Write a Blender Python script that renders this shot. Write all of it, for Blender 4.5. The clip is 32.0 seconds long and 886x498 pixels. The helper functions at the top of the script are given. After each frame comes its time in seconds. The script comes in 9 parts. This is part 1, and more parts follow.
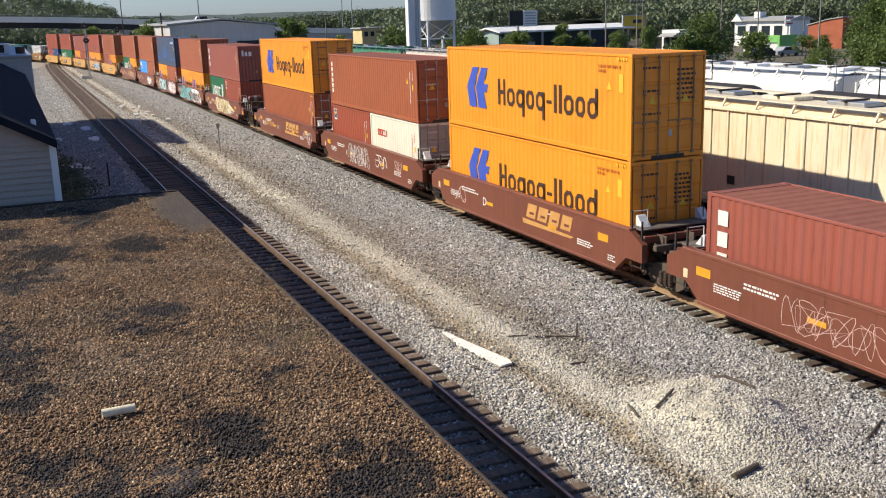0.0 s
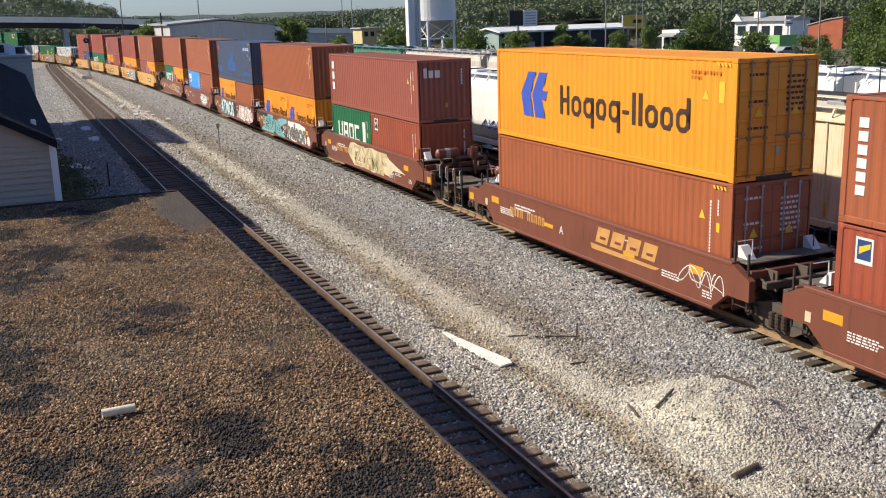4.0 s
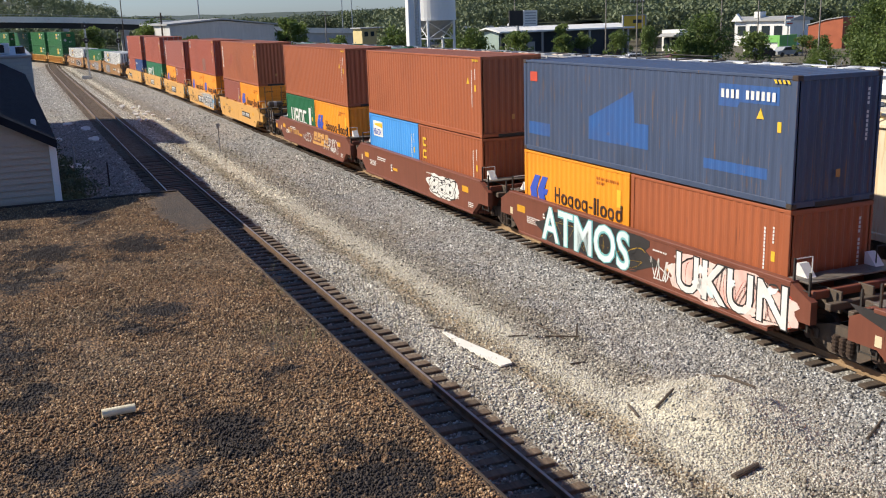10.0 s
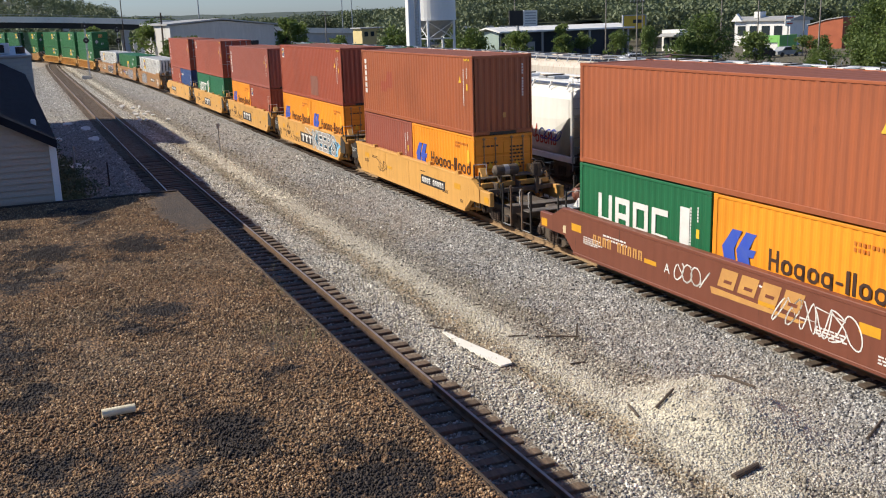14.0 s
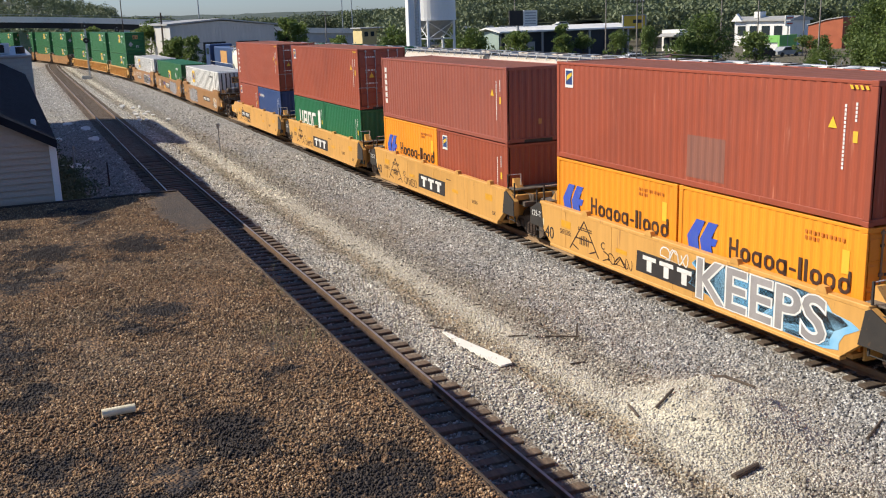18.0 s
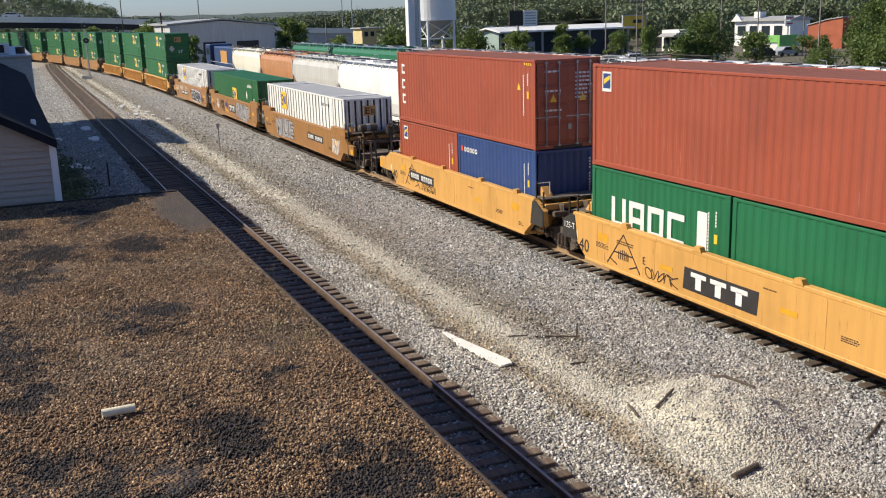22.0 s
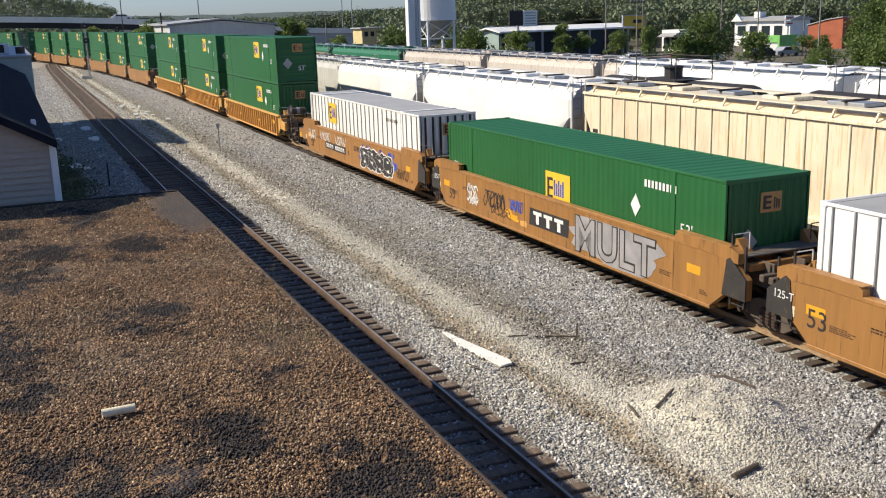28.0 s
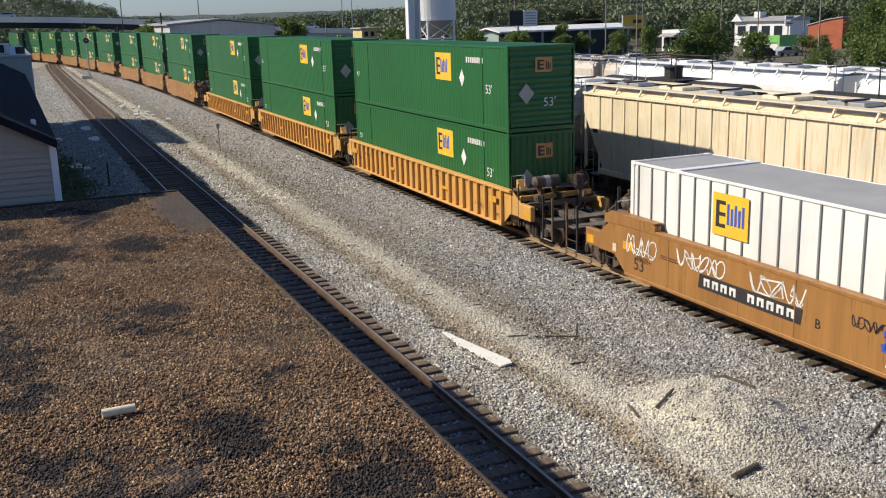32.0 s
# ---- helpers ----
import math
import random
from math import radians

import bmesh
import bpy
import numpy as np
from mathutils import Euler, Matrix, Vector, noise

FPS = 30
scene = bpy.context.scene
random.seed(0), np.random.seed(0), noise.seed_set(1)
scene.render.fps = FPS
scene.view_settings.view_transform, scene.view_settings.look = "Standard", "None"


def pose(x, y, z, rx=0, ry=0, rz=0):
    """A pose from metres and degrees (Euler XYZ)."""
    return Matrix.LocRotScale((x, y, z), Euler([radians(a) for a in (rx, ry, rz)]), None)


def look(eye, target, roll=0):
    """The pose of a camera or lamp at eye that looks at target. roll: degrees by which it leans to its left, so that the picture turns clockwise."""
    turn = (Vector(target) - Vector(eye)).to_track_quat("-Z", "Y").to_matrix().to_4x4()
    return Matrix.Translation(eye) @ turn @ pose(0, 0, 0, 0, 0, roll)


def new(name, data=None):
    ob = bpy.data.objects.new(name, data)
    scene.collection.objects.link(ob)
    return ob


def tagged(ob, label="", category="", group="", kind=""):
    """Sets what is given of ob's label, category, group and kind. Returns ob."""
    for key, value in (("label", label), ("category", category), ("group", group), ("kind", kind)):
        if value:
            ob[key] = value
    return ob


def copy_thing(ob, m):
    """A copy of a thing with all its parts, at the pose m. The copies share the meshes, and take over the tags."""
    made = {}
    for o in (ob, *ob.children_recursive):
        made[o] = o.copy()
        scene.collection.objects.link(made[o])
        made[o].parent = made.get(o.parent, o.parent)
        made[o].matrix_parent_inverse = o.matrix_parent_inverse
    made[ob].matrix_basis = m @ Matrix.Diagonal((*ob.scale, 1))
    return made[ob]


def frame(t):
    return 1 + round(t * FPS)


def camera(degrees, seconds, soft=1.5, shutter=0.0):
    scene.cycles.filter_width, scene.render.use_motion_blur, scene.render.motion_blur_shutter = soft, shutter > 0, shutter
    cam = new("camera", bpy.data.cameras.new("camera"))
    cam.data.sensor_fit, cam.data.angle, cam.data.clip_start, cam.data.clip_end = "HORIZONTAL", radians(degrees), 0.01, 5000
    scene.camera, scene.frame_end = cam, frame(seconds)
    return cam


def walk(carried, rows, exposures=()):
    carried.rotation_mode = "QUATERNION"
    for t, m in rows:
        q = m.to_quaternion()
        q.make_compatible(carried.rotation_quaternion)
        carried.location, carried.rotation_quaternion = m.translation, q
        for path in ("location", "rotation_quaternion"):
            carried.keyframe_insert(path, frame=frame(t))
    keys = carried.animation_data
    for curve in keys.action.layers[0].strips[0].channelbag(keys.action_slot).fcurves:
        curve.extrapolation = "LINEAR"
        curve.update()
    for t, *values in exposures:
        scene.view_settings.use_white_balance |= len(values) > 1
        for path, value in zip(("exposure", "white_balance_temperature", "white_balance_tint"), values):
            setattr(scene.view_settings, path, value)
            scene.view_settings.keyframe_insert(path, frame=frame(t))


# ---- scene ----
# camera: a tripod on an upper floor beside the line
cam = camera(49.1, 32.0, soft=1.1)
EYE = Vector((0.0, 0.0, 7.44))
YAW, PITCH = radians(-23.429), radians(13.584)
FWD = Vector((math.cos(PITCH) * math.cos(YAW), math.cos(PITCH) * math.sin(YAW), -math.sin(PITCH)))
VIEW = look(EYE, EYE + FWD, -1.7956)
# the picture is a little darker at the end, when the pale boxes pass
walk(cam, [(0.0, VIEW), (32.0, VIEW)], [(0.0, 0.50), (1.0, 0.41), (2.0, 0.42), (6.0, 0.52), (8.0, 0.49), (12.0, 0.45), (14.0, 0.42), (18.0, 0.46), (24.0, 0.46), (28.0, 0.48), (29.0, 0.49), (31.0, 0.34), (32.0, 0.32)])

# daylight: late afternoon sun from ahead on the open side, clear sky
SUN_AZ, SUN_EL = math.atan2(4.17, 2.3), math.atan2(3.73, 4.76)
world = bpy.data.worlds.new("sky")
scene.world = world
world.use_nodes = True
wn = world.node_tree
sky = wn.nodes.new("ShaderNodeTexSky")
sky.sky_type, sky.sun_disc = "NISHITA", False
sky.sun_elevation, sky.sun_rotation = SUN_EL, math.pi / 2 - SUN_AZ
sky.altitude, sky.air_density, sky.dust_density, sky.ozone_density = 300, 1.0, 0.7, 5.0
wn.nodes["Background"].inputs["Strength"].default_value = 0.077
tint = wn.nodes.new("ShaderNodeMix")
tint.data_type, tint.blend_type = "RGBA", "MULTIPLY"
tint.inputs[0].default_value, tint.inputs[7].default_value = 1.0, (0.86, 0.96, 1.20, 1)
wn.links.new(sky.outputs["Color"], tint.inputs[6])
wn.links.new(tint.outputs[2], wn.nodes["Background"].inputs["Color"])
sun = new("sun", bpy.data.lights.new("sun", "SUN"))
sun.data.energy, sun.data.angle, sun.data.color = 4.8, radians(0.6), (1.0, 0.91, 0.75)
sun.matrix_world = look((0, 0, 60), Vector((0, 0, 60)) - Vector((2.3, 4.17, 3.73)))


# ---- materials ----
def material(name, col, col2=None, scale=3.0, rough=0.6, metal=0.0, bump=0.0, bscale=40.0, stretch=(1, 1, 1), dirt=None, dirt_at=0.62, fine=0.12, spread=0.0, detail=6.0, dscale=None, scuff=None):
    """Paint, stone or metal: two tones mixed by a broad noise, a fine grain, stains with a shape of their own, and a fine relief."""
    m = bpy.data.materials.new(name)
    m.use_nodes = True
    nt = m.node_tree
    N, K = nt.nodes, nt.links
    bs = N["Principled BSDF"]
    bs.inputs["Roughness"].default_value, bs.inputs["Metallic"].default_value = rough, metal
    tc, oi = N.new("ShaderNodeTexCoord"), N.new("ShaderNodeObjectInfo")
    off = N.new("ShaderNodeVectorMath")
    off.operation = "SCALE"
    off.inputs[0].default_value = (37.0, 53.0, 71.0)
    K.new(oi.outputs["Random"], off.inputs["Scale"])
    add = N.new("ShaderNodeVectorMath")
    K.new(tc.outputs["Object"], add.inputs[0])
    K.new(off.outputs[0], add.inputs[1])
    mp = N.new("ShaderNodeMapping")
    mp.inputs["Scale"].default_value = stretch
    K.new(add.outputs[0], mp.inputs["Vector"])

    def noise_at(sc, det=4.0, rgh=0.55, vec=mp):
        n = N.new("ShaderNodeTexNoise")
        n.inputs["Scale"].default_value, n.inputs["Detail"].default_value, n.inputs["Roughness"].default_value = sc, det, rgh
        K.new(vec.outputs[0], n.inputs["Vector"])
        return n

    def mix(a, b, fac, kind="MIX"):
        x = N.new("ShaderNodeMix")
        x.data_type, x.blend_type = "RGBA", kind
        for sock, val in ((x.inputs[6], a), (x.inputs[7], b), (x.inputs[0], fac)):
            if isinstance(val, bpy.types.NodeSocket):
                K.new(val, sock)
            else:
                sock.default_value = (*val, 1) if isinstance(val, tuple) else val
        return x.outputs[2]

    def ramp(src, lo, hi):
        r = N.new("ShaderNodeMapRange")
        r.inputs[1].default_value, r.inputs[2].default_value = lo, hi
        K.new(src, r.inputs[0])
        return r.outputs[0]

    c = mix(col, col2 or tuple(v * 0.75 for v in col), ramp(noise_at(scale, detail).outputs["Fac"], 0.32, 0.68))
    g = ramp(noise_at(bscale, 3.0, 0.6, add).outputs["Fac"], 0.25, 0.75)
    hi = mix(c, tuple([1 - fine] * 3), 1.0, "MULTIPLY")
    c = mix(hi, c, g)
    if dirt:
        c = mix(c, dirt, ramp(noise_at(dscale or scale * 2.3, 8.0, 0.65).outputs["Fac"], dirt_at, dirt_at + 0.09))
    if scuff:
        sc = noise_at(scale * 9.0, 6.0, 0.7)
        c = mix(c, scuff, ramp(sc.outputs["Fac"], 0.66, 0.80))
        c = mix(c, tuple([0.72] * 3), ramp(noise_at(0.35, 5.0, 0.6, add).outputs["Fac"], 0.50, 0.85), "MULTIPLY")
    if spread:
        hs = N.new("ShaderNodeHueSaturation")
        K.new(c, hs.inputs["Color"])
        v = N.new("ShaderNodeMapRange")
        v.inputs[3].default_value, v.inputs[4].default_value = 1 - spread, 1 + spread
        K.new(oi.outputs["Random"], v.inputs[0])
        K.new(v.outputs[0], hs.inputs["Value"])
        c = hs.outputs[0]
    K.new(c, bs.inputs["Base Color"])
    if bump:
        b = N.new("ShaderNodeBump")
        b.inputs["Strength"].default_value, b.inputs["Distance"].default_value = min(bump, 1.0), 0.02
        K.new(noise_at(bscale, 5.0, 0.6, add).outputs["Fac"], b.inputs["Height"])
        K.new(b.outputs[0], bs.inputs["Normal"])
    return m


def gravel(name, cols, size, bump=0.8, tint=None, patch=0.35, patch_col=(0.1, 0.08, 0.06), dist=0.05):
    """Loose stones: cells of the stones' size, each with its own tone, domed, with broad patches of dust or tar."""
    m = bpy.data.materials.new(name)
    m.use_nodes = True
    nt = m.node_tree
    N, K = nt.nodes, nt.links
    bs = N["Principled BSDF"]
    bs.inputs["Roughness"].default_value = 0.9
    geo = N.new("ShaderNodeNewGeometry")
    wob = N.new("ShaderNodeTexNoise")
    wob.inputs["Scale"].default_value = 0.6 / size
    K.new(geo.outputs["Position"], wob.inputs["Vector"])
    sc = N.new("ShaderNodeVectorMath")
    sc.operation = "MULTIPLY_ADD"
    sc.inputs[1].default_value = (size * 0.9,) * 3
    K.new(wob.outputs["Color"], sc.inputs[0])
    K.new(geo.outputs["Position"], sc.inputs[2])
    v = N.new("ShaderNodeTexVoronoi")
    v.inputs["Scale"].default_value = 1 / size
    K.new(sc.outputs[0], v.inputs["Vector"])
    sep = N.new("ShaderNodeSeparateColor")
    K.new(v.outputs["Color"], sep.inputs[0])
    rp = N.new("ShaderNodeValToRGB")
    rp.color_ramp.elements[0].color, rp.color_ramp.elements[1].color = (*cols[0], 1), (*cols[-1], 1)
    for i, c in enumerate(cols[1:-1]):
        e = rp.color_ramp.elements.new((i + 1) / (len(cols) - 1))
        e.color = (*c, 1)
    K.new(sep.outputs[0], rp.inputs[0])
    big = N.new("ShaderNodeTexNoise")
    big.inputs["Scale"].default_value, big.inputs["Detail"].default_value, big.inputs["Roughness"].default_value = patch, 7.0, 0.62
    K.new(geo.outputs["Position"], big.inputs["Vector"])
    r = N.new("ShaderNodeMapRange")
    r.inputs[1].default_value, r.inputs[2].default_value, r.inputs[4].default_value = 0.5, 0.72, 0.75
    K.new(big.outputs["Fac"], r.inputs[0])
    x = N.new("ShaderNodeMix")
    x.data_type = "RGBA"
    x.inputs[7].default_value = (*patch_col, 1)
    K.new(r.outputs[0], x.inputs[0])
    K.new(rp.outputs[0], x.inputs[6])
    K.new(x.outputs[2], bs.inputs["Base Color"])
    b = N.new("ShaderNodeBump")
    b.inputs["Strength"].default_value, b.inputs["Distance"].default_value = bump, dist
    b.invert = True
    K.new(v.outputs["Distance"], b.inputs["Height"])
    K.new(b.outputs[0], bs.inputs["Normal"])
    return m, (N, K, bs, x, geo)


def glow_free_glass(name, col):
    m = bpy.data.materials.new(name)
    m.use_nodes = True
    bs = m.node_tree.nodes["Principled BSDF"]
    bs.inputs["Base Color"].default_value, bs.inputs["Roughness"].default_value = (*col, 1), 0.06
    return m


STRIPS = ((-14.5, (0.98, 1.0, 1.04)), (-12.5, (0.97, 0.98, 1.01)), (-11.8, (0.86, 0.82, 0.75)), (-11.2, (0.95, 0.91, 0.83)), (-10.8, (1.16, 1.13, 1.03)), (-10.25, (1.16, 1.12, 1.02)), (-9.9, (0.95, 0.88, 0.75)), (-9.5, (0.95, 0.89, 0.77)), (-9.15, (1.34, 1.32, 1.26)), (-8.4, (1.32, 1.31, 1.27)), (-7.9, (1.0, 1.0, 1.0)))


def strip_tones(N, K, geo, colour):
    """The ballast changes along lines beside the tracks: clean stone, trodden earth, spilled limestone."""
    sp = N.new("ShaderNodeSeparateXYZ")
    K.new(geo.outputs["Position"], sp.inputs[0])
    nz = N.new("ShaderNodeTexNoise")
    nz.inputs["Scale"].default_value, nz.inputs["Detail"].default_value, nz.inputs["Roughness"].default_value = 0.9, 7.0, 0.68
    K.new(geo.outputs["Position"], nz.inputs["Vector"])
    wob = N.new("ShaderNodeMath")
    wob.operation = "MULTIPLY_ADD"
    wob.inputs[1].default_value = 2.2
    K.new(nz.outputs["Fac"], wob.inputs[0])
    K.new(sp.outputs[1], wob.inputs[2])
    mr = N.new("ShaderNodeMapRange")
    mr.inputs[1].default_value, mr.inputs[2].default_value = -16 + 1.1, -7 + 1.1
    K.new(wob.outputs[0], mr.inputs[0])
    rp = N.new("ShaderNodeValToRGB")
    els = rp.color_ramp.elements
    for k, (y, c) in enumerate(STRIPS):
        el = els[k] if k < 2 else els.new((y + 16) / 9)
        el.position, el.color = (y + 16) / 9, (*[v / 2 for v in c], 1)
    K.new(mr.outputs[0], rp.inputs[0])
    mul = N.new("ShaderNodeVectorMath")
    mul.operation = "MULTIPLY"
    K.new(colour, mul.inputs[0])
    K.new(rp.outputs[0], mul.inputs[1])
    twice = N.new("ShaderNodeVectorMath")
    twice.operation = "SCALE"
    clump = N.new("ShaderNodeTexNoise")
    clump.inputs["Scale"].default_value, clump.inputs["Detail"].default_value, clump.inputs["Roughness"].default_value = 2.6, 9.0, 0.85
    K.new(geo.outputs["Position"], clump.inputs["Vector"])
    level = N.new("ShaderNodeMapRange")
    level.inputs[1].default_value, level.inputs[2].default_value, level.inputs[3].default_value, level.inputs[4].default_value = 0.34, 0.66, 1.35, 2.6
    K.new(clump.outputs["Fac"], level.inputs[0])
    K.new(level.outputs[0], twice.inputs["Scale"])
    K.new(mul.outputs[0], twice.inputs[0])
    return twice.outputs[0]


RUST = (0.13, 0.045, 0.018)
STREAK = (5.0, 5.0, 0.35)


def paint(name, col, fade=0.82, dirt=RUST, at=0.66, rough=0.5, spread=0.04, pale=0.0):
    return material(name, col, tuple(v * fade + pale for v in col), 0.9, rough, 0.0, 0.06, 60.0, STREAK, dirt, at, 0.07, spread, scuff=tuple(v * 0.45 + 0.01 for v in dirt))


M = {
    "orange": paint("orange_paint", (0.86, 0.31, 0.018), 0.92, (0.35, 0.1, 0.02), 0.7),
    "brown": paint("red_brown_paint", (0.37, 0.103, 0.038), 0.86, (0.20, 0.062, 0.03), 0.61, pale=0.008),
    "red": paint("red_oxide_paint", (0.335, 0.071, 0.033), 0.86, (0.45, 0.15, 0.09), 0.62, pale=0.01),
    "maroon": paint("brick_red_paint", (0.31, 0.080, 0.050), 0.86, (0.19, 0.055, 0.035), 0.61, pale=0.02),
    "green": paint("green_paint", (0.012, 0.14, 0.055), 0.85, (0.03, 0.09, 0.04), 0.68),
    "dark_green": paint("dark_green_paint", (0.014, 0.118, 0.028), 0.88, (0.02, 0.07, 0.03), 0.7),
    "navy": paint("faded_blue_paint", (0.062, 0.088, 0.155), 0.8, (0.16, 0.10, 0.065), 0.585),
    "blue": paint("blue_paint", (0.028, 0.065, 0.20), 0.86),
    "sky_blue": paint("bright_blue_paint", (0.07, 0.33, 0.80), 0.88, (0.1, 0.2, 0.35), 0.7),
    "white": paint("white_paint", (0.80, 0.79, 0.75), 0.93, (0.45, 0.38, 0.3), 0.72),
    "cream": paint("cream_paint", (0.78, 0.75, 0.62), 0.92, (0.5, 0.4, 0.28), 0.7),
    "hopper_cream": paint("cream_hopper_paint", (0.80, 0.70, 0.50), 0.92, (0.69, 0.50, 0.28), 0.53),
    "hopper_brown": paint("rusty_hopper_paint", (0.57, 0.51, 0.43), 0.85, (0.33, 0.16, 0.075), 0.56),
    "hopper_rust": paint("rusted_hopper_paint", (0.50, 0.23, 0.09), 0.75, (0.66, 0.52, 0.36), 0.60),
    "hopper_grey": paint("grimy_pale_hopper_paint", (0.56, 0.55, 0.50), 0.85, (0.36, 0.32, 0.26), 0.58),
    "car_red": paint("freight_car_red_paint", (0.195, 0.063, 0.037), 0.84, (0.07, 0.03, 0.02), 0.62),
    "car_yellow": paint("freight_car_yellow_paint", (0.66, 0.355, 0.095), 0.86, (0.36, 0.175, 0.06), 0.60),
    "car_orange": paint("weathered_orange_paint", (0.36, 0.172, 0.048), 0.74, (0.15, 0.072, 0.03), 0.58),
    "roof_brown": paint("brown_roof_paint", (0.25, 0.083, 0.05), 0.8, rough=0.8),
    "roof_grey": material("grey_roof_sheet", (0.43, 0.42, 0.395), (0.35, 0.345, 0.33), 0.8, 0.55, 0.1, 0.05, 30),
    "galv": material("galvanised_steel", (0.45, 0.46, 0.46), (0.33, 0.34, 0.35), 2.0, 0.5, 0.6, 0.1, 50, dirt=(0.2, 0.12, 0.07), dirt_at=0.66),
    "black": material("black_steel", (0.022, 0.020, 0.019), (0.035, 0.03, 0.026), 3.0, 0.7, 0.0, 0.15, 40, dirt=(0.09, 0.045, 0.02), dirt_at=0.6),
    "steel": material("grimy_cast_steel", (0.085, 0.070, 0.058), (0.13, 0.095, 0.068), 4.0, 0.75, 0.2, 0.3, 50, dirt=(0.14, 0.07, 0.03), dirt_at=0.6),
    "wheel": material("worn_wheel_steel", (0.11, 0.075, 0.055), (0.06, 0.045, 0.04), 5.0, 0.55, 0.5, 0.1, 40),
    "rail": material("rusty_rail_steel", (0.085, 0.054, 0.038), (0.05, 0.033, 0.025), 5.0, 0.75, 0.2, 0.3, 30),
    "rail_mid": material("weathered_rail_steel", (0.19, 0.118, 0.07), (0.11, 0.07, 0.045), 5.0, 0.8, 0.15, 0.3, 30),
    "rail_brown": material("brown_rail_steel", (0.36, 0.25, 0.145), (0.26, 0.165, 0.09), 5.0, 0.85, 0.1, 0.3, 30),
    "railhead": material("worn_rail_head", (0.46, 0.41, 0.36), (0.32, 0.26, 0.21), 2.0, 0.42, 0.6, 0.0, 30),
    "railhead_dull": material("brown_worn_rail_head", (0.40, 0.31, 0.21), (0.30, 0.21, 0.13), 3.0, 0.5, 0.3, 0.0, 30),
    "pale_post": material("grey_post_paint", (0.26, 0.255, 0.25), (0.20, 0.20, 0.195), 2.0, 0.55),
    "dark_grey_spray": material("dark_grey_spray_paint", (0.20, 0.185, 0.17), (0.15, 0.14, 0.13), 2.0, 0.6),
    # lighter copy of the tie timber: sunlight on the far ties put into colour
    "tie_far": material("sunlit_far_timber", (0.24, 0.18, 0.125), (0.13, 0.095, 0.068), 2.0, 0.9, 0.0, 0.5, 22, (0.6, 8, 8), (0.30, 0.25, 0.19), 0.6, 0.2),
    "tread": material("dirty_tread_plate", (0.21, 0.185, 0.16), (0.13, 0.11, 0.092), 3.0, 0.6, 0.3, 0.2, 60, dirt=(0.10, 0.055, 0.03), dirt_at=0.58),
    "tie_dark": material("dark_creosoted_timber", (0.115, 0.082, 0.058), (0.065, 0.047, 0.035), 2.0, 0.9, 0.0, 0.7, 22, (0.6, 8, 8), (0.15, 0.12, 0.09), 0.66, 0.25, 0.25),
    "tie": material("creosoted_timber", (0.19, 0.132, 0.088), (0.10, 0.07, 0.05), 2.0, 0.9, 0.0, 0.7, 22, (0.6, 8, 8), (0.17, 0.14, 0.11), 0.62, 0.25, 0.25),
    "tar": material("weathered_roof_tar", (0.040, 0.034, 0.032), (0.022, 0.019, 0.018), 2.0, 0.85, bump=0.5, bscale=30, dirt=(0.10, 0.065, 0.04), dirt_at=0.60, dscale=12.0),
    "mark_white": material("white_stencil_paint", (0.78, 0.77, 0.74), (0.66, 0.65, 0.62), 3.0, 0.6),
    "mark_black": material("black_stencil_paint", (0.022, 0.02, 0.02), (0.035, 0.03, 0.03), 3.0, 0.6),
    "mark_brown": material("dark_brown_lettering_paint", (0.045, 0.02, 0.012), (0.06, 0.03, 0.02), 3.0, 0.6),
    "mark_blue": material("blue_emblem_paint", (0.03, 0.08, 0.50), (0.05, 0.1, 0.45), 3.0, 0.6),
    "mark_red": material("red_lettering_paint", (0.62, 0.07, 0.03), (0.5, 0.07, 0.04), 3.0, 0.6),
    "mark_amber": material("amber_reflector_sheet", (0.72, 0.36, 0.018), (0.62, 0.30, 0.02), 3.0, 0.5),
    "mark_rust": material("faded_red_stencil_paint", (0.50, 0.15, 0.02), (0.58, 0.19, 0.02), 3.0, 0.6),
    "mark_yellow": material("yellow_panel_paint", (0.82, 0.52, 0.03), (0.72, 0.45, 0.04), 3.0, 0.55),
    "mark_gold": material("faded_gold_lettering_paint", (0.60, 0.32, 0.09), (0.5, 0.25, 0.08), 3.0, 0.6),
    "mark_grey": material("grey_spray_paint", (0.35, 0.33, 0.33), (0.25, 0.24, 0.24), 2.0, 0.6),
    "mark_teal": material("teal_spray_paint", (0.10, 0.36, 0.40), (0.22, 0.5, 0.5), 1.5, 0.6),
    "mark_pink": material("pale_pink_spray_paint", (0.72, 0.42, 0.36), (0.8, 0.66, 0.6), 1.5, 0.6),
    "mark_cream": material("cream_spray_paint", (0.72, 0.62, 0.42), (0.6, 0.48, 0.3), 1.5, 0.6),
    "mark_olive": material("olive_spray_paint", (0.30, 0.27, 0.12), (0.42, 0.36, 0.2), 1.5, 0.6),
    "mark_khaki": material("pale_khaki_spray_paint", (0.52, 0.46, 0.25), (0.40, 0.30, 0.14), 2.5, 0.6, dirt=(0.22, 0.10, 0.04), dirt_at=0.58),
    "car_brown2": material("dark_brown_spray_paint", (0.10, 0.05, 0.03), (0.07, 0.04, 0.03), 1.5, 0.6),
    "mark_pale": material("pale_spray_paint", (0.74, 0.78, 0.77), (0.5, 0.66, 0.68), 1.0, 0.6),
    "mark_cyan": material("light_blue_spray_paint", (0.12, 0.42, 0.72), (0.3, 0.55, 0.75), 1.5, 0.6),
}


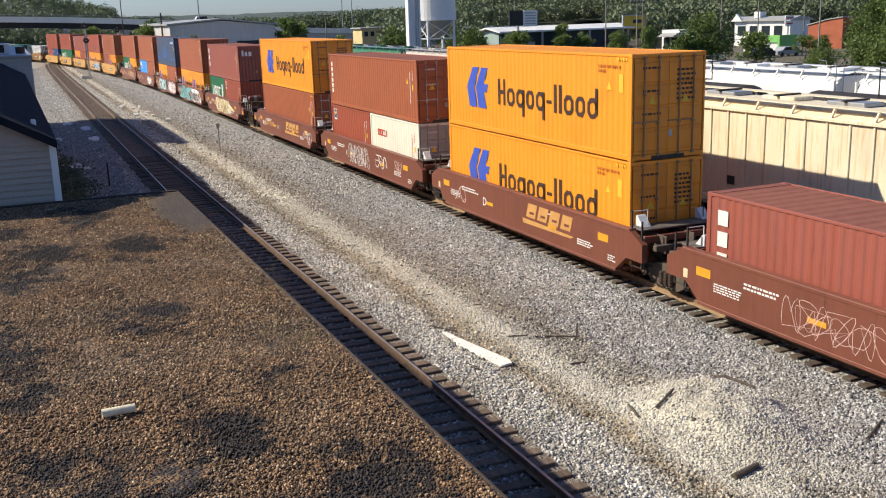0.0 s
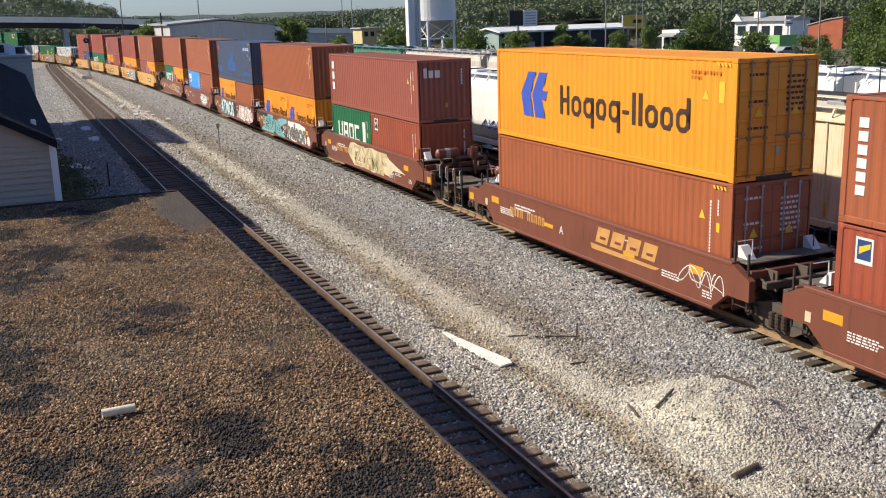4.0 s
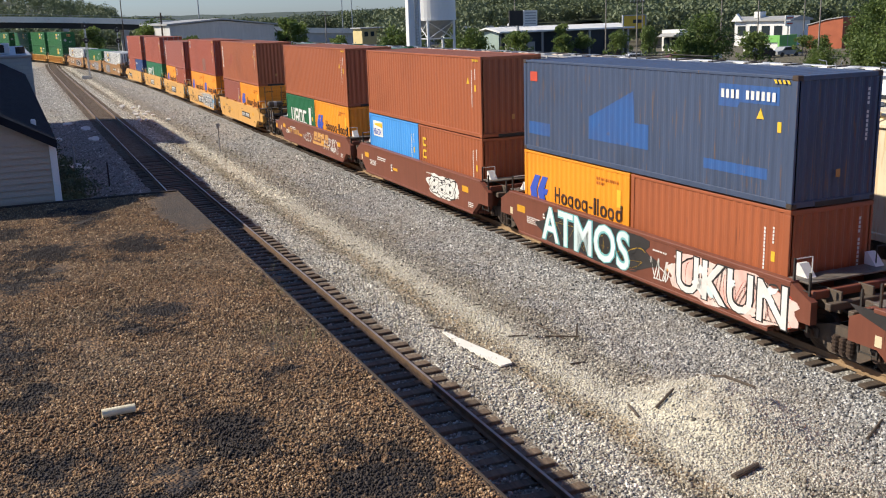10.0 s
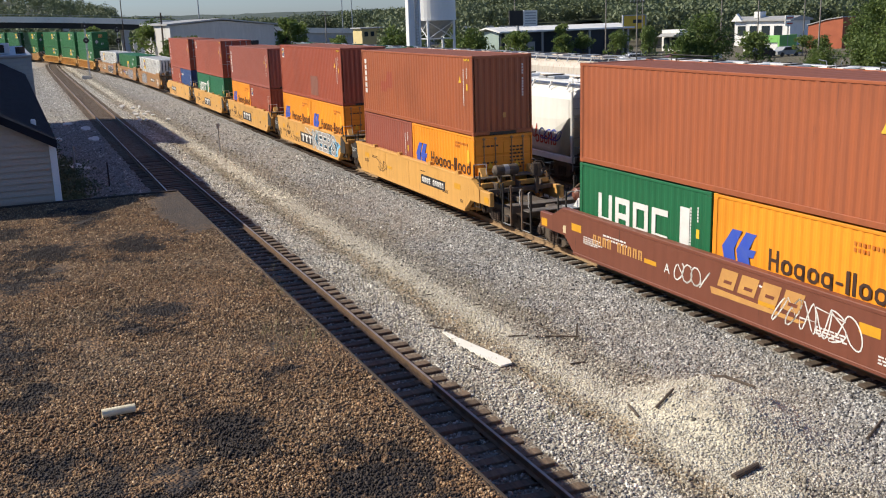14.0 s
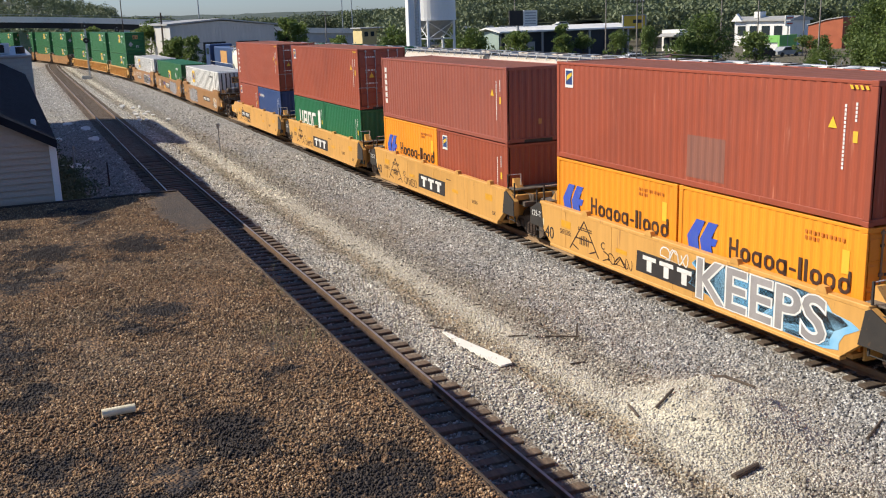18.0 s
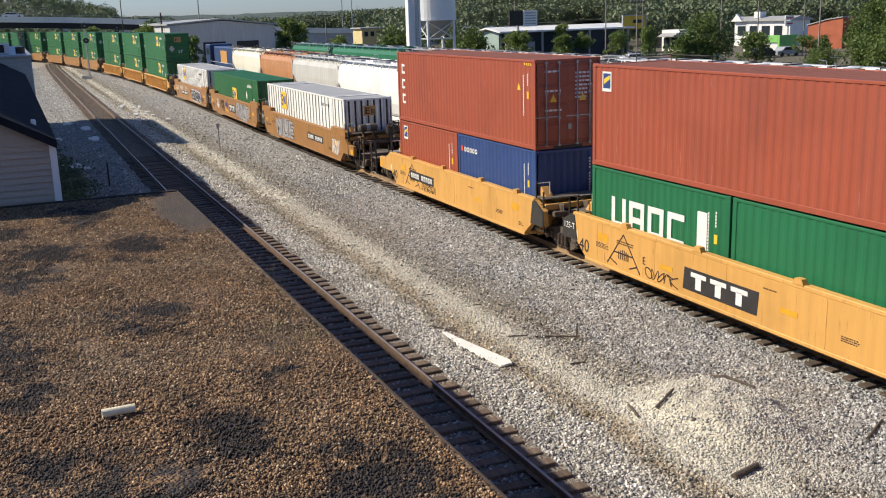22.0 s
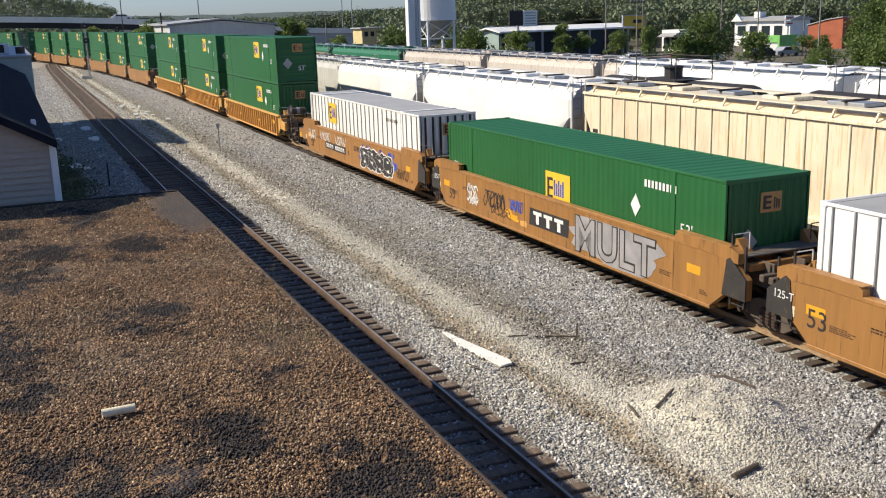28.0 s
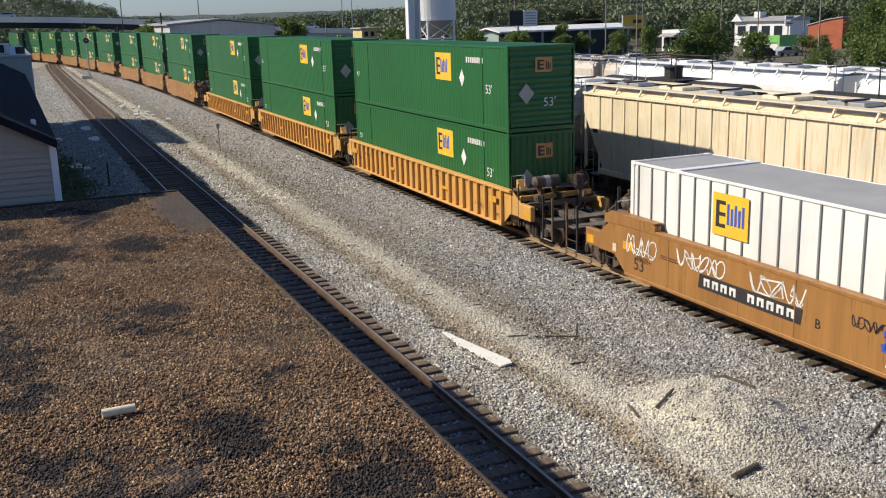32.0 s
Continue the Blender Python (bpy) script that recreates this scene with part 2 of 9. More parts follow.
# ---- mesh tools ----
class Geo:
    """Collects the vertices and faces of one part."""

    def __init__(self):
        self.v, self.f = [], []

    def add(self, vs, fs):
        n = len(self.v)
        self.v += [tuple(p) for p in vs]
        self.f += [tuple(i + n for i in q) for q in fs]
        return self

    def box(self, x0, x1, y0, y1, z0, z1, c=0.0):
        if c <= 0:
            vs = [(x, y, z) for x in (x0, x1) for y in (y0, y1) for z in (z0, z1)]
            return self.add(vs, [(0, 1, 3, 2), (4, 6, 7, 5), (0, 4, 5, 1), (2, 3, 7, 6), (0, 2, 6, 4), (1, 5, 7, 3)])
        c = min(c, abs(x1 - x0) * 0.45, abs(y1 - y0) * 0.45, abs(z1 - z0) * 0.45)
        vs, X, Y, Z = [], (x0, x1), (y0, y1), (z0, z1)
        for i in (0, 1):
            for j in (0, 1):
                for k in (0, 1):
                    ix, iy, iz = (X[i] + (c if i == 0 else -c)), (Y[j] + (c if j == 0 else -c)), (Z[k] + (c if k == 0 else -c))
                    vs += [(X[i], iy, iz), (ix, Y[j], iz), (ix, iy, Z[k])]
        I = lambda i, j, k, a: ((i * 2 + j) * 2 + k) * 3 + a
        fs = []
        for s in (0, 1):
            fs += [(I(s, 0, 0, 0), I(s, 1, 0, 0), I(s, 1, 1, 0), I(s, 0, 1, 0)), (I(0, s, 0, 1), I(1, s, 0, 1), I(1, s, 1, 1), I(0, s, 1, 1)), (I(0, 0, s, 2), I(1, 0, s, 2), I(1, 1, s, 2), I(0, 1, s, 2))]
            for u in (0, 1):
                fs += [(I(s, u, 0, 0), I(s, u, 1, 0), I(s, u, 1, 1), I(s, u, 0, 1)), (I(s, 0, u, 0), I(s, 1, u, 0), I(s, 1, u, 2), I(s, 0, u, 2)), (I(0, s, u, 1), I(1, s, u, 1), I(1, s, u, 2), I(0, s, u, 2))]
        fs += [(I(i, j, k, 0), I(i, j, k, 1), I(i, j, k, 2)) for i in (0, 1) for j in (0, 1) for k in (0, 1)]
        return self.add(vs, fs)

    def cyl(self, a, b, r, n=8, r2=None):
        a, b = Vector(a), Vector(b)
        d = (b - a).normalized()
        u = d.orthogonal().normalized()
        w = d.cross(u)
        r2 = r if r2 is None else r2
        vs = [a + (u * math.cos(t) + w * math.sin(t)) * r for t in [2 * math.pi * i / n for i in range(n)]]
        vs += [b + (u * math.cos(t) + w * math.sin(t)) * r2 for t in [2 * math.pi * i / n for i in range(n)]]
        return self.add(vs, [(i, (i + 1) % n, n + (i + 1) % n, n + i) for i in range(n)] + [tuple(range(n - 1, -1, -1)), tuple(range(n, 2 * n))])

    def rod(self, pts, r, n=6):
        for a, b in zip(pts, pts[1:]):
            self.cyl(a, b, r, n)
        return self

    def plate(self, pts, axis, a, b):
        """A flat outline pushed from a to b along an axis: pts are (x, z) for y, (y, z) for x, (x, y) for z."""
        n = len(pts)
        put = {"y": lambda p, t: (p[0], t, p[1]), "x": lambda p, t: (t, p[0], p[1]), "z": lambda p, t: (p[0], p[1], t)}[axis]
        return self.add([put(p, a) for p in pts] + [put(p, b) for p in pts], [(i, (i + 1) % n, n + (i + 1) % n, n + i) for i in range(n)] + [tuple(range(n - 1, -1, -1)), tuple(range(n, 2 * n))])

    def ring(self, loops, close=True):
        """Bridges loops of equal length."""
        n = len(loops[0])
        base = len(self.v)
        for lo in loops:
            self.v += [tuple(p) for p in lo]
        for j in range(len(loops) - 1):
            for i in range(n if close else n - 1):
                a, b = base + j * n + i, base + j * n + (i + 1) % n
                self.f.append((a, b, b + n, a + n))
        return self

    def mesh(self, name="part", smooth=False):
        me = bpy.data.meshes.new(name)
        me.from_pydata(self.v, [], self.f)
        me.materials.append(None)
        if smooth:
            me.polygons.foreach_set("use_smooth", [True] * len(me.polygons))
        me.update()
        return me


def part(name, shape, mat, parent=None, label="", at=None, smooth=False):
    """Links a shape as one mesh object under a thing or a part."""
    me = shape.mesh(name, smooth) if isinstance(shape, Geo) else shape
    ob = new(name, me)
    ob.material_slots[0].link = "OBJECT"
    ob.material_slots[0].material = mat
    if parent:
        ob.parent = parent
    if at is not None:
        ob.matrix_basis = at
    return tagged(ob, label)


def thing(name, label, category, group="", at=None, kind=""):
    ob = tagged(new(name), label, category, group, kind)
    if at is not None:
        ob.matrix_basis = at
    return ob


def solid(name, shape, mat, label, category, group="", at=None, kind="", smooth=False):
    return tagged(part(name, shape, mat, None, "", at, smooth), label, category, group, kind)


CACHE = {}


def shared(key, make):
    if key not in CACHE:
        g = make()
        CACHE[key] = g.mesh(key if isinstance(key, str) else str(key[0])) if isinstance(g, Geo) else g
    return CACHE[key]


_fonts = {}


def lettering(text, size, depth=0.004, outline=0.0):
    """Readable writing as a mesh, lying in its own x-y plane."""
    key = (text, size, depth, outline)
    if key not in _fonts:
        cu = bpy.data.curves.new("writing", "FONT")
        cu.body, cu.size, cu.extrude, cu.align_x, cu.resolution_u, cu.offset = text, size, depth / 2, "LEFT", 3, outline
        ob = bpy.data.objects.new("writing", cu)
        scene.collection.objects.link(ob)
        dg = bpy.context.evaluated_depsgraph_get()
        me = bpy.data.meshes.new_from_object(ob.evaluated_get(dg))
        scene.collection.objects.unlink(ob)
        bpy.data.objects.remove(ob)
        me.materials.clear()
        me.materials.append(None)
        _fonts[key] = me
    return _fonts[key]


for word in ("ZYMF", "EVIL", "ATMOS", "UKUN", "KEEPS", "MUE", "MULT", "heisor"):
    lettering(word, 1.0, 0.006, 0.045)
    lettering(word, 1.0, 0.006, 0.012)
for word, size in (("53'", 0.45), ("53'", 0.32), ("53'", 0.42), ("40", 0.55), ("125-T", 0.26), ("53", 0.6), ("53", 0.5), ("C", 0.42), ("D", 0.42), ("E", 0.42), ("E", 0.3), ("A", 0.36), ("C", 0.3), ("D", 0.3), ("B", 0.3)):
    lettering(word, size, 0.006, 0.0)


# ---- the lines' plan ----
BENDS = np.array([-400, 50, 80, 110, 140, 170, 330, 360, 900.0])
CURVE = np.array([0, -0.0001, 0.0, 0.00063, 0.0011, 0.0012, 0.00115, 0.0, 0.0])
STEP = 0.5
ARC = np.arange(-400, 900, STEP)
_k = np.interp(ARC, BENDS, CURVE)
_th = np.cumsum(_k) * STEP
_zero = int(np.argmin(abs(ARC)))
_th -= _th[_zero]
_x, _y = np.cumsum(np.cos(_th)) * STEP, np.cumsum(np.sin(_th)) * STEP
_x, _y = _x - _x[_zero], _y - _y[_zero] - 16.43


def line_at(s):
    """Place and heading of the train's track at the distance s along it."""
    return float(np.interp(s, ARC, _x)), float(np.interp(s, ARC, _y)), float(np.interp(s, ARC, _th))


def travel(t):
    """How far the train has come at t seconds; it slows a little."""
    return 8.74 * t + 0.00283 * t ** 2 - 0.000673 * t ** 3 + 6.858e-6 * t ** 4


MOVERS = []  # (object, place along the train, offset pose, half the distance between its two guides)
SPINNERS = []  # wheelsets


# ---- ground, ballast and tracks ----
SIDING_X = [-80, 12, 44, 84, 110, 140, 170, 203, 225]
SIDING_Y = [-6.2, -6.52, -6.68, -6.87, -7.02, -7.2, -7.4, -7.75, -8.5]


def siding_at(x):
    y0, y1 = (float(np.interp(v, SIDING_X, SIDING_Y)) for v in (x - 6, x + 6))
    return x, (y0 + y1) / 2, math.atan2(y1 - y0, 12)


def lumps(x, y, s=1.0):
    return noise.noise((x * s, y * s, 3.7)) + 0.5 * noise.noise((x * s * 2.3, y * s * 2.3, 9.1))


def ground_z(x, y):
    z = -0.42 + 0.05 * lumps(x, y, 0.35) + 0.02 * lumps(x, y, 1.6)
    if -60 < x < 330:
        d1 = abs(y - siding_at(x)[1])
        d2 = abs(y - float(np.interp(x, _x, _y)))
        for d in (d1, d2):
            b = min(max((3.1 - d) / 1.3, 0.0), 1.0)
            z = max(z, -0.42 + 0.20 * b) if b > 0 else z
    r = math.hypot((x - 13.9) / 2.1, (y + 11.9) / 1.4)
    if r < 1.8:
        z += 0.62 * math.exp(-1.7 * r ** 3) * (1 + 0.25 * lumps(x, y, 2.2))
    ridge = math.exp(-(((y + 10.5) / 0.7) ** 2))
    if 5 < x < 110:
        z += 0.13 * ridge * (0.7 + 0.6 * lumps(x, 0.0, 0.3))
    return z


def axis(parts):
    return np.unique(np.concatenate([np.arange(a, b, s) for a, b, s in parts]).round(3))


gx = axis([(-4000, -400, 600), (-400, -40, 40), (-40, 6, 3), (6, 34, 0.22), (34, 120, 1.0), (120, 340, 4), (340, 800, 40), (800, 4801, 500)])
gy = axis([(-4000, -400, 500), (-400, -60, 30), (-60, -18, 1.5), (-18, -4, 0.22), (-4, 10, 1.5), (10, 100, 15), (100, 400, 60), (400, 4401, 500)])
GX, GY = np.meshgrid(gx, gy, indexing="ij")
gz = [ground_z(a, b) for a, b in zip(GX.ravel(), GY.ravel())]
ny = len(gy)
g = Geo()
g.v = list(zip(GX.ravel().tolist(), GY.ravel().tolist(), gz))
g.f = [(i * ny + j, (i + 1) * ny + j, (i + 1) * ny + j + 1, i * ny + j + 1) for i in range(len(gx) - 1) for j in range(ny - 1)]
STONE_GREY = [(0.05, 0.048, 0.045), (0.27, 0.258, 0.24), (0.44, 0.42, 0.385), (0.16, 0.153, 0.142), (0.70, 0.67, 0.60)]
m_ground, (N, K, bs, mixn, geo) = gravel("railway_ballast", STONE_GREY, 0.062, 1.0, patch=0.22, patch_col=(0.30, 0.26, 0.19))
# pale limestone dust along the strip between the lines, weeds and earth away from them
sp = N.new("ShaderNodeSeparateXYZ")
K.new(geo.outputs["Position"], sp.inputs[0])
nz = N.new("ShaderNodeTexNoise")
nz.inputs["Scale"].default_value, nz.inputs["Detail"].default_value = 0.5, 8.0
K.new(geo.outputs["Position"], nz.inputs["Vector"])


def node_math(op, a, b=None):
    n = N.new("ShaderNodeMath")
    n.operation = op
    for i, v in enumerate((a, b)):
        if v is not None:
            if isinstance(v, bpy.types.NodeSocket):
                K.new(v, n.inputs[i])
            else:
                n.inputs[i].default_value = v
    return n.outputs[0]


def node_mix(a, b, fac):
    n = N.new("ShaderNodeMix")
    n.data_type = "RGBA"
    K.new(fac, n.inputs[0])
    for i, v in ((6, a), (7, b)):
        if isinstance(v, bpy.types.NodeSocket):
            K.new(v, n.inputs[i])
        else:
            n.inputs[i].default_value = (*v, 1)
    return n.outputs[2]


def node_band(centre, half, soft, wob=2.0):
    """1 within half of the line y = centre, ragged by noise, fading over soft."""
    y = node_math("ADD", sp.outputs[1], node_math("MULTIPLY", node_math("SUBTRACT", nz.outputs["Fac"], 0.5), wob))
    d = node_math("ABSOLUTE", node_math("SUBTRACT", y, centre))
    n = N.new("ShaderNodeMapRange")
    n.inputs[1].default_value, n.inputs[2].default_value, n.inputs[3].default_value, n.inputs[4].default_value = half, half + soft, 1.0, 0.0
    K.new(d, n.inputs[0])
    return n.outputs[0]


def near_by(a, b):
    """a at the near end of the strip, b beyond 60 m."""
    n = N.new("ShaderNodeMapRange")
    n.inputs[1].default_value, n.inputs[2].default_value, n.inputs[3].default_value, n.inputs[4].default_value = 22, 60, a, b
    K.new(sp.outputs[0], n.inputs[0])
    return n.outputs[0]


grain = N.new("ShaderNodeTexNoise")
grain.inputs["Scale"].default_value, grain.inputs["Detail"].default_value = 14.0, 6.0
K.new(geo.outputs["Position"], grain.inputs["Vector"])
dust = node_mix((0.37, 0.345, 0.29), (0.72, 0.69, 0.61), grain.outputs["Fac"])
c = node_mix(mixn.outputs[2], dust, node_math("MULTIPLY", node_band(-10.5, 0.25, 0.5, 1.0), near_by(0.9, 0.9)))
c = node_mix(c, dust, node_math("MULTIPLY", node_band(-9.0, 0.15, 0.5, 1.6), near_by(0.4, 0.15)))
heap = N.new("ShaderNodeMapping")
heap.inputs["Scale"].default_value, heap.inputs["Location"].default_value = (1 / 2.5, 1 / 1.6, 0), (-13.7 / 2.5, 11.8 / 1.6, 0)
K.new(geo.outputs["Position"], heap.inputs["Vector"])
heap_d = N.new("ShaderNodeVectorMath")
heap_d.operation = "LENGTH"
K.new(heap.outputs[0], heap_d.inputs[0])
heap_f = N.new("ShaderNodeMapRange")
heap_f.inputs[1].default_value, heap_f.inputs[2].default_value, heap_f.inputs[3].default_value, heap_f.inputs[4].default_value = 0.75, 1.15, 0.9, 0.0
K.new(node_math("ADD", heap_d.outputs["Value"], node_math("MULTIPLY", node_math("SUBTRACT", nz.outputs["Fac"], 0.5), 0.9)), heap_f.inputs[0])
c = node_mix(c, dust, heap_f.outputs[0])
loam = node_mix((0.24, 0.16, 0.085), (0.40, 0.30, 0.18), grain.outputs["Fac"])
c = node_mix(c, loam, node_math("MULTIPLY", node_band(-9.7, 0.0, 0.5, 2.0), near_by(0.6, 0.3)))
oil_sunlit_far = node_mix((0.10, 0.068, 0.042), (0.23, 0.17, 0.112), grain.outputs["Fac"])
# beyond 60 m the bed is painted paler and tan, for the sun on it
oil_sunlit_far = node_mix(oil_sunlit_far, node_mix((0.20, 0.145, 0.095), (0.36, 0.275, 0.19), grain.outputs["Fac"]), near_by(0.0, 1.0))
c = node_mix(c, oil_sunlit_far, node_math("MULTIPLY", node_band(-6.65, 1.15, 0.5, 0.6), 0.75))
mott = N.new("ShaderNodeTexNoise")
mott.inputs["Scale"].default_value, mott.inputs["Detail"].default_value, mott.inputs["Roughness"].default_value = 1.1, 9.0, 0.72
K.new(geo.outputs["Position"], mott.inputs["Vector"])
spread = N.new("ShaderNodeMapRange")
spread.inputs[1].default_value, spread.inputs[2].default_value, spread.inputs[4].default_value = 0.46, 0.66, 0.42
K.new(mott.outputs["Fac"], spread.inputs[0])
c = node_mix(c, (0.17, 0.145, 0.115), spread.outputs[0])
far_stone = node_mix((0.10, 0.092, 0.08), (0.42, 0.395, 0.35), grain.outputs["Fac"])
c = node_mix(c, far_stone, near_by(0.0, 0.35))
earth = node_mix((0.10, 0.085, 0.05), (0.17, 0.15, 0.10), grain.outputs["Fac"])
inside = node_math("MULTIPLY", node_math("GREATER_THAN", sp.outputs[1], -47.0), node_math("LESS_THAN", sp.outputs[1], 1.0))
c = node_mix(earth, c, inside)
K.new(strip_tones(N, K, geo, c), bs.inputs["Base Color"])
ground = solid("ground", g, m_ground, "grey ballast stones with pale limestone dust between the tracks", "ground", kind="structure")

RAIL_PROFILE = [(-0.075, -0.172), (-0.075, -0.155), (-0.012, -0.135), (-0.010, -0.045), (-0.036, -0.035), (-0.036, -0.003), (0.036, -0.003), (0.036, -0.035), (0.010, -0.045), (0.012, -0.135), (0.075, -0.155), (0.075, -0.172)]


def rail_shape(at, s0, s1, side, prof, step=4.0):
    loops = []
    n = max(2, int((s1 - s0) / step))
    for i in range(n + 1):
        x, y, th = at(s0 + (s1 - s0) * i / n)
        loops.append([(x - math.sin(th) * (side + w), y + math.cos(th) * (side + w), z) for w, z in prof])
    return Geo().ring(loops)


def track(name, at, s0, s1, near, label, m_rail, head, timber="tie"):
    t = thing(name, label, "railway track", kind="structure")
    for side in (-0.755, 0.755):
        part("rail", rail_shape(at, s0, s1, side, RAIL_PROFILE), m_rail, t, "rusty steel rail with a worn head")
        part("rail_head", rail_shape(at, s0, s1, side, [(-0.026, -0.003), (-0.026, 0.0), (0.026, 0.0), (0.026, -0.003)]), head, t)
    rng = random.Random(name)
    shapes = []
    for i in range(4):
        gq = Geo().box(-0.115, 0.115, -1.3, 1.3, -0.36, -0.172 + 0.006 * i, 0.012)
        gq.v = [(a + 0.012 * noise.noise((b * 3, i, c * 4)), b + 0.03 * noise.noise((i, a * 9, 0)), c) for a, b, c in gq.v]
        shapes.append(gq.mesh("tie"))
    plates = Geo()
    for side in (-0.755, 0.755):
        plates.box(-0.1, 0.1, side - 0.17, side + 0.17, -0.172, -0.160)
    plates = plates.mesh("tie_plate")
    s, count = near[0], 0
    rest = Geo()
    while s < s1:
        x, y, th = at(s)
        m = pose(x, y, rng.uniform(-0.012, 0.012), 0, 0, math.degrees(th) + rng.uniform(-1.6, 1.6)) @ pose(0, rng.uniform(-0.06, 0.06), 0)
        if s < near[1]:
            k = part("tie", shapes[count % 4], M[timber], t, at=m)
            part("tie_plate", plates, m_rail, k)
        else:
            rest.box(-0.115, 0.115, -1.3, 1.3, -0.36, -0.17)
            rest.v[-8:] = [tuple(m @ Vector(p)) for p in rest.v[-8:]]
        s += 0.505 if s < near[1] else 0.52
        count += 1
    # far ties take the paler timber, painted as if sunlit
    tagged(part("far_ties", rest, M["tie_far"], t), kind="stuff")
    return t


track("track_near", siding_at, -40, 224, (6.0, 60.0), "single line with dull rails on dark wooden ties in ballast", M["rail_mid"], M["railhead"])
track("track_main", line_at, -60, 420, (6.0, 75.0), "main line with brown rails on wooden ties in ballast", M["rail_brown"], M["railhead_dull"], "tie_dark")


def straight(y):
    return lambda s: (s, y, 0.0)


for yy in (-23.5, -28.0, -33.0):
    track("yard_track", straight(yy), -20, 130, (-20, -20), "yard line under stored freight wagons", M["rail"], M["rail"])

# ---- flat roof with gravel, in front of the camera ----
ROOF_Z = 4.1
m_roof, (N, K, bs, mixn, geo) = gravel("tar_and_gravel_roof", [(0.026, 0.018, 0.013), (0.11, 0.063, 0.032), (0.20, 0.12, 0.058), (0.07, 0.043, 0.025), (0.30, 0.205, 0.115)], 0.03, 1.0, patch=0.55, patch_col=(0.018, 0.014, 0.013), dist=0.03)
roof_house = thing("flat_roofed_building", "low building with a tar and gravel flat roof", "building", kind="structure")
rx, ry = np.arange(-3, 20.11, 0.33), np.arange(-2.84, 10.0, 0.33)
ry[-1] = 10.0
rg = Geo()
rg.v = [(x, y, ROOF_Z + 0.012 * lumps(x, y, 0.9)) for x in rx for y in ry]
rg.f = [(i * len(ry) + j, (i + 1) * len(ry) + j, (i + 1) * len(ry) + j + 1, i * len(ry) + j + 1) for i in range(len(rx) - 1) for j in range(len(ry) - 1)]
part("roof", rg, m_roof, roof_house, "brown tar and gravel roof with dark worn patches")
# burnt and worn places on the roof, where the stones are gone or tarred: centre and radii
BURNT = ((7.55, -1.3, 0.62, 0.42), (7.15, -0.3, 0.42, 0.30), (6.2, -2.15, 0.75, 0.40), (11.4, -1.2, 0.55, 0.45), (15.5, -0.15, 0.9, 0.5), (15.4, -1.5, 0.9, 0.4), (10.6, 0.4, 0.8, 0.35), (17.4, 0.4, 0.7, 0.35), (18.3, -0.9, 0.9, 0.35), (8.9, -1.95, 0.3, 0.25), (7.45, 0.15, 0.45, 0.3), (6.85, -0.75, 0.4, 0.25), (9.3, 0.2, 0.35, 0.25), (13.9, 0.3, 0.5, 0.35), (5.9, -1.4, 0.35, 0.3))


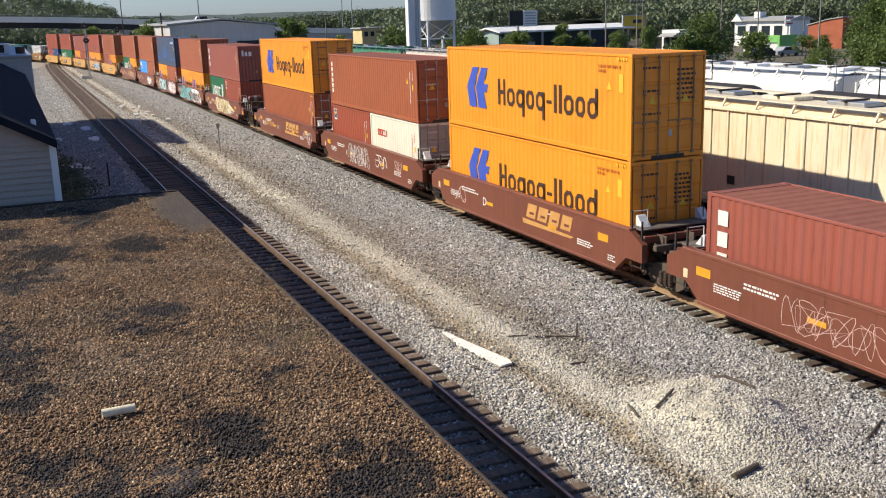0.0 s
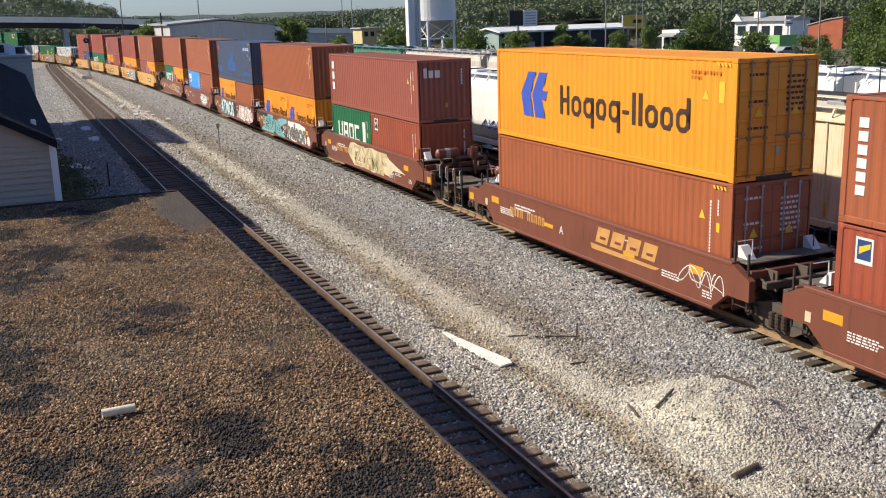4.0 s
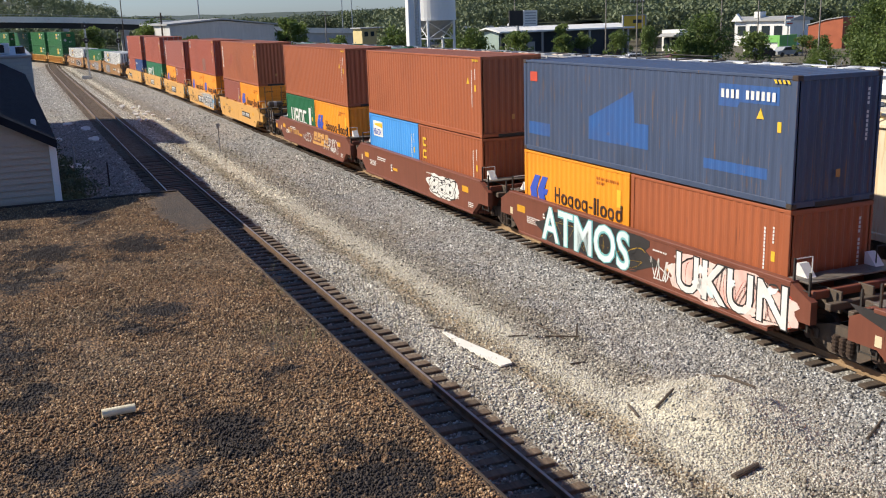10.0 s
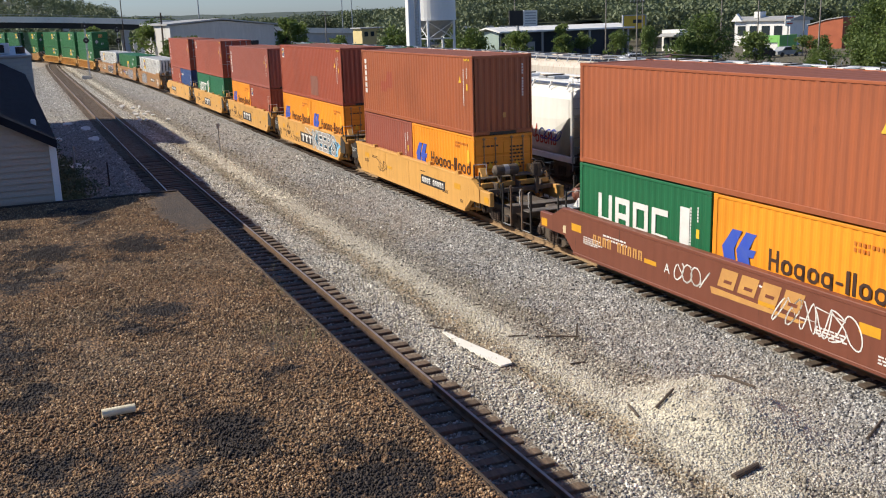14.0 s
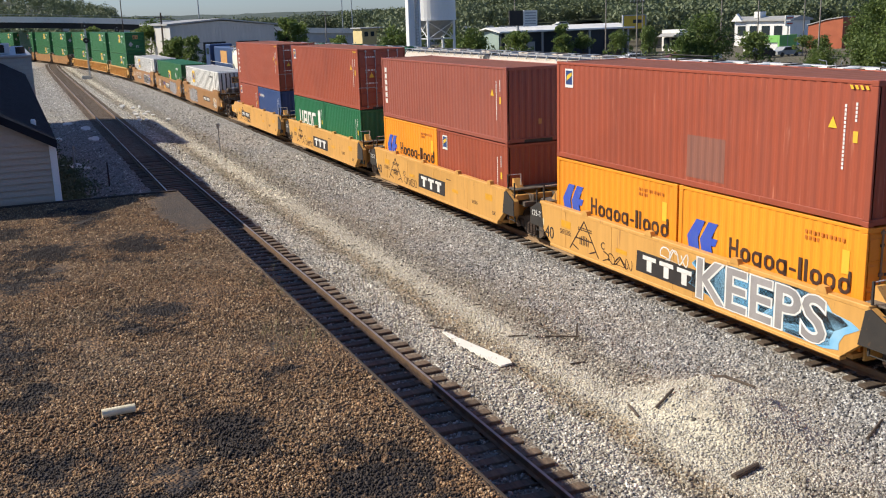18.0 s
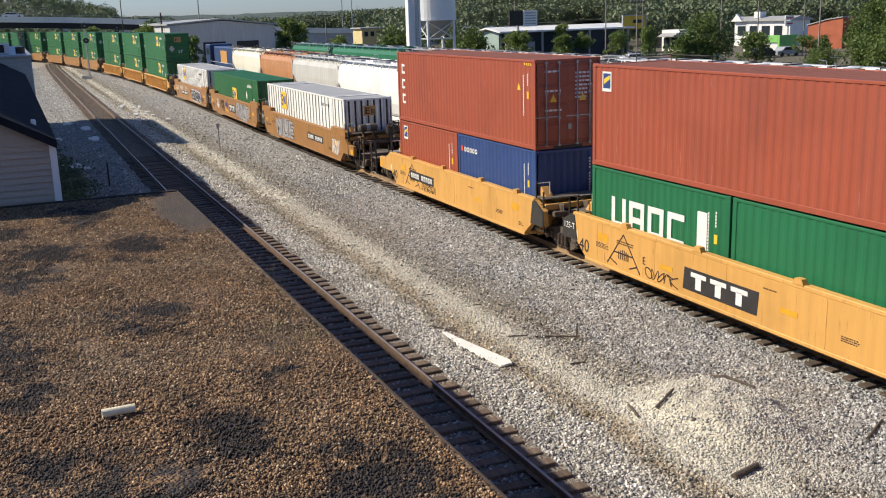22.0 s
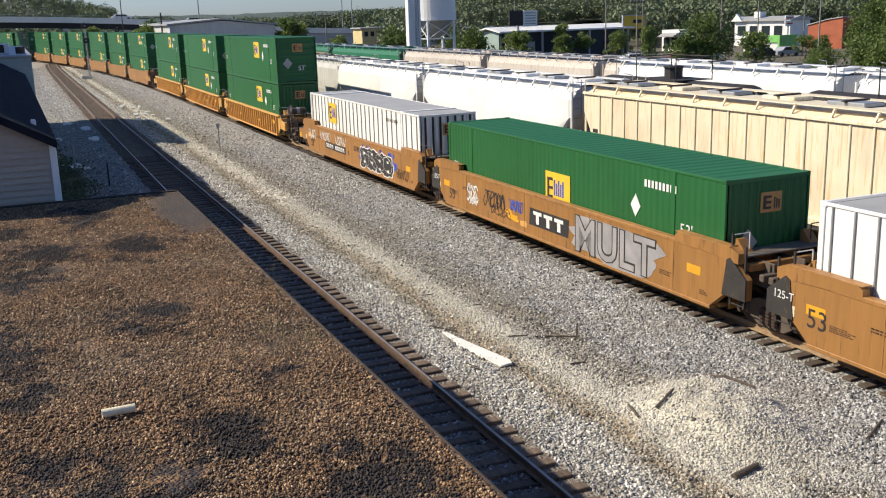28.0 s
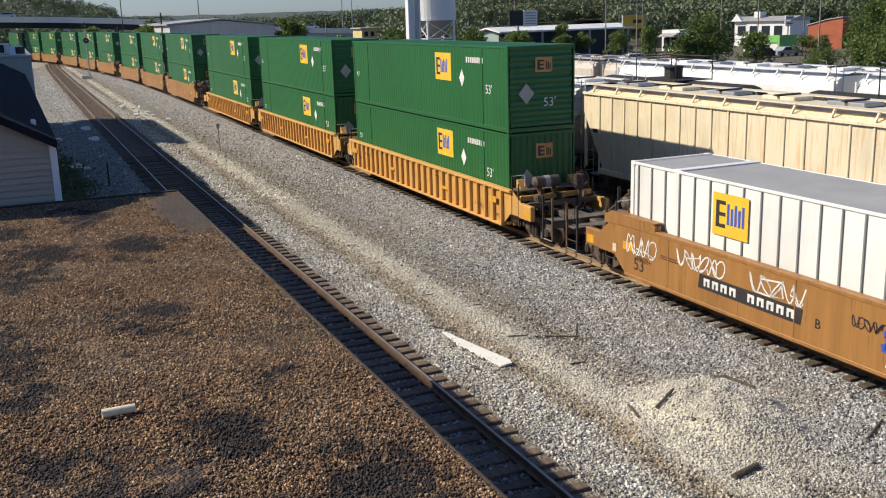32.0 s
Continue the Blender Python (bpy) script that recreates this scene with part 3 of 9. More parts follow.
def burnt(N, K, geo, colour, tar=(0.020, 0.016, 0.016)):
    """Mixes ragged tarred stains into a colour socket."""
    nz = N.new("ShaderNodeTexNoise")
    nz.inputs["Scale"].default_value, nz.inputs["Detail"].default_value, nz.inputs["Roughness"].default_value = 1.9, 8.0, 0.7
    K.new(geo.outputs["Position"], nz.inputs["Vector"])

    def calc(op, p, q):
        n = N.new("ShaderNodeMath")
        n.operation = op
        for s, v in zip(n.inputs, (p, q)):
            if isinstance(v, bpy.types.NodeSocket):
                K.new(v, s)
            else:
                s.default_value = v
        return n.outputs[0]

    total = None
    for x, y, a, b in BURNT:
        mp = N.new("ShaderNodeMapping")
        mp.inputs["Scale"].default_value = (1 / a, 1 / b, 0)
        mp.inputs["Location"].default_value = (-x / a, -y / b, 0)
        K.new(geo.outputs["Position"], mp.inputs["Vector"])
        ln = N.new("ShaderNodeVectorMath")
        ln.operation = "LENGTH"
        K.new(mp.outputs[0], ln.inputs[0])
        d = calc("SUBTRACT", 1.5, ln.outputs["Value"])
        total = d if total is None else calc("MAXIMUM", total, d)
    total = calc("MAXIMUM", total, -0.38)
    fine = N.new("ShaderNodeTexNoise")
    fine.inputs["Scale"].default_value, fine.inputs["Detail"].default_value, fine.inputs["Roughness"].default_value = 8.5, 6.0, 0.75
    K.new(geo.outputs["Position"], fine.inputs["Vector"])
    ragged = calc("ADD", calc("MULTIPLY", calc("SUBTRACT", nz.outputs["Fac"], 0.5), 2.3), calc("MULTIPLY", calc("SUBTRACT", fine.outputs["Fac"], 0.5), 1.5))
    f = calc("ADD", calc("MULTIPLY", total, 0.36), ragged)
    # rusty and greyed stretches of gravel
    hue = N.new("ShaderNodeTexNoise")
    hue.inputs["Scale"].default_value, hue.inputs["Detail"].default_value, hue.inputs["Roughness"].default_value = 0.55, 7.0, 0.7
    K.new(geo.outputs["Position"], hue.inputs["Vector"])
    ramp = N.new("ShaderNodeValToRGB")
    ramp.color_ramp.elements[0].position, ramp.color_ramp.elements[0].color = 0.36, (0.49, 0.505, 0.51, 1)
    ramp.color_ramp.elements[1].position, ramp.color_ramp.elements[1].color = 0.64, (0.60, 0.53, 0.44, 1)
    K.new(hue.outputs["Fac"], ramp.inputs[0])
    tone = N.new("ShaderNodeVectorMath")
    tone.operation = "MULTIPLY"
    K.new(colour, tone.inputs[0])
    K.new(ramp.outputs[0], tone.inputs[1])
    lift = N.new("ShaderNodeVectorMath")
    lift.operation = "SCALE"
    clump = N.new("ShaderNodeTexNoise")
    clump.inputs["Scale"].default_value, clump.inputs["Detail"].default_value, clump.inputs["Roughness"].default_value = 5.0, 8.0, 0.85
    stretch = N.new("ShaderNodeMapping")
    stretch.inputs["Scale"].default_value = (0.75, 1.6, 1.0)
    K.new(geo.outputs["Position"], stretch.inputs["Vector"])
    K.new(stretch.outputs[0], clump.inputs["Vector"])
    level = N.new("ShaderNodeMapRange")
    level.inputs[1].default_value, level.inputs[2].default_value, level.inputs[3].default_value, level.inputs[4].default_value = 0.34, 0.66, 0.95, 3.4
    K.new(clump.outputs["Fac"], level.inputs[0])
    K.new(level.outputs[0], lift.inputs["Scale"])
    K.new(tone.outputs[0], lift.inputs[0])
    colour = lift.outputs[0]
    r = N.new("ShaderNodeMapRange")
    r.inputs[1].default_value, r.inputs[2].default_value, r.inputs[4].default_value = 0.08, 0.34, 0.93
    K.new(f, r.inputs[0])
    mx = N.new("ShaderNodeMix")
    mx.data_type = "RGBA"
    mx.inputs[7].default_value = (*tar, 1)
    K.new(r.outputs[0], mx.inputs[0])
    K.new(colour, mx.inputs[6])
    # swept grey roofing at the corner
    mp = N.new("ShaderNodeMapping")
    mp.inputs["Scale"].default_value, mp.inputs["Location"].default_value = (1 / 2.3, 1 / 0.52, 0), (-18.0 / 2.3, 2.62 / 0.52, 0)
    K.new(geo.outputs["Position"], mp.inputs["Vector"])
    ln = N.new("ShaderNodeVectorMath")
    ln.operation = "LENGTH"
    K.new(mp.outputs[0], ln.inputs[0])
    clean = N.new("ShaderNodeMapRange")
    clean.inputs[1].default_value, clean.inputs[2].default_value, clean.inputs[3].default_value, clean.inputs[4].default_value = 0.70, 1.10, 0.78, 0.0
    K.new(calc("ADD", ln.outputs["Value"], calc("MULTIPLY", ragged, 0.55)), clean.inputs[0])
    grey = N.new("ShaderNodeMix")
    grey.data_type = "RGBA"
    grey.inputs[7].default_value = (0.045, 0.038, 0.032, 1)
    K.new(clean.outputs[0], grey.inputs[0])
    K.new(mx.outputs[2], grey.inputs[6])
    return grey.outputs[2]


K.new(burnt(N, K, geo, mixn.outputs[2]), bs.inputs["Base Color"])
m_block = material("painted_block_wall", (0.42, 0.40, 0.37), (0.34, 0.32, 0.30), 0.6, 0.85, bump=0.3, bscale=25)
part("wall", Geo().box(-3, 20.0, -2.78, 10, -0.7, ROOF_Z - 0.05), m_block, roof_house)
m_edge = material("rusty_drip_edge", (0.06, 0.04, 0.028), (0.035, 0.025, 0.02), 3.0, 0.95, 0.0, 0.2, 30)
part("drip_edge", Geo().box(-3, 20.12, -2.865, -2.835, ROOF_Z - 0.14, ROOF_Z + 0.004, 0.006), m_edge, roof_house, "rusty metal edge strip of the roof")
part("drip_edge", Geo().box(20.06, 20.13, -2.82, 10, ROOF_Z - 0.14, ROOF_Z + 0.03, 0.008), m_edge, roof_house)

# ---- sided house beyond the roof ----
m_siding = material("beige_vinyl_siding", (0.42, 0.35, 0.275), (0.37, 0.31, 0.245), 0.7, 0.55, bump=0.03, bscale=20, stretch=(1, 1, 4))
m_shingle = material("charcoal_asphalt_shingles", (0.022, 0.025, 0.033), (0.014, 0.016, 0.021), 1.5, 0.9, bump=0.5, bscale=70)
m_shingle.node_tree.nodes["Principled BSDF"].inputs["Specular IOR Level"].default_value = 0.05
m_trim = material("white_trim_paint", (0.78, 0.78, 0.77), (0.7, 0.7, 0.69), 1.0, 0.5)
house = thing("sided_house", "beige vinyl-sided house with a charcoal shingle gable roof", "house")
HX0, HX1, HY0, HY1, EAVE, SLOPE = 20.25, 50.0, -0.62, 4.7, 5.244, 0.56
MIDY = (HY0 + HY1) / 2
PEAK = EAVE + SLOPE * (MIDY - HY0)
body = Geo()
body.plate([(HY0 + 0.02, -0.7), (HY1 - 0.02, -0.7), (HY1 - 0.02, EAVE - 0.05), (MIDY, PEAK - 0.05), (HY0 + 0.02, EAVE - 0.05)], "x", HX0 + 0.04, HX1)
part("wall", body, m_siding, house)
z, rows = 3.9, Geo()
while z < PEAK - 0.1:
    y0 = HY0 if z < EAVE - 0.06 else HY0 + (z - EAVE + 0.06) / SLOPE
    y1 = HY1 if z < EAVE - 0.06 else HY1 - (z - EAVE + 0.06) / SLOPE
    if y1 - y0 > 0.2:
        b = Geo()
        b.add([(HX0 + 0.0, y0, z), (HX0 + 0.036, y0, z + 0.125), (HX0 + 0.036, y1, z + 0.125), (HX0 + 0.0, y1, z), (HX0 + 0.04, y0, z), (HX0 + 0.04, y1, z)], [(0, 1, 2, 3), (0, 3, 5, 4)])
        part("siding_board", b, m_siding, house)
    z += 0.122
part("corner_trim", Geo().box(HX0 - 0.012, HX0 + 0.1, HY0 - 0.03, HY0 + 0.10, -0.7, EAVE - 0.02, 0.01), m_trim, house, "white corner trim")
for sgn in (1, -1):
    ey, my = (HY0 - 0.05, MIDY) if sgn == 1 else (HY1 + 0.05, MIDY)
    ez = EAVE - SLOPE * 0.05
    r = Geo().add([(HX0 - 0.18, ey, ez + 0.10), (HX1 + 0.2, ey, ez + 0.10), (HX1 + 0.2, my, PEAK + 0.10), (HX0 - 0.18, my, PEAK + 0.10), (HX0 - 0.18, ey, ez), (HX1 + 0.2, ey, ez), (HX1 + 0.2, my, PEAK), (HX0 - 0.18, my, PEAK)], [(0, 1, 2, 3), (4, 7, 6, 5), (0, 3, 7, 4), (1, 5, 6, 2), (0, 4, 5, 1), (2, 6, 7, 3)])
    roofp = part("roof", r, m_shingle, house, "charcoal shingle roof slope")
    fas = Geo().add([(HX0 - 0.2, ey, ez - 0.06), (HX0 - 0.2, my, PEAK - 0.06), (HX0 - 0.2, my, PEAK + 0.085), (HX0 - 0.2, ey, ez + 0.085), (HX0 - 0.165, ey, ez - 0.06), (HX0 - 0.165, my, PEAK - 0.06), (HX0 - 0.165, my, PEAK + 0.085), (HX0 - 0.165, ey, ez + 0.085)], [(0, 1, 2, 3), (4, 7, 6, 5), (0, 3, 7, 4), (1, 5, 6, 2), (0, 4, 5, 1), (2, 6, 7, 3)])
    part("fascia", fas, m_shingle, house, "dark fascia under the gable edge")
    if sgn == 1:
        k = 0
        while k * 0.145 < MIDY - ey:
            yy = ey + k * 0.145
            zz = ez + 0.10 + SLOPE * (yy - ey)
            part("shingle_course", Geo().add([(HX0 - 0.19, yy, zz + 0.005), (HX1 + 0.2, yy, zz + 0.005), (HX1 + 0.2, yy + 0.15, zz + 0.15 * SLOPE + 0.003), (HX0 - 0.19, yy + 0.15, zz + 0.15 * SLOPE + 0.003), (HX0 - 0.19, yy, zz), (HX1 + 0.2, yy, zz)], [(0, 1, 2, 3), (0, 4, 5, 1), (0, 3, 4), (1, 5, 2)]), m_shingle, roofp)
            k += 1
vent = solid("roof_vent", Geo().box(-0.06, 0.06, -0.05, 0.05, -0.05, 0.16, 0.02), m_trim, "small white vent on the shingle roof", "roof vent", at=pose(21.6, -0.32, EAVE + 0.10 + SLOPE * 0.2))

# building farther along the line, and the tall one out of sight whose shade crosses the track
m_teal = material("grey_green_siding", (0.36, 0.44, 0.45), (0.29, 0.36, 0.37), 1.0, 0.7, bump=0.1, bscale=20)
annex = thing("sided_annex", "grey-green sided annex with a flat roof behind the house", "building")
part("wall", Geo().box(50.6, 76, -1.02, 7, -0.7, 6.08), m_teal, annex)
part("roof", Geo().box(50.5, 76.2, -1.06, 7.2, 6.08, 6.2, 0.02), M["galv"], annex)
for k in range(9):
    part("siding_board", Geo().box(50.57, 50.6, -1.02, 7, 4.45 + k * 0.18, 4.61 + k * 0.18, 0.008), m_teal, annex)
unit = thing("rooftop_air_unit", "white air conditioning unit on the annex roof", "air conditioner")
part("casing", Geo().box(53, 54.2, -0.15, 1.4, 6.2, 6.72, 0.03), m_trim, unit)
part("grille", Geo().box(52.975, 52.995, 0.1, 1.2, 6.28, 6.65), M["black"], unit)
solid("roof_drum", Geo().cyl((53.5, -0.62, 6.2), (53.5, -0.62, 6.52), 0.22, 14), M["rail"], "brown drum on the annex roof", "drum")
tall = thing("tall_block", "plain tall building beside the line", "building", kind="structure")
part("wall", Geo().box(73.3, 91.3, 3.0, 14, -0.7, 11.7), m_block, tall)
part("wall", Geo().box(42.7, 73.2, 4.62, 14, -0.7, 11.1), m_block, tall)
part("wall", Geo().box(24.0, 42.6, 5.25, 14, -0.7, 11.1), m_block, tall)


# ---- shipping containers ----
def wave(a, b, pitch, depth):
    """A trapezoid wave along an axis: pairs of (place, depth)."""
    n = max(1, round((b - a) / pitch))
    p = (b - a) / n
    out = []
    for i in range(n):
        x = a + i * p
        out += [(x, 0.0), (x + p * 0.28, 0.0), (x + p * 0.5, depth), (x + p * 0.78, depth)]
    return out + [(b, 0.0)]


def side_sheet(L, W, H, pitch, depth):
    g = Geo()
    w = wave(-L / 2 + 0.13, L / 2 - 0.13, pitch, depth)
    g.ring([[(x, W / 2 - 0.012 - d, z) for x, d in w] for z in (0.15, H - 0.07)], False)
    return g


def end_sheet(L, W, H, pitch, depth, flat=False):
    g = Geo()
    if flat:
        w = wave(0.2, H - 0.12, 0.36, depth)
        g.ring([[(-L / 2 + 0.015 + d, y, z) for z, d in w] for y in (-W / 2 + 0.1, W / 2 - 0.1)], False)
    else:
        w = wave(-W / 2 + 0.1, W / 2 - 0.1, pitch, depth)
        g.ring([[(-L / 2 + 0.015 + d, y, z) for y, d in w] for z in (0.14, H - 0.11)], False)
    return g


def roof_sheet(L, W, H, pitch=0.42, depth=0.018):
    g = Geo()
    w = wave(-L / 2 + 0.25, L / 2 - 0.25, pitch, depth)
    g.ring([[(x, y, H - 0.022 - d) for x, d in w] for y in (-W / 2 + 0.05, W / 2 - 0.05)], False)
    g.box(-L / 2 + 0.02, -L / 2 + 0.26, -W / 2 + 0.05, W / 2 - 0.05, H - 0.03, H - 0.014)
    g.box(L / 2 - 0.26, L / 2 - 0.02, -W / 2 + 0.05, W / 2 - 0.05, H - 0.03, H - 0.014)
    return g


def frame_shape(L, W, H, mid=None):
    g = Geo()
    for sx in (-1, 1):
        for sy in (-1, 1):
            x, y = sx * L / 2, sy * W / 2
            g.box(min(x, x - sx * 0.15), max(x, x - sx * 0.15), min(y, y - sy * 0.06), max(y, y - sy * 0.06), 0.12, H - 0.12, 0.01)
        x = sx * L / 2
        g.box(min(x, x - sx * 0.1), max(x, x - sx * 0.1), -W / 2 + 0.06, W / 2 - 0.06, 0.02, 0.16, 0.01)
        g.box(min(x, x - sx * 0.1), max(x, x - sx * 0.1), -W / 2 + 0.06, W / 2 - 0.06, H - 0.12, H - 0.01, 0.01)
    for sy in (-1, 1):
        y = sy * W / 2
        g.box(-L / 2 + 0.15, L / 2 - 0.15, min(y, y - sy * 0.05), max(y, y - sy * 0.05), 0.02, 0.16, 0.01)
        g.box(-L / 2 + 0.15, L / 2 - 0.15, min(y, y - sy * 0.06), max(y, y - sy * 0.06), H - 0.085, H - 0.012, 0.01)
        if mid:
            for xm in (-mid, mid):
                g.box(xm - 0.09, xm + 0.09, min(y, y - sy * 0.05) - (0.0 if sy > 0 else 0.004), max(y, y - sy * 0.05) + (0.004 if sy > 0 else 0.0), 0.1, H - 0.02, 0.006)
    g.box(-L / 2 + 0.1, L / 2 - 0.1, -W / 2 + 0.05, W / 2 - 0.05, 0.06, 0.13)
    return g


def casting_shape():
    g = Geo().box(-0.089, 0.089, -0.081, 0.081, -0.059, 0.059, 0.012)
    return g


def door_shape(L, W, H, half):
    """One door leaf: a sheet with four raised panels across it."""
    y0, y1 = (0.006, W / 2 - 0.09) if half > 0 else (-W / 2 + 0.09, -0.006)
    x, step = -L / 2, (H - 0.42) / 4
    front = [(x + 0.024, 0.17)]
    for i in range(4):
        z0 = 0.22 + i * step
        front += [(x + 0.024, z0 + 0.03), (x + 0.004, z0 + 0.06), (x + 0.004, z0 + step - 0.06), (x + 0.024, z0 + step - 0.03)]
    front.append((x + 0.024, H - 0.13))
    return Geo().plate(front + [(x + 0.055, H - 0.13), (x + 0.055, 0.17)], "y", y0, y1)


def rod_shape(L, H, y):
    g = Geo().cyl((-L / 2 - 0.018, y, 0.1), (-L / 2 - 0.018, y, H - 0.06), 0.022, 7)
    for z in (0.14, H * 0.35, H * 0.62, H - 0.12):
        g.box(-L / 2 - 0.045, -L / 2 + 0.01, y - 0.05, y + 0.05, z - 0.03, z + 0.03, 0.006)
    g.box(-L / 2 - 0.055, -L / 2 - 0.03, y, y + 0.42, H * 0.36, H * 0.36 + 0.035, 0.006)
    return g


def mark(parent, name, pts, mat, y, label=""):
    """A flat painted patch on the side at depth y: outline in (x, z)."""
    return part(name, Geo().plate(pts, "y", y - 0.002, y + 0.004), mat, parent, label)


def rect(x0, x1, z0, z1):
    return [(x0, z0), (x1, z0), (x1, z1), (x0, z1)]


def painted(c, name, kind, lo, hi, x0, x1, mat, label=""):
    """Paint rolled over the corrugations between x0 and x1, from height lo(x) to hi(x)."""
    L, W, H = CONTAINER_DIMS[kind]
    w = [(x, d) for x, d in wave(-L / 2 + 0.13, L / 2 - 0.13, 0.277, 0.017) if x0 <= x <= x1]
    w = [(x, W / 2 - 0.012 - d + 0.004, lo(x), hi(x)) for x, d in w]
    g = Geo().ring([[(x, y, a) for x, y, a, b in w], [(x, y, b) for x, y, a, b in w]], False)
    return part(name, g, mat, c, label)


def letters(parent, name, pattern, x0, z0, h, w, mat, y, label="", lean=0.0, gap=0.22):
    """A word as plain letter-sized blocks: t tall, x low, d with a tail, o and c hollow, - dash. It reads from far end to near end."""
    g = Geo()
    x = x0
    for ch in pattern:
        if ch == " ":
            x -= w * 0.7
            continue
        ww = w * {"l": 0.3, "i": 0.3, "-": 0.6}.get(ch, 1.0)
        lo, hi = {"t": (0, 1), "l": (0, 1), "i": (0, 1), "O": (0, 1), "C": (0, 1), "U": (0, 1), "A": (0, 1), "d": (-0.32, 0.68), "-": (0.3, 0.42)}.get(ch, (0, 0.68))
        a, b = z0 + lo * h, z0 + hi * h
        s = w * 0.24

        def bar(p, q, r, t):
            g.plate([(p + lean * (r - z0), r), (q + lean * (r - z0), r), (q + lean * (t - z0), t), (p + lean * (t - z0), t)], "y", y - 0.002, y + 0.004)

        if ch == "U":
            bar(x - s, x, a, b), bar(x - ww, x - ww + s, a, b), bar(x - ww + s, x - s, a, a + s)
        elif ch == "A":
            bar(x - s, x, a, b), bar(x - ww, x - ww + s, a, b), bar(x - ww + s, x - s, b - s, b), bar(x - ww + s, x - s, a + (b - a) * 0.3, a + (b - a) * 0.3 + s)
        elif ch in "oxdb":
            c, q = s * 1.15, s * 0.55
            outer = [(x - c, z0), (x, z0 + c), (x, z0 + 0.68 * h - c), (x - c, z0 + 0.68 * h), (x - ww + c, z0 + 0.68 * h), (x - ww, z0 + 0.68 * h - c), (x - ww, z0 + c), (x - ww + c, z0)]
            inner = [(x - s - q, z0 + s), (x - s, z0 + s + q), (x - s, z0 + 0.68 * h - s - q), (x - s - q, z0 + 0.68 * h - s), (x - ww + s + q, z0 + 0.68 * h - s), (x - ww + s, z0 + 0.68 * h - s - q), (x - ww + s, z0 + s + q), (x - ww + s + q, z0 + s)]
            g.ring([[(a_, t_, b_) for a_, b_ in lo_] for lo_, t_ in ((outer, y - 0.002), (outer, y + 0.004), (inner, y + 0.004), (inner, y - 0.002))])
            if ch in "db":
                bar(x - ww, x - ww + s, a if ch == "d" else z0 + 0.3 * h, b if ch == "d" else z0 + h)
        elif ch == "O":
            bar(x - s, x, a, b), bar(x - ww, x - ww + s, a, b), bar(x - ww + s, x - s, b - s, b), bar(x - ww + s, x - s, z0 + (0 if ch != "d" else 0) * h, z0 + s)
        elif ch in "cC":
            bar(x - s, x, a, b), bar(x - ww, x - s, b - s, b), bar(x - ww, x - s, a, a + s)
        elif ch == "t":
            bar(x - s, x, a, b), bar(x - ww, x - ww + s, a, b), bar(x - ww + s, x - s, (a + b) / 2 - s / 2, (a + b) / 2 + s / 2)
        else:
            bar(x - ww, x, a, b)
        x -= ww + w * gap
    return tagged(part(name, g, mat, parent, label), kind="stuff")


def write(parent, name, text, x, z, size, mat, y, label="", outline=0.0, turn=0.0):
    """Writing on the side that faces the sun: it starts at x and runs towards the near end."""
    return part(name, lettering(text, size, 0.006, outline), mat, parent, label, Matrix.Translation((x, y, z)) @ pose(0, 0, 0, 90, 0, 180) @ pose(0, 0, 0, 0, 0, turn))


def write_end(parent, name, text, y, z, size, mat, x, label=""):
    """Writing on the end that faces the camera."""
    return part(name, lettering(text, size, 0.006, 0.0), mat, parent, label, Matrix.Translation((x, y, z)) @ pose(0, 0, 0, 90, 0, -90))


def column(parent, x, z1, n, mat, y, h=0.09, w=0.075):
    """A vertical row of small letters as bars."""
    g = Geo()
    for i in range(n):
        z = z1 - i * h * 1.35
        g.plate(rect(x - w / 2, x + w / 2, z - h, z), "y", y - 0.002, y + 0.004)
    return tagged(part("serial_marking", g, mat, parent), kind="stuff")


def triangle(parent, x, z, s, y):
    return mark(parent, "warning_triangle", [(x - s / 2, z), (x + s / 2, z), (x, z + s)], M["mark_yellow"], y, "yellow warning triangle")


def emblem_hapag(c, x, z, h, y):
    """Two slanting blue shapes, as on the orange boxes."""
    w = h * 1.22
    for shape in (((0.30, 1), (0.58, 1), (0.36, 0.5), (0.46, 0), (0.12, 0), (0, 0.5)), ((0.70, 1), (1, 1), (0.80, 0.60), (1.0, 0.60), (0.93, 0.40), (0.80, 0.40), (0.90, 0), (0.54, 0), (0.43, 0.5))):
        mark(c, "emblem", [(x - u * w, z + v * h) for u, v in shape], M["mark_blue"], y, "blue painted emblem")


CONTAINER_DIMS = {"20": (6.058, 2.438, 2.591), "40": (12.192, 2.438, 2.591), "40h": (12.192, 2.438, 2.896), "53": (16.154, 2.591, 2.896), "53w": (16.154, 2.591, 2.896)}


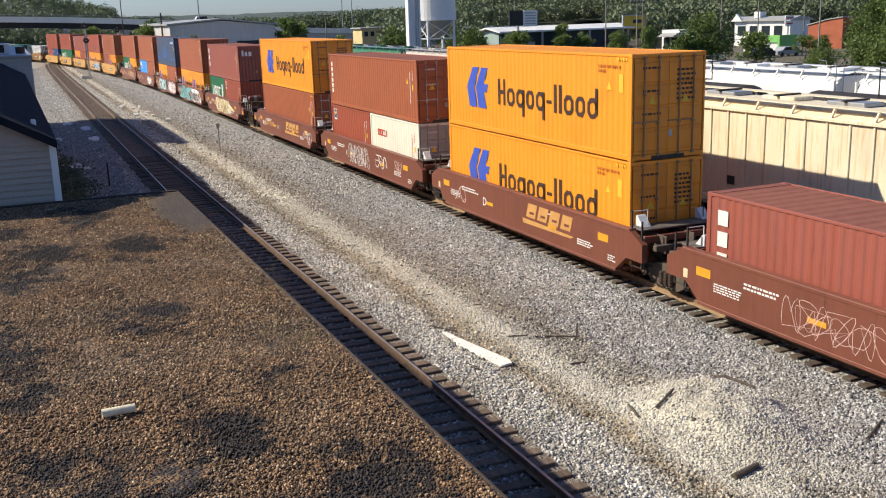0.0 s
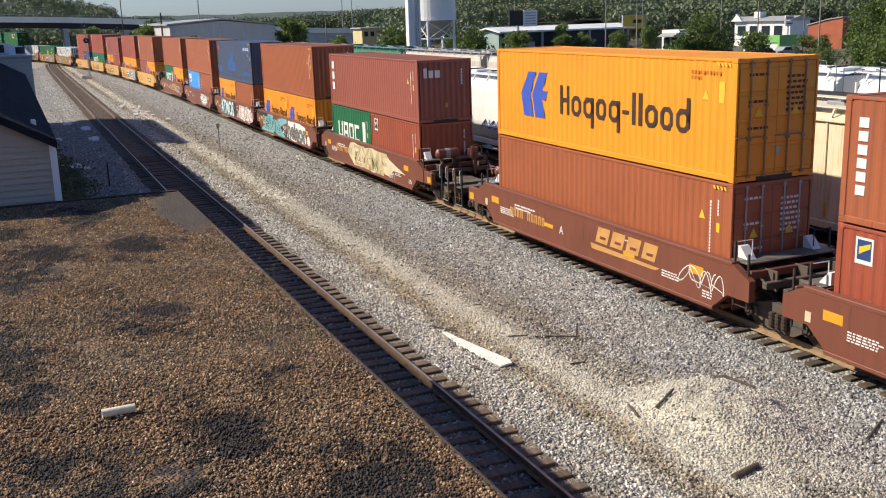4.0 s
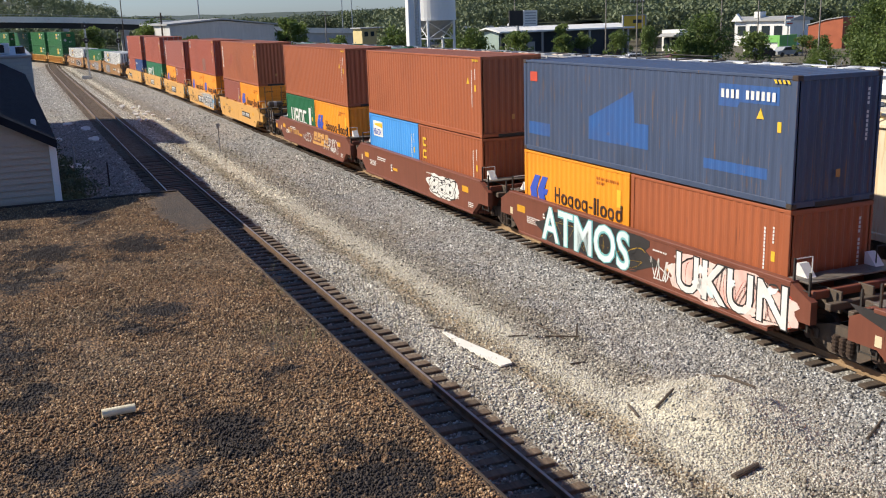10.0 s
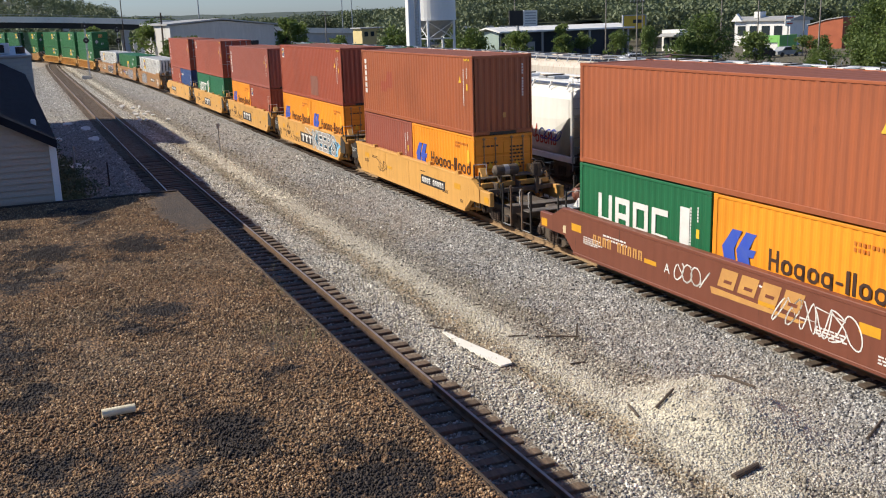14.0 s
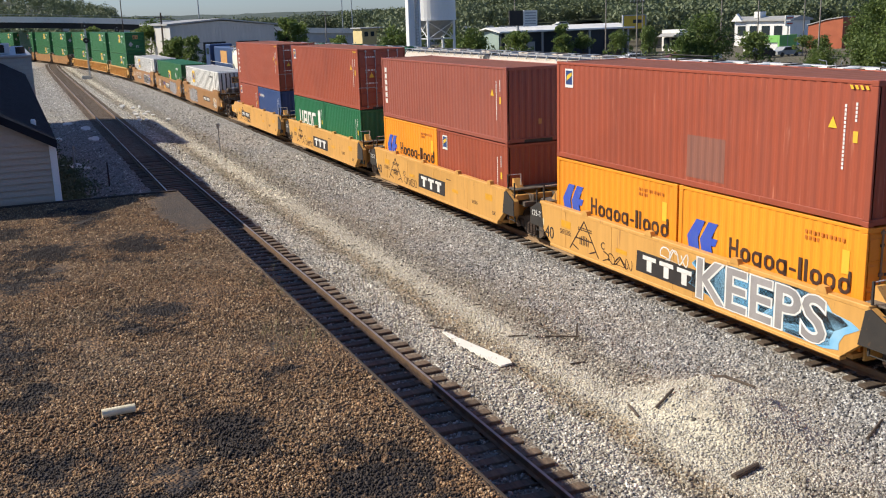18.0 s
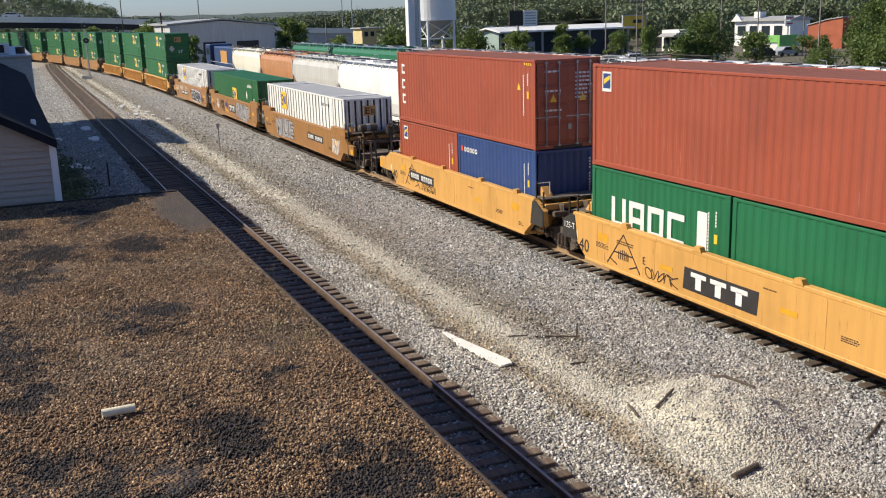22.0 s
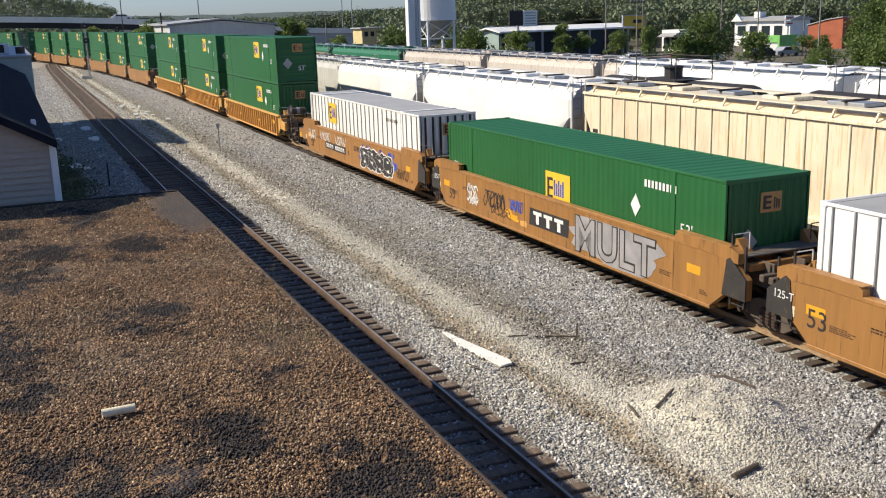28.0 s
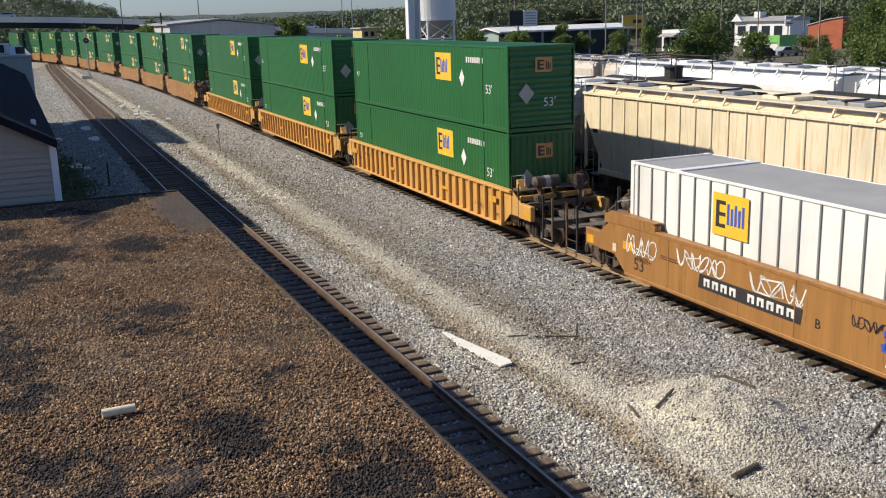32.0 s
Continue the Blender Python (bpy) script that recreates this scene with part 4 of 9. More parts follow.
def container(kind, col, end, label, roof=None, door_col=None, style="", emblem_at=-1.95, emblem_z=1.55):
    L, W, H = CONTAINER_DIMS[kind]
    c = thing("shipping_container", label, "container", "containers on the train")
    mt = M[col]
    dom = kind.startswith("53")
    part("frame", shared(("frame", kind), lambda: frame_shape(L, W, H, 6.05 if dom else None)), mt, c)
    pitch, depth = (0.26, 0.012) if dom else (0.277, 0.017)
    if kind == "53w":
        sheet = shared(("flat_side", kind), lambda: Geo().box(-L / 2 + 0.13, L / 2 - 0.13, W / 2 - 0.045, W / 2 - 0.03, 0.14, H - 0.07))
    else:
        sheet = shared(("side", kind), lambda: side_sheet(L, W, H, pitch, depth))
    part("side_panel", sheet, mt, c)
    part("side_panel", sheet, mt, c, at=pose(0, 0, 0, 0, 0, 180))
    part("roof", shared(("roof", kind), lambda: roof_sheet(L, W, H, 0.61, 0.003) if kind == "53w" else roof_sheet(L, W, H)), M[roof] if roof else (M["roof_brown"] if col in ("brown", "red", "maroon") else mt), c)
    blank = shared(("end", kind, end == "ribs"), lambda: end_sheet(L, W, H, 0.25, 0.04, end == "ribs"))
    part("end_panel", shared(("end", kind, False), lambda: end_sheet(L, W, H, 0.25, 0.04)), mt, c, at=pose(0, 0, 0, 0, 0, 180))
    if end == "door":
        for half in (1, -1):
            d = part("door", shared(("door", kind, half), lambda: door_shape(L, W, H, half)), M[door_col] if door_col else mt, c)
            for f in (0.3, 0.72):
                if f > 0.5:
                    gq, rd = Geo(), random.Random(f"{label}{half}")
                    for row in range(7 if half < 0 else 3):
                        ya, zr = half * 0.56 + 0.3, (H - 0.5 - row * 0.13) if half < 0 else (H - 0.42 - row * 0.62)
                        for i in range(4):
                            wd = rd.uniform(0.06, 0.15)
                            gq.plate([(ya - wd, zr), (ya, zr), (ya, zr + 0.06), (ya - wd, zr + 0.06)], "x", -L / 2 - 0.006, -L / 2 + 0.002)
                            ya -= wd + 0.04
                    tagged(part("door_marking", gq, M["mark_brown"] if col == "orange" else M["mark_white"], d), kind="stuff")
                    zc = H * 0.53
                    part("warning_triangle", Geo().plate([(half * 0.55 - 0.13, zc), (half * 0.55 + 0.13, zc), (half * 0.55, zc + 0.24)], "x", -L / 2 - 0.008, -L / 2 + 0.002), M["mark_yellow"], d)
                part("locking_bar", shared(("bar", kind, half, f), lambda: rod_shape(L, H, half * f * (W / 2 - 0.09))), M["galv"] if col not in ("orange",) else M["rail_brown"], d, "galvanised locking bar")
    else:
        part("end_panel", blank, mt, c)
    cast = shared("casting", casting_shape)
    for sx in (-1, 1):
        for sy in (-1, 1):
            for z in (0.059, H - 0.059):
                part("corner_casting", cast, mt if col != "navy" else M["rail"], c, at=pose(sx * (L / 2 - 0.086), sy * (W / 2 - 0.078), z))
    y = W / 2 - 0.006
    near = -L / 2
    if kind == "53w":
        posts = shared(("posts", kind), lambda: Geo().box(-0.03, 0.03, W / 2 - 0.03, W / 2 + 0.004, 0.14, H - 0.07, 0.012))
        for xb in (-6.05, 6.05):
            part("roof_band", Geo().box(xb - 0.14, xb + 0.14, -W / 2 + 0.02, W / 2 - 0.02, H - 0.03, H + 0.012, 0.006), mt, c, "pale roof band")
        gq = Geo()
        for k in range(9):
            gq.plate(rect(-4.2 - k * 0.17, -4.14 - k * 0.17, 2.34, 2.48), "y", y + 0.012, y + 0.02)
        tagged(part("serial_marking", gq, M["mark_black"], c), kind="stuff")
        for i in range(27):
            x = -L / 2 + 0.35 + i * (L - 0.7) / 26
            part("side_post", posts, M["pale_post"], c, "grey side post", at=pose(x, 0, 0))
        for i in range(7):
            part("end_post", shared(("endpost", kind), lambda: Geo().box(-L / 2 - 0.01, -L / 2 + 0.03, -0.045, 0.045, 0.16, H - 0.1, 0.01)), M["black"], c, at=pose(0, (i - 3) * 0.34, 0))
    if style == "hapag":
        if L > 10:
            emblem_hapag(c, 4.38, 0.80, 1.42, y)
            letters(c, "company_name", "txdxd-lloxb", 1.88, 1.02, 0.87, 0.527, M["mark_brown"], y, "dark painted lettering blocks", gap=0.27)
        else:
            emblem_hapag(c, 2.66, 0.88, 0.96, y)
            letters(c, "company_name", "txdxd-lloxb", 1.06, 1.12, 0.50, 0.316, M["mark_brown"], y, "dark painted lettering blocks", gap=0.26)
    elif style == "uasc":
        letters(c, "company_name", "UAOC", 2.0, 0.98, 0.85, 0.70, M["mark_white"], y, "white painted lettering blocks", gap=0.24)
        mark(c, "emblem", rect(-2.2, -1.82, 0.9, 2.05), M["mark_white"], y)
    elif style == "tex":
        for i, (a, b) in enumerate(((0.42, 0.6), (0.36, 0.42), (0.36, 0.42))):
            mark(c, "letter_block", rect(L / 2 - 0.78, L / 2 - 0.42, H - 0.75 - i * 0.52, H - 0.38 - i * 0.52), M["mark_white"], y, "white lettering block")
        xe = -L / 2 - 0.004
        block = lambda pts: part("letter_block", Geo().plate(pts, "x", xe - 0.006, xe), M["mark_white"], c, "white lettering block")
        z1 = H - 0.74
        block([(0.80, z1), (0.95, z1), (0.95, z1 + 0.40), (0.80, z1 + 0.40)])
        block([(0.52, z1), (0.72, z1), (0.72, z1 + 0.30), (0.52, z1 + 0.30)])
        block([(0.22, z1), (0.44, z1), (0.44, z1 + 0.30), (0.22, z1 + 0.30)])
        gq = Geo()
        for i in range(6):
            gq.plate([(-0.80, H - 0.5 - i * 0.11), (-0.73, H - 0.5 - i * 0.11), (-0.73, H - 0.42 - i * 0.11), (-0.80, H - 0.42 - i * 0.11)], "x", xe - 0.006, xe)
        tagged(part("serial_marking", gq, M["mark_white"], c), kind="stuff")
    elif style == "column":
        for i in range(6):
            mark(c, "letter_block", rect(L / 2 - 0.62, L / 2 - 0.38, H - 0.62 - i * 0.27, H - 0.42 - i * 0.27), M["mark_white"], y, "white lettering block")
        if "patched" in label:
            painted(c, "repaint_patch", kind, lambda x: 1.1 if x > 2.9 else 1.3, lambda x: 1.55 if x > 2.9 else 2.0, 2.1, 3.7, M["red"], "darker red repainted patch")
    elif style == "three":
        for i in range(3):
            g = Geo()
            z = H - 0.9 - i * 0.62
            g.plate(rect(L / 2 - 0.62, L / 2 - 0.52, z, z + 0.4), "y", y, y + 0.006)
            g.plate(rect(L / 2 - 0.86, L / 2 - 0.62, z, z + 0.1), "y", y, y + 0.006)
            g.plate(rect(L / 2 - 0.86, L / 2 - 0.62, z + 0.3, z + 0.4), "y", y, y + 0.006)
            part("letter_block", g, M["mark_white"], c, "white lettering block")
    elif style == "square":
        mark(c, "sign_panel", rect(L / 2 - 0.95, L / 2 - 0.5, H - 0.75, H - 0.2), M["mark_white"], y)
        mark(c, "emblem", rect(L / 2 - 0.9, L / 2 - 0.55, H - 0.66, H - 0.25), M["blue"], y + 0.005, "blue square emblem")
        mark(c, "emblem_stripe", [(L / 2 - 0.6, H - 0.55), (L / 2 - 0.88, H - 0.4), (L / 2 - 0.88, H - 0.3), (L / 2 - 0.6, H - 0.4)], M["mark_yellow"], y + 0.010)
        if "patch" in label:
            painted(c, "faded_patch", kind, lambda x: 0.25, lambda x: 1.3, -1.75, -0.2, material("faded_grey_red_paint", (0.27, 0.105, 0.07), (0.22, 0.09, 0.065), 2.0, 0.6, stretch=STREAK), "greyish faded patch")
    elif style == "white_word":
        letters(c, "company_name", "OOCU", L / 2 - 1.0, H * 0.64, 0.30, 0.25, M["mark_red"], y, "red painted lettering blocks")
    elif style == "beacon":
        mark(c, "sign_panel", rect(L / 2 - 1.75, L / 2 - 0.5, H - 1.0, H - 0.3), M["mark_white"], y, "white sign panel")
        mark(c, "sign_stripe", [(L / 2 - 0.7, H - 0.42), (L / 2 - 1.7, H - 0.36), (L / 2 - 1.7, H - 0.58), (L / 2 - 0.7, H - 0.5)], M["mark_yellow"], y + 0.005)
        letters(c, "sign_name", "tOxCOt", L / 2 - 0.6, H - 0.92, 0.26, 0.13, M["mark_blue"], y + 0.005)
        painted(c, "repaint_patch", kind, lambda x: 0.25, lambda x: 1.1, near + 0.95, L / 2 - 1.3, material("overpainted_blue", (0.045, 0.24, 0.7), (0.04, 0.2, 0.6), 1.0, 0.5), "darker blue overpainted panel")
    elif style == "seaco":
        letters(c, "company_name", "xxxxx", L / 2 - 0.55, H - 0.62, 0.26, 0.19, M["mark_white"], y)
        mark(c, "emblem", [(L / 2 - 0.3, H - 0.62), (L / 2 - 0.48, H - 0.62), (L / 2 - 0.44, H - 0.42), (L / 2 - 0.26, H - 0.42)], M["mark_red"], y)
    elif style == "yellow_col":
        for i in range(3):
            z = H - 0.85 - i * 0.5
            gq = Geo().plate(rect(L / 2 - 0.5, L / 2 - 0.42, z, z + 0.36), "y", y, y + 0.006)
            if i < 2:
                gq.plate(rect(L / 2 - 0.78, L / 2 - 0.5, z, z + 0.09), "y", y, y + 0.006).plate(rect(L / 2 - 0.78, L / 2 - 0.5, z + 0.27, z + 0.36), "y", y, y + 0.006)
            part("letter_block", gq, M["mark_yellow"], c, "yellow lettering block")
    elif style == "overpaint":
        mo = material("brighter_blue_overpaint", (0.03, 0.115, 0.34), (0.045, 0.10, 0.27), 1.0, 0.5, dirt=(0.12, 0.10, 0.12), dirt_at=0.62)
        flat = lambda v: (lambda x: v)
        painted(c, "overpainted_panel", kind, flat(0.72), lambda x: 1.38 if x < -0.1 else (1.35 + (2.2 - x) / 2.3 * 0.9), -0.8, 2.2, mo, "brighter blue overpainted logo patch")
        painted(c, "overpainted_panel", kind, flat(0.55), flat(0.95), 4.4, 5.8, mo)
        painted(c, "overpainted_panel", kind, flat(0.55), flat(0.8), -5.3, -3.0, mo)
        painted(c, "overpainted_panel", kind, lambda x: 2.1 if x > -4.3 else 2.22, flat(2.62), -5.6, -3.5, mo)
        mark(c, "small_sign", rect(L / 2 - 0.9, L / 2 - 0.45, H - 0.66, H - 0.36), M["mark_red"], y)
        g = Geo()
        for i in range(11):
            if i != 4:
                g.plate(rect(-3.75 - i * 0.17, -3.65 - i * 0.17, 2.3, 2.5), "y", y, y + 0.006)
        part("serial_marking", g, M["mark_white"], c)
    elif style == "emp":
        lo, xq, ye = emblem_z, emblem_at, y + (0.014 if kind == "53w" else 0.0)
        mark(c, "emblem_panel", rect(xq - (1.25 if kind == "53w" else 1.5), xq, lo, lo + 1.03), M["mark_yellow"], ye, "yellow emblem panel")
        gq = Geo().plate(rect(xq - 0.24, xq - 0.12, lo + 0.2, lo + 0.85), "y", ye + 0.002, ye + 0.009)
        for dz in (0.2, 0.48, 0.76):
            gq.plate(rect(xq - 0.46, xq - 0.24, lo + dz, lo + dz + 0.09), "y", ye + 0.002, ye + 0.009)
        part("emblem_block", gq, M["mark_black"], c)
        gq = Geo()
        for k in range(5):
            gq.plate(rect(xq - 0.6 - k * 0.13, xq - 0.52 - k * 0.13, lo + 0.3, lo + 0.8 - 0.1 * (k % 2)), "y", ye + 0.002, ye + 0.009)
        part("emblem_block", gq, M["mark_blue"], c)
        if kind == "53":
            gq = Geo()
            for k in range(9):
                gq.plate(rect(-4.9 - k * 0.16, -4.8 - k * 0.16, H - 0.62, H - 0.42), "y", y, y + 0.006)
            part("serial_marking", gq, M["mark_white"], c)
            mark(c, "placard", [(-4.4, 1.38), (-4.17, 1.70), (-4.4, 2.02), (-4.63, 1.70)], M["mark_white"], y, "white diamond placard")
            write(c, "size_mark", "53'", -6.35, 1.25, 0.45, M["mark_white"], y)
            write(c, "size_mark", "53'", 7.6, 1.25, 0.32, M["mark_white"], y)
        xe = -L / 2
        part("emblem_panel", Geo().plate([(-0.40, 2.0), (0.25, 2.0), (0.25, 2.5), (-0.40, 2.5)], "x", xe - 0.012, xe - 0.006), M["mark_gold"], c)
        gq = Geo().plate([(0.08, 2.08), (0.17, 2.08), (0.17, 2.42), (0.08, 2.42)], "x", xe - 0.018, xe - 0.012)
        for k in range(3):
            gq.plate([(-0.08, 2.08 + k * 0.135), (0.08, 2.08 + k * 0.135), (0.08, 2.14 + k * 0.135), (-0.08, 2.14 + k * 0.135)], "x", xe - 0.018, xe - 0.012)
        for k in range(3):
            gq.plate([(-0.20 - k * 0.07, 2.08), (-0.16 - k * 0.07, 2.08), (-0.16 - k * 0.07, 2.36 - k * 0.03), (-0.20 - k * 0.07, 2.36 - k * 0.03)], "x", xe - 0.018, xe - 0.012)
        part("emblem_block", gq, M["mark_black"], c)
        if kind == "53":
            part("placard", Geo().plate([(0.6, 0.95), (0.9, 1.3), (0.6, 1.65), (0.3, 1.3)], "x", xe - 0.012, xe - 0.006), M["roof_grey"], c, "grey diamond placard")
            write_end(c, "size_mark", "53'", -0.05, 0.85, 0.42, M["mark_white"], xe - 0.01)
    if not dom:
        wm = M["mark_white"] if col not in ("white", "cream", "orange") else M["mark_red"]
        if style not in ("overpaint",):
            if style == "hapag":
                g = Geo()
                for k in range(10):
                    for z in (H - 0.40, H - 0.53):
                        if z > H - 0.5 or k < 4:
                            g.plate(rect(near + 1.62 - k * 0.115, near + 1.68 - k * 0.115, z, z + 0.085), "y", y, y + 0.006)
                part("serial_marking", g, M["mark_rust"], c)
            else:
                column(c, near + 0.78, H - 0.5, 16, wm, y, 0.062, 0.05)
                column(c, near + 0.5, H - 0.45, 5, wm, y, 0.06, 0.05)
        mark(c, "caution_sign", rect(near + 0.43, near + 0.55, H - 1.25, H - 1.02) if style != "hapag" else rect(near + 0.42, near + 0.62, H - 1.05, H - 0.55), M["mark_yellow"], y, "small yellow caution sign")
        if L > 10:
            triangle(c, near + 1.1, H - 1.0, 0.24, y)
        if end != "door" and style != "tex":
            gq = Geo()
            for i in range(12):
                if i != 4:
                    gq.plate([(-W / 2 + 0.36, H - 0.42 - i * 0.1), (-W / 2 + 0.42, H - 0.42 - i * 0.1), (-W / 2 + 0.42, H - 0.35 - i * 0.1), (-W / 2 + 0.36, H - 0.35 - i * 0.1)], "x", near - 0.006, near)
            tagged(part("serial_marking", gq, wm, c), kind="stuff")
        if L > 10:
            part("tunnel_recess", Geo().box(near - 0.006, near + 0.05, -0.55, 0.55, 0.0, 0.115), M["black"], c)
        part("data_plate", Geo().plate([(-0.12, 0.62), (0.0, 0.62), (0.0, 0.80), (-0.12, 0.80)], "x", near - 0.012, near - 0.004), M["mark_gold"] if end != "door" else M["galv"], c)
        for k in range(4 if kind == "40h" else 0):
            mark(c, "hazard_stripe", [(near + 0.2 + k * 0.13, H - 0.19), (near + 0.27 + k * 0.13, H - 0.19), (near + 0.32 + k * 0.13, H - 0.11), (near + 0.25 + k * 0.13, H - 0.11)], M["mark_yellow"], y + 0.012)
    return c


# ---- well cars ----
def truck(parent, x, m_side):
    """A two-axle bogie with its frames, springs and turning wheelsets."""
    b = part("bogie", Geo().box(x - 0.22, x + 0.22, -1.0, 1.0, 0.42, 0.72, 0.04), M["steel"], parent, "grimy cast steel bogie")
    side = shared("bogie_side", lambda: Geo().plate([(-1.12, 0.40), (-1.12, 0.66), (-0.72, 0.70), (-0.40, 0.80), (0.40, 0.80), (0.72, 0.70), (1.12, 0.66), (1.12, 0.40), (0.78, 0.38), (0.42, 0.16), (-0.42, 0.16), (-0.78, 0.38)], "y", -0.07, 0.07).box(-1.12, -0.72, -0.13, 0.13, 0.36, 0.60, 0.03).box(0.72, 1.12, -0.13, 0.13, 0.36, 0.60, 0.03))
    spring = shared("bogie_spring", lambda: Geo().cyl((0, 0, 0.24), (0, 0, 0.60), 0.075, 9).cyl((0, 0, 0.30), (0, 0, 0.33), 0.095, 9).cyl((0, 0, 0.38), (0, 0, 0.41), 0.095, 9).cyl((0, 0, 0.46), (0, 0, 0.49), 0.095, 9).cyl((0, 0, 0.54), (0, 0, 0.57), 0.095, 9))
    cap = shared("bearing_cap", lambda: Geo().cyl((0, -0.05, 0), (0, 0.05, 0), 0.12, 10).cyl((0, 0.05, 0), (0, 0.07, 0), 0.06, 8))
    for sy in (-1, 1):
        part("side_frame", side, M["steel"], b, at=pose(x, sy * 1.02, 0))
        for dx in (-0.2, 0.0, 0.2):
            part("spring", spring, M["rail"], b, at=pose(x + dx, sy * 1.14, 0))
        for dx in (-0.92, 0.92):
            part("bearing_cap", cap, M["rail"], b, at=pose(x + dx, sy * 1.17, 0.46, 0, 0, 0 if sy > 0 else 180))
    for dx in (-0.92, 0.92):
        def wheels():
            g = Geo().cyl((0, -0.85, 0), (0, 0.85, 0), 0.085, 8)
            for sy in (-1, 1):
                g.cyl((0, sy * 0.715, 0), (0, sy * 0.80, 0), 0.46, 26)
                g.cyl((0, sy * 0.69, 0), (0, sy * 0.715, 0), 0.485, 26)
                g.cyl((0, sy * 0.80, 0), (0, sy * 0.815, 0), 0.37, 20, 0.34)
                for k in range(5):
                    a = 2 * math.pi * k / 5
                    g.cyl((0.22 * math.cos(a), sy * 0.815, 0.22 * math.sin(a)), (0.22 * math.cos(a), sy * 0.823, 0.22 * math.sin(a)), 0.05, 6)
            return g
        w = part("wheelset", shared("wheelset", wheels), M["wheel"], b, "rusty steel wheelset", at=pose(x + dx, 0, 0.46))
        SPINNERS.append((w, x + dx))
    return b


def grab(parent, pts, mat, r=0.018, name="handrail"):
    return part(name, Geo().rod(pts, r), mat, parent)


def deck_end(u, half, sgn, reach, mt, col, coupled, top):
    """The platform, ladder and rails over the bogie at one end of a unit."""
    hx = sgn * half
    x1 = sgn * reach
    lo, hi = min(hx, x1), max(hx, x1)
    ztop = 1.16
    dk = top - 0.02
    part("end_platform", Geo().box(lo, hi, -0.32, 0.32, 0.80, 0.985, 0.02), M["steel"], u, "grimy steel draft sill")
    part("end_sill", Geo().box(lo, hi, -0.22, 0.22, 0.70, 0.80, 0.02), M["steel"], u)
    S = lambda p, q, *r: Geo().box(min(hx + sgn * p, hx + sgn * q), max(hx + sgn * p, hx + sgn * q), *r)
    part("walkway", S(0.0, 0.6, -1.36, 1.36, dk, dk + 0.04, 0.006), M["galv"] if coupled and sgn > 0 else M["tread"], u, "dirty tread plate walkway")
    part("cross_bearer", S(0.62, 0.78, -1.36, 1.36, dk - 0.30, dk - 0.12, 0.015), mt, u)
    part("cross_bearer", S(1.02, 1.18, -1.30, 1.30, dk - 0.46, dk - 0.30, 0.015), M["steel"], u)
    part("bulkhead", Geo().box(min(hx, hx - sgn * 0.06), max(hx, hx - sgn * 0.06), -1.25, 1.25, 0.32, dk), mt, u)
    for yy in (-0.9, 0, 0.9):
        part("walkway_bracket", S(0.0, 1.1, yy - 0.03, yy + 0.03, 1.0, dk - 0.10, 0.008), M["steel"], u)
    part("brake_pipe", Geo().rod([(hx + sgn * 0.1, 0.72, 1.12), (hx + sgn * 0.8, 0.74, 1.05), (hx + sgn * 1.3, 0.62, 0.92)], 0.03), M["steel"], u)
    part("brake_pipe", Geo().rod([(hx + sgn * 0.2, -0.62, 1.2), (hx + sgn * 1.3, -0.7, 1.0)], 0.025), M["steel"], u)
    for sy in (1, -1):
        yb = sy * 1.44
        for dx in (0.25, 0.72):
            x = hx + sgn * dx
            part("stanchion", Geo().box(x - 0.022, x + 0.022, yb - 0.022, yb + 0.022, 0.55, dk + 0.52 if dx < 0.5 else dk + 0.3), M["black"], u)
        for k in range(4):
            z = 0.58 + k * 0.29
            grab(u, [(hx + sgn * 0.25, yb, z), (hx + sgn * 0.72, yb, z)], M["black"], 0.016, "ladder_rung")
        grab(u, [(hx + sgn * 0.25, yb, dk + 0.5), (hx + sgn * 0.25, yb - sy * 0.5, dk + 0.5), (hx + sgn * 0.25, yb - sy * 0.5, dk)], M["mark_white"] if sy > 0 else M["black"], 0.014)
        part("guide_block", Geo().plate([(hx - sgn * 0.02, dk + 0.04), (hx + sgn * 0.32, dk + 0.04), (hx + sgn * 0.06, dk + 0.32), (hx - sgn * 0.02, dk + 0.32)], "y", sy * 1.0 - 0.13, sy * 1.0 + 0.13), M["mark_white"] if col == "car_red" else mt, u, "container guide block")
    if coupled:
        x2 = x1
        part("coupler", Geo().box(min(x1, x1 + sgn * 0.55), max(x1, x1 + sgn * 0.55), -0.13, 0.13, 0.72, 0.98, 0.03).box(min(x1 + sgn * 0.3, x1 + sgn * 0.6), max(x1 + sgn * 0.3, x1 + sgn * 0.6), -0.2, 0.2, 0.7, 1.0, 0.05), M["steel"], u, "rusty knuckle coupler")
        part("crossover_platform", Geo().box(min(x1, x1 - sgn * 0.48), max(x1, x1 - sgn * 0.48), -1.4, 1.4, 1.0, 1.04, 0.006), M["tread"], u, "dirty tread plate crossover platform")
        part("diagonal_brace", Geo().rod([(x1 - sgn * 0.08, -1.38, 1.6), (x1 - sgn * 0.2, -0.65, 1.04)], 0.03), M["rail_mid"], u)
        part("end_beam", Geo().box(min(x1, x1 - sgn * 0.12), max(x1, x1 - sgn * 0.12), -1.4, 1.4, 0.78, 0.99, 0.015), M["steel"], u)
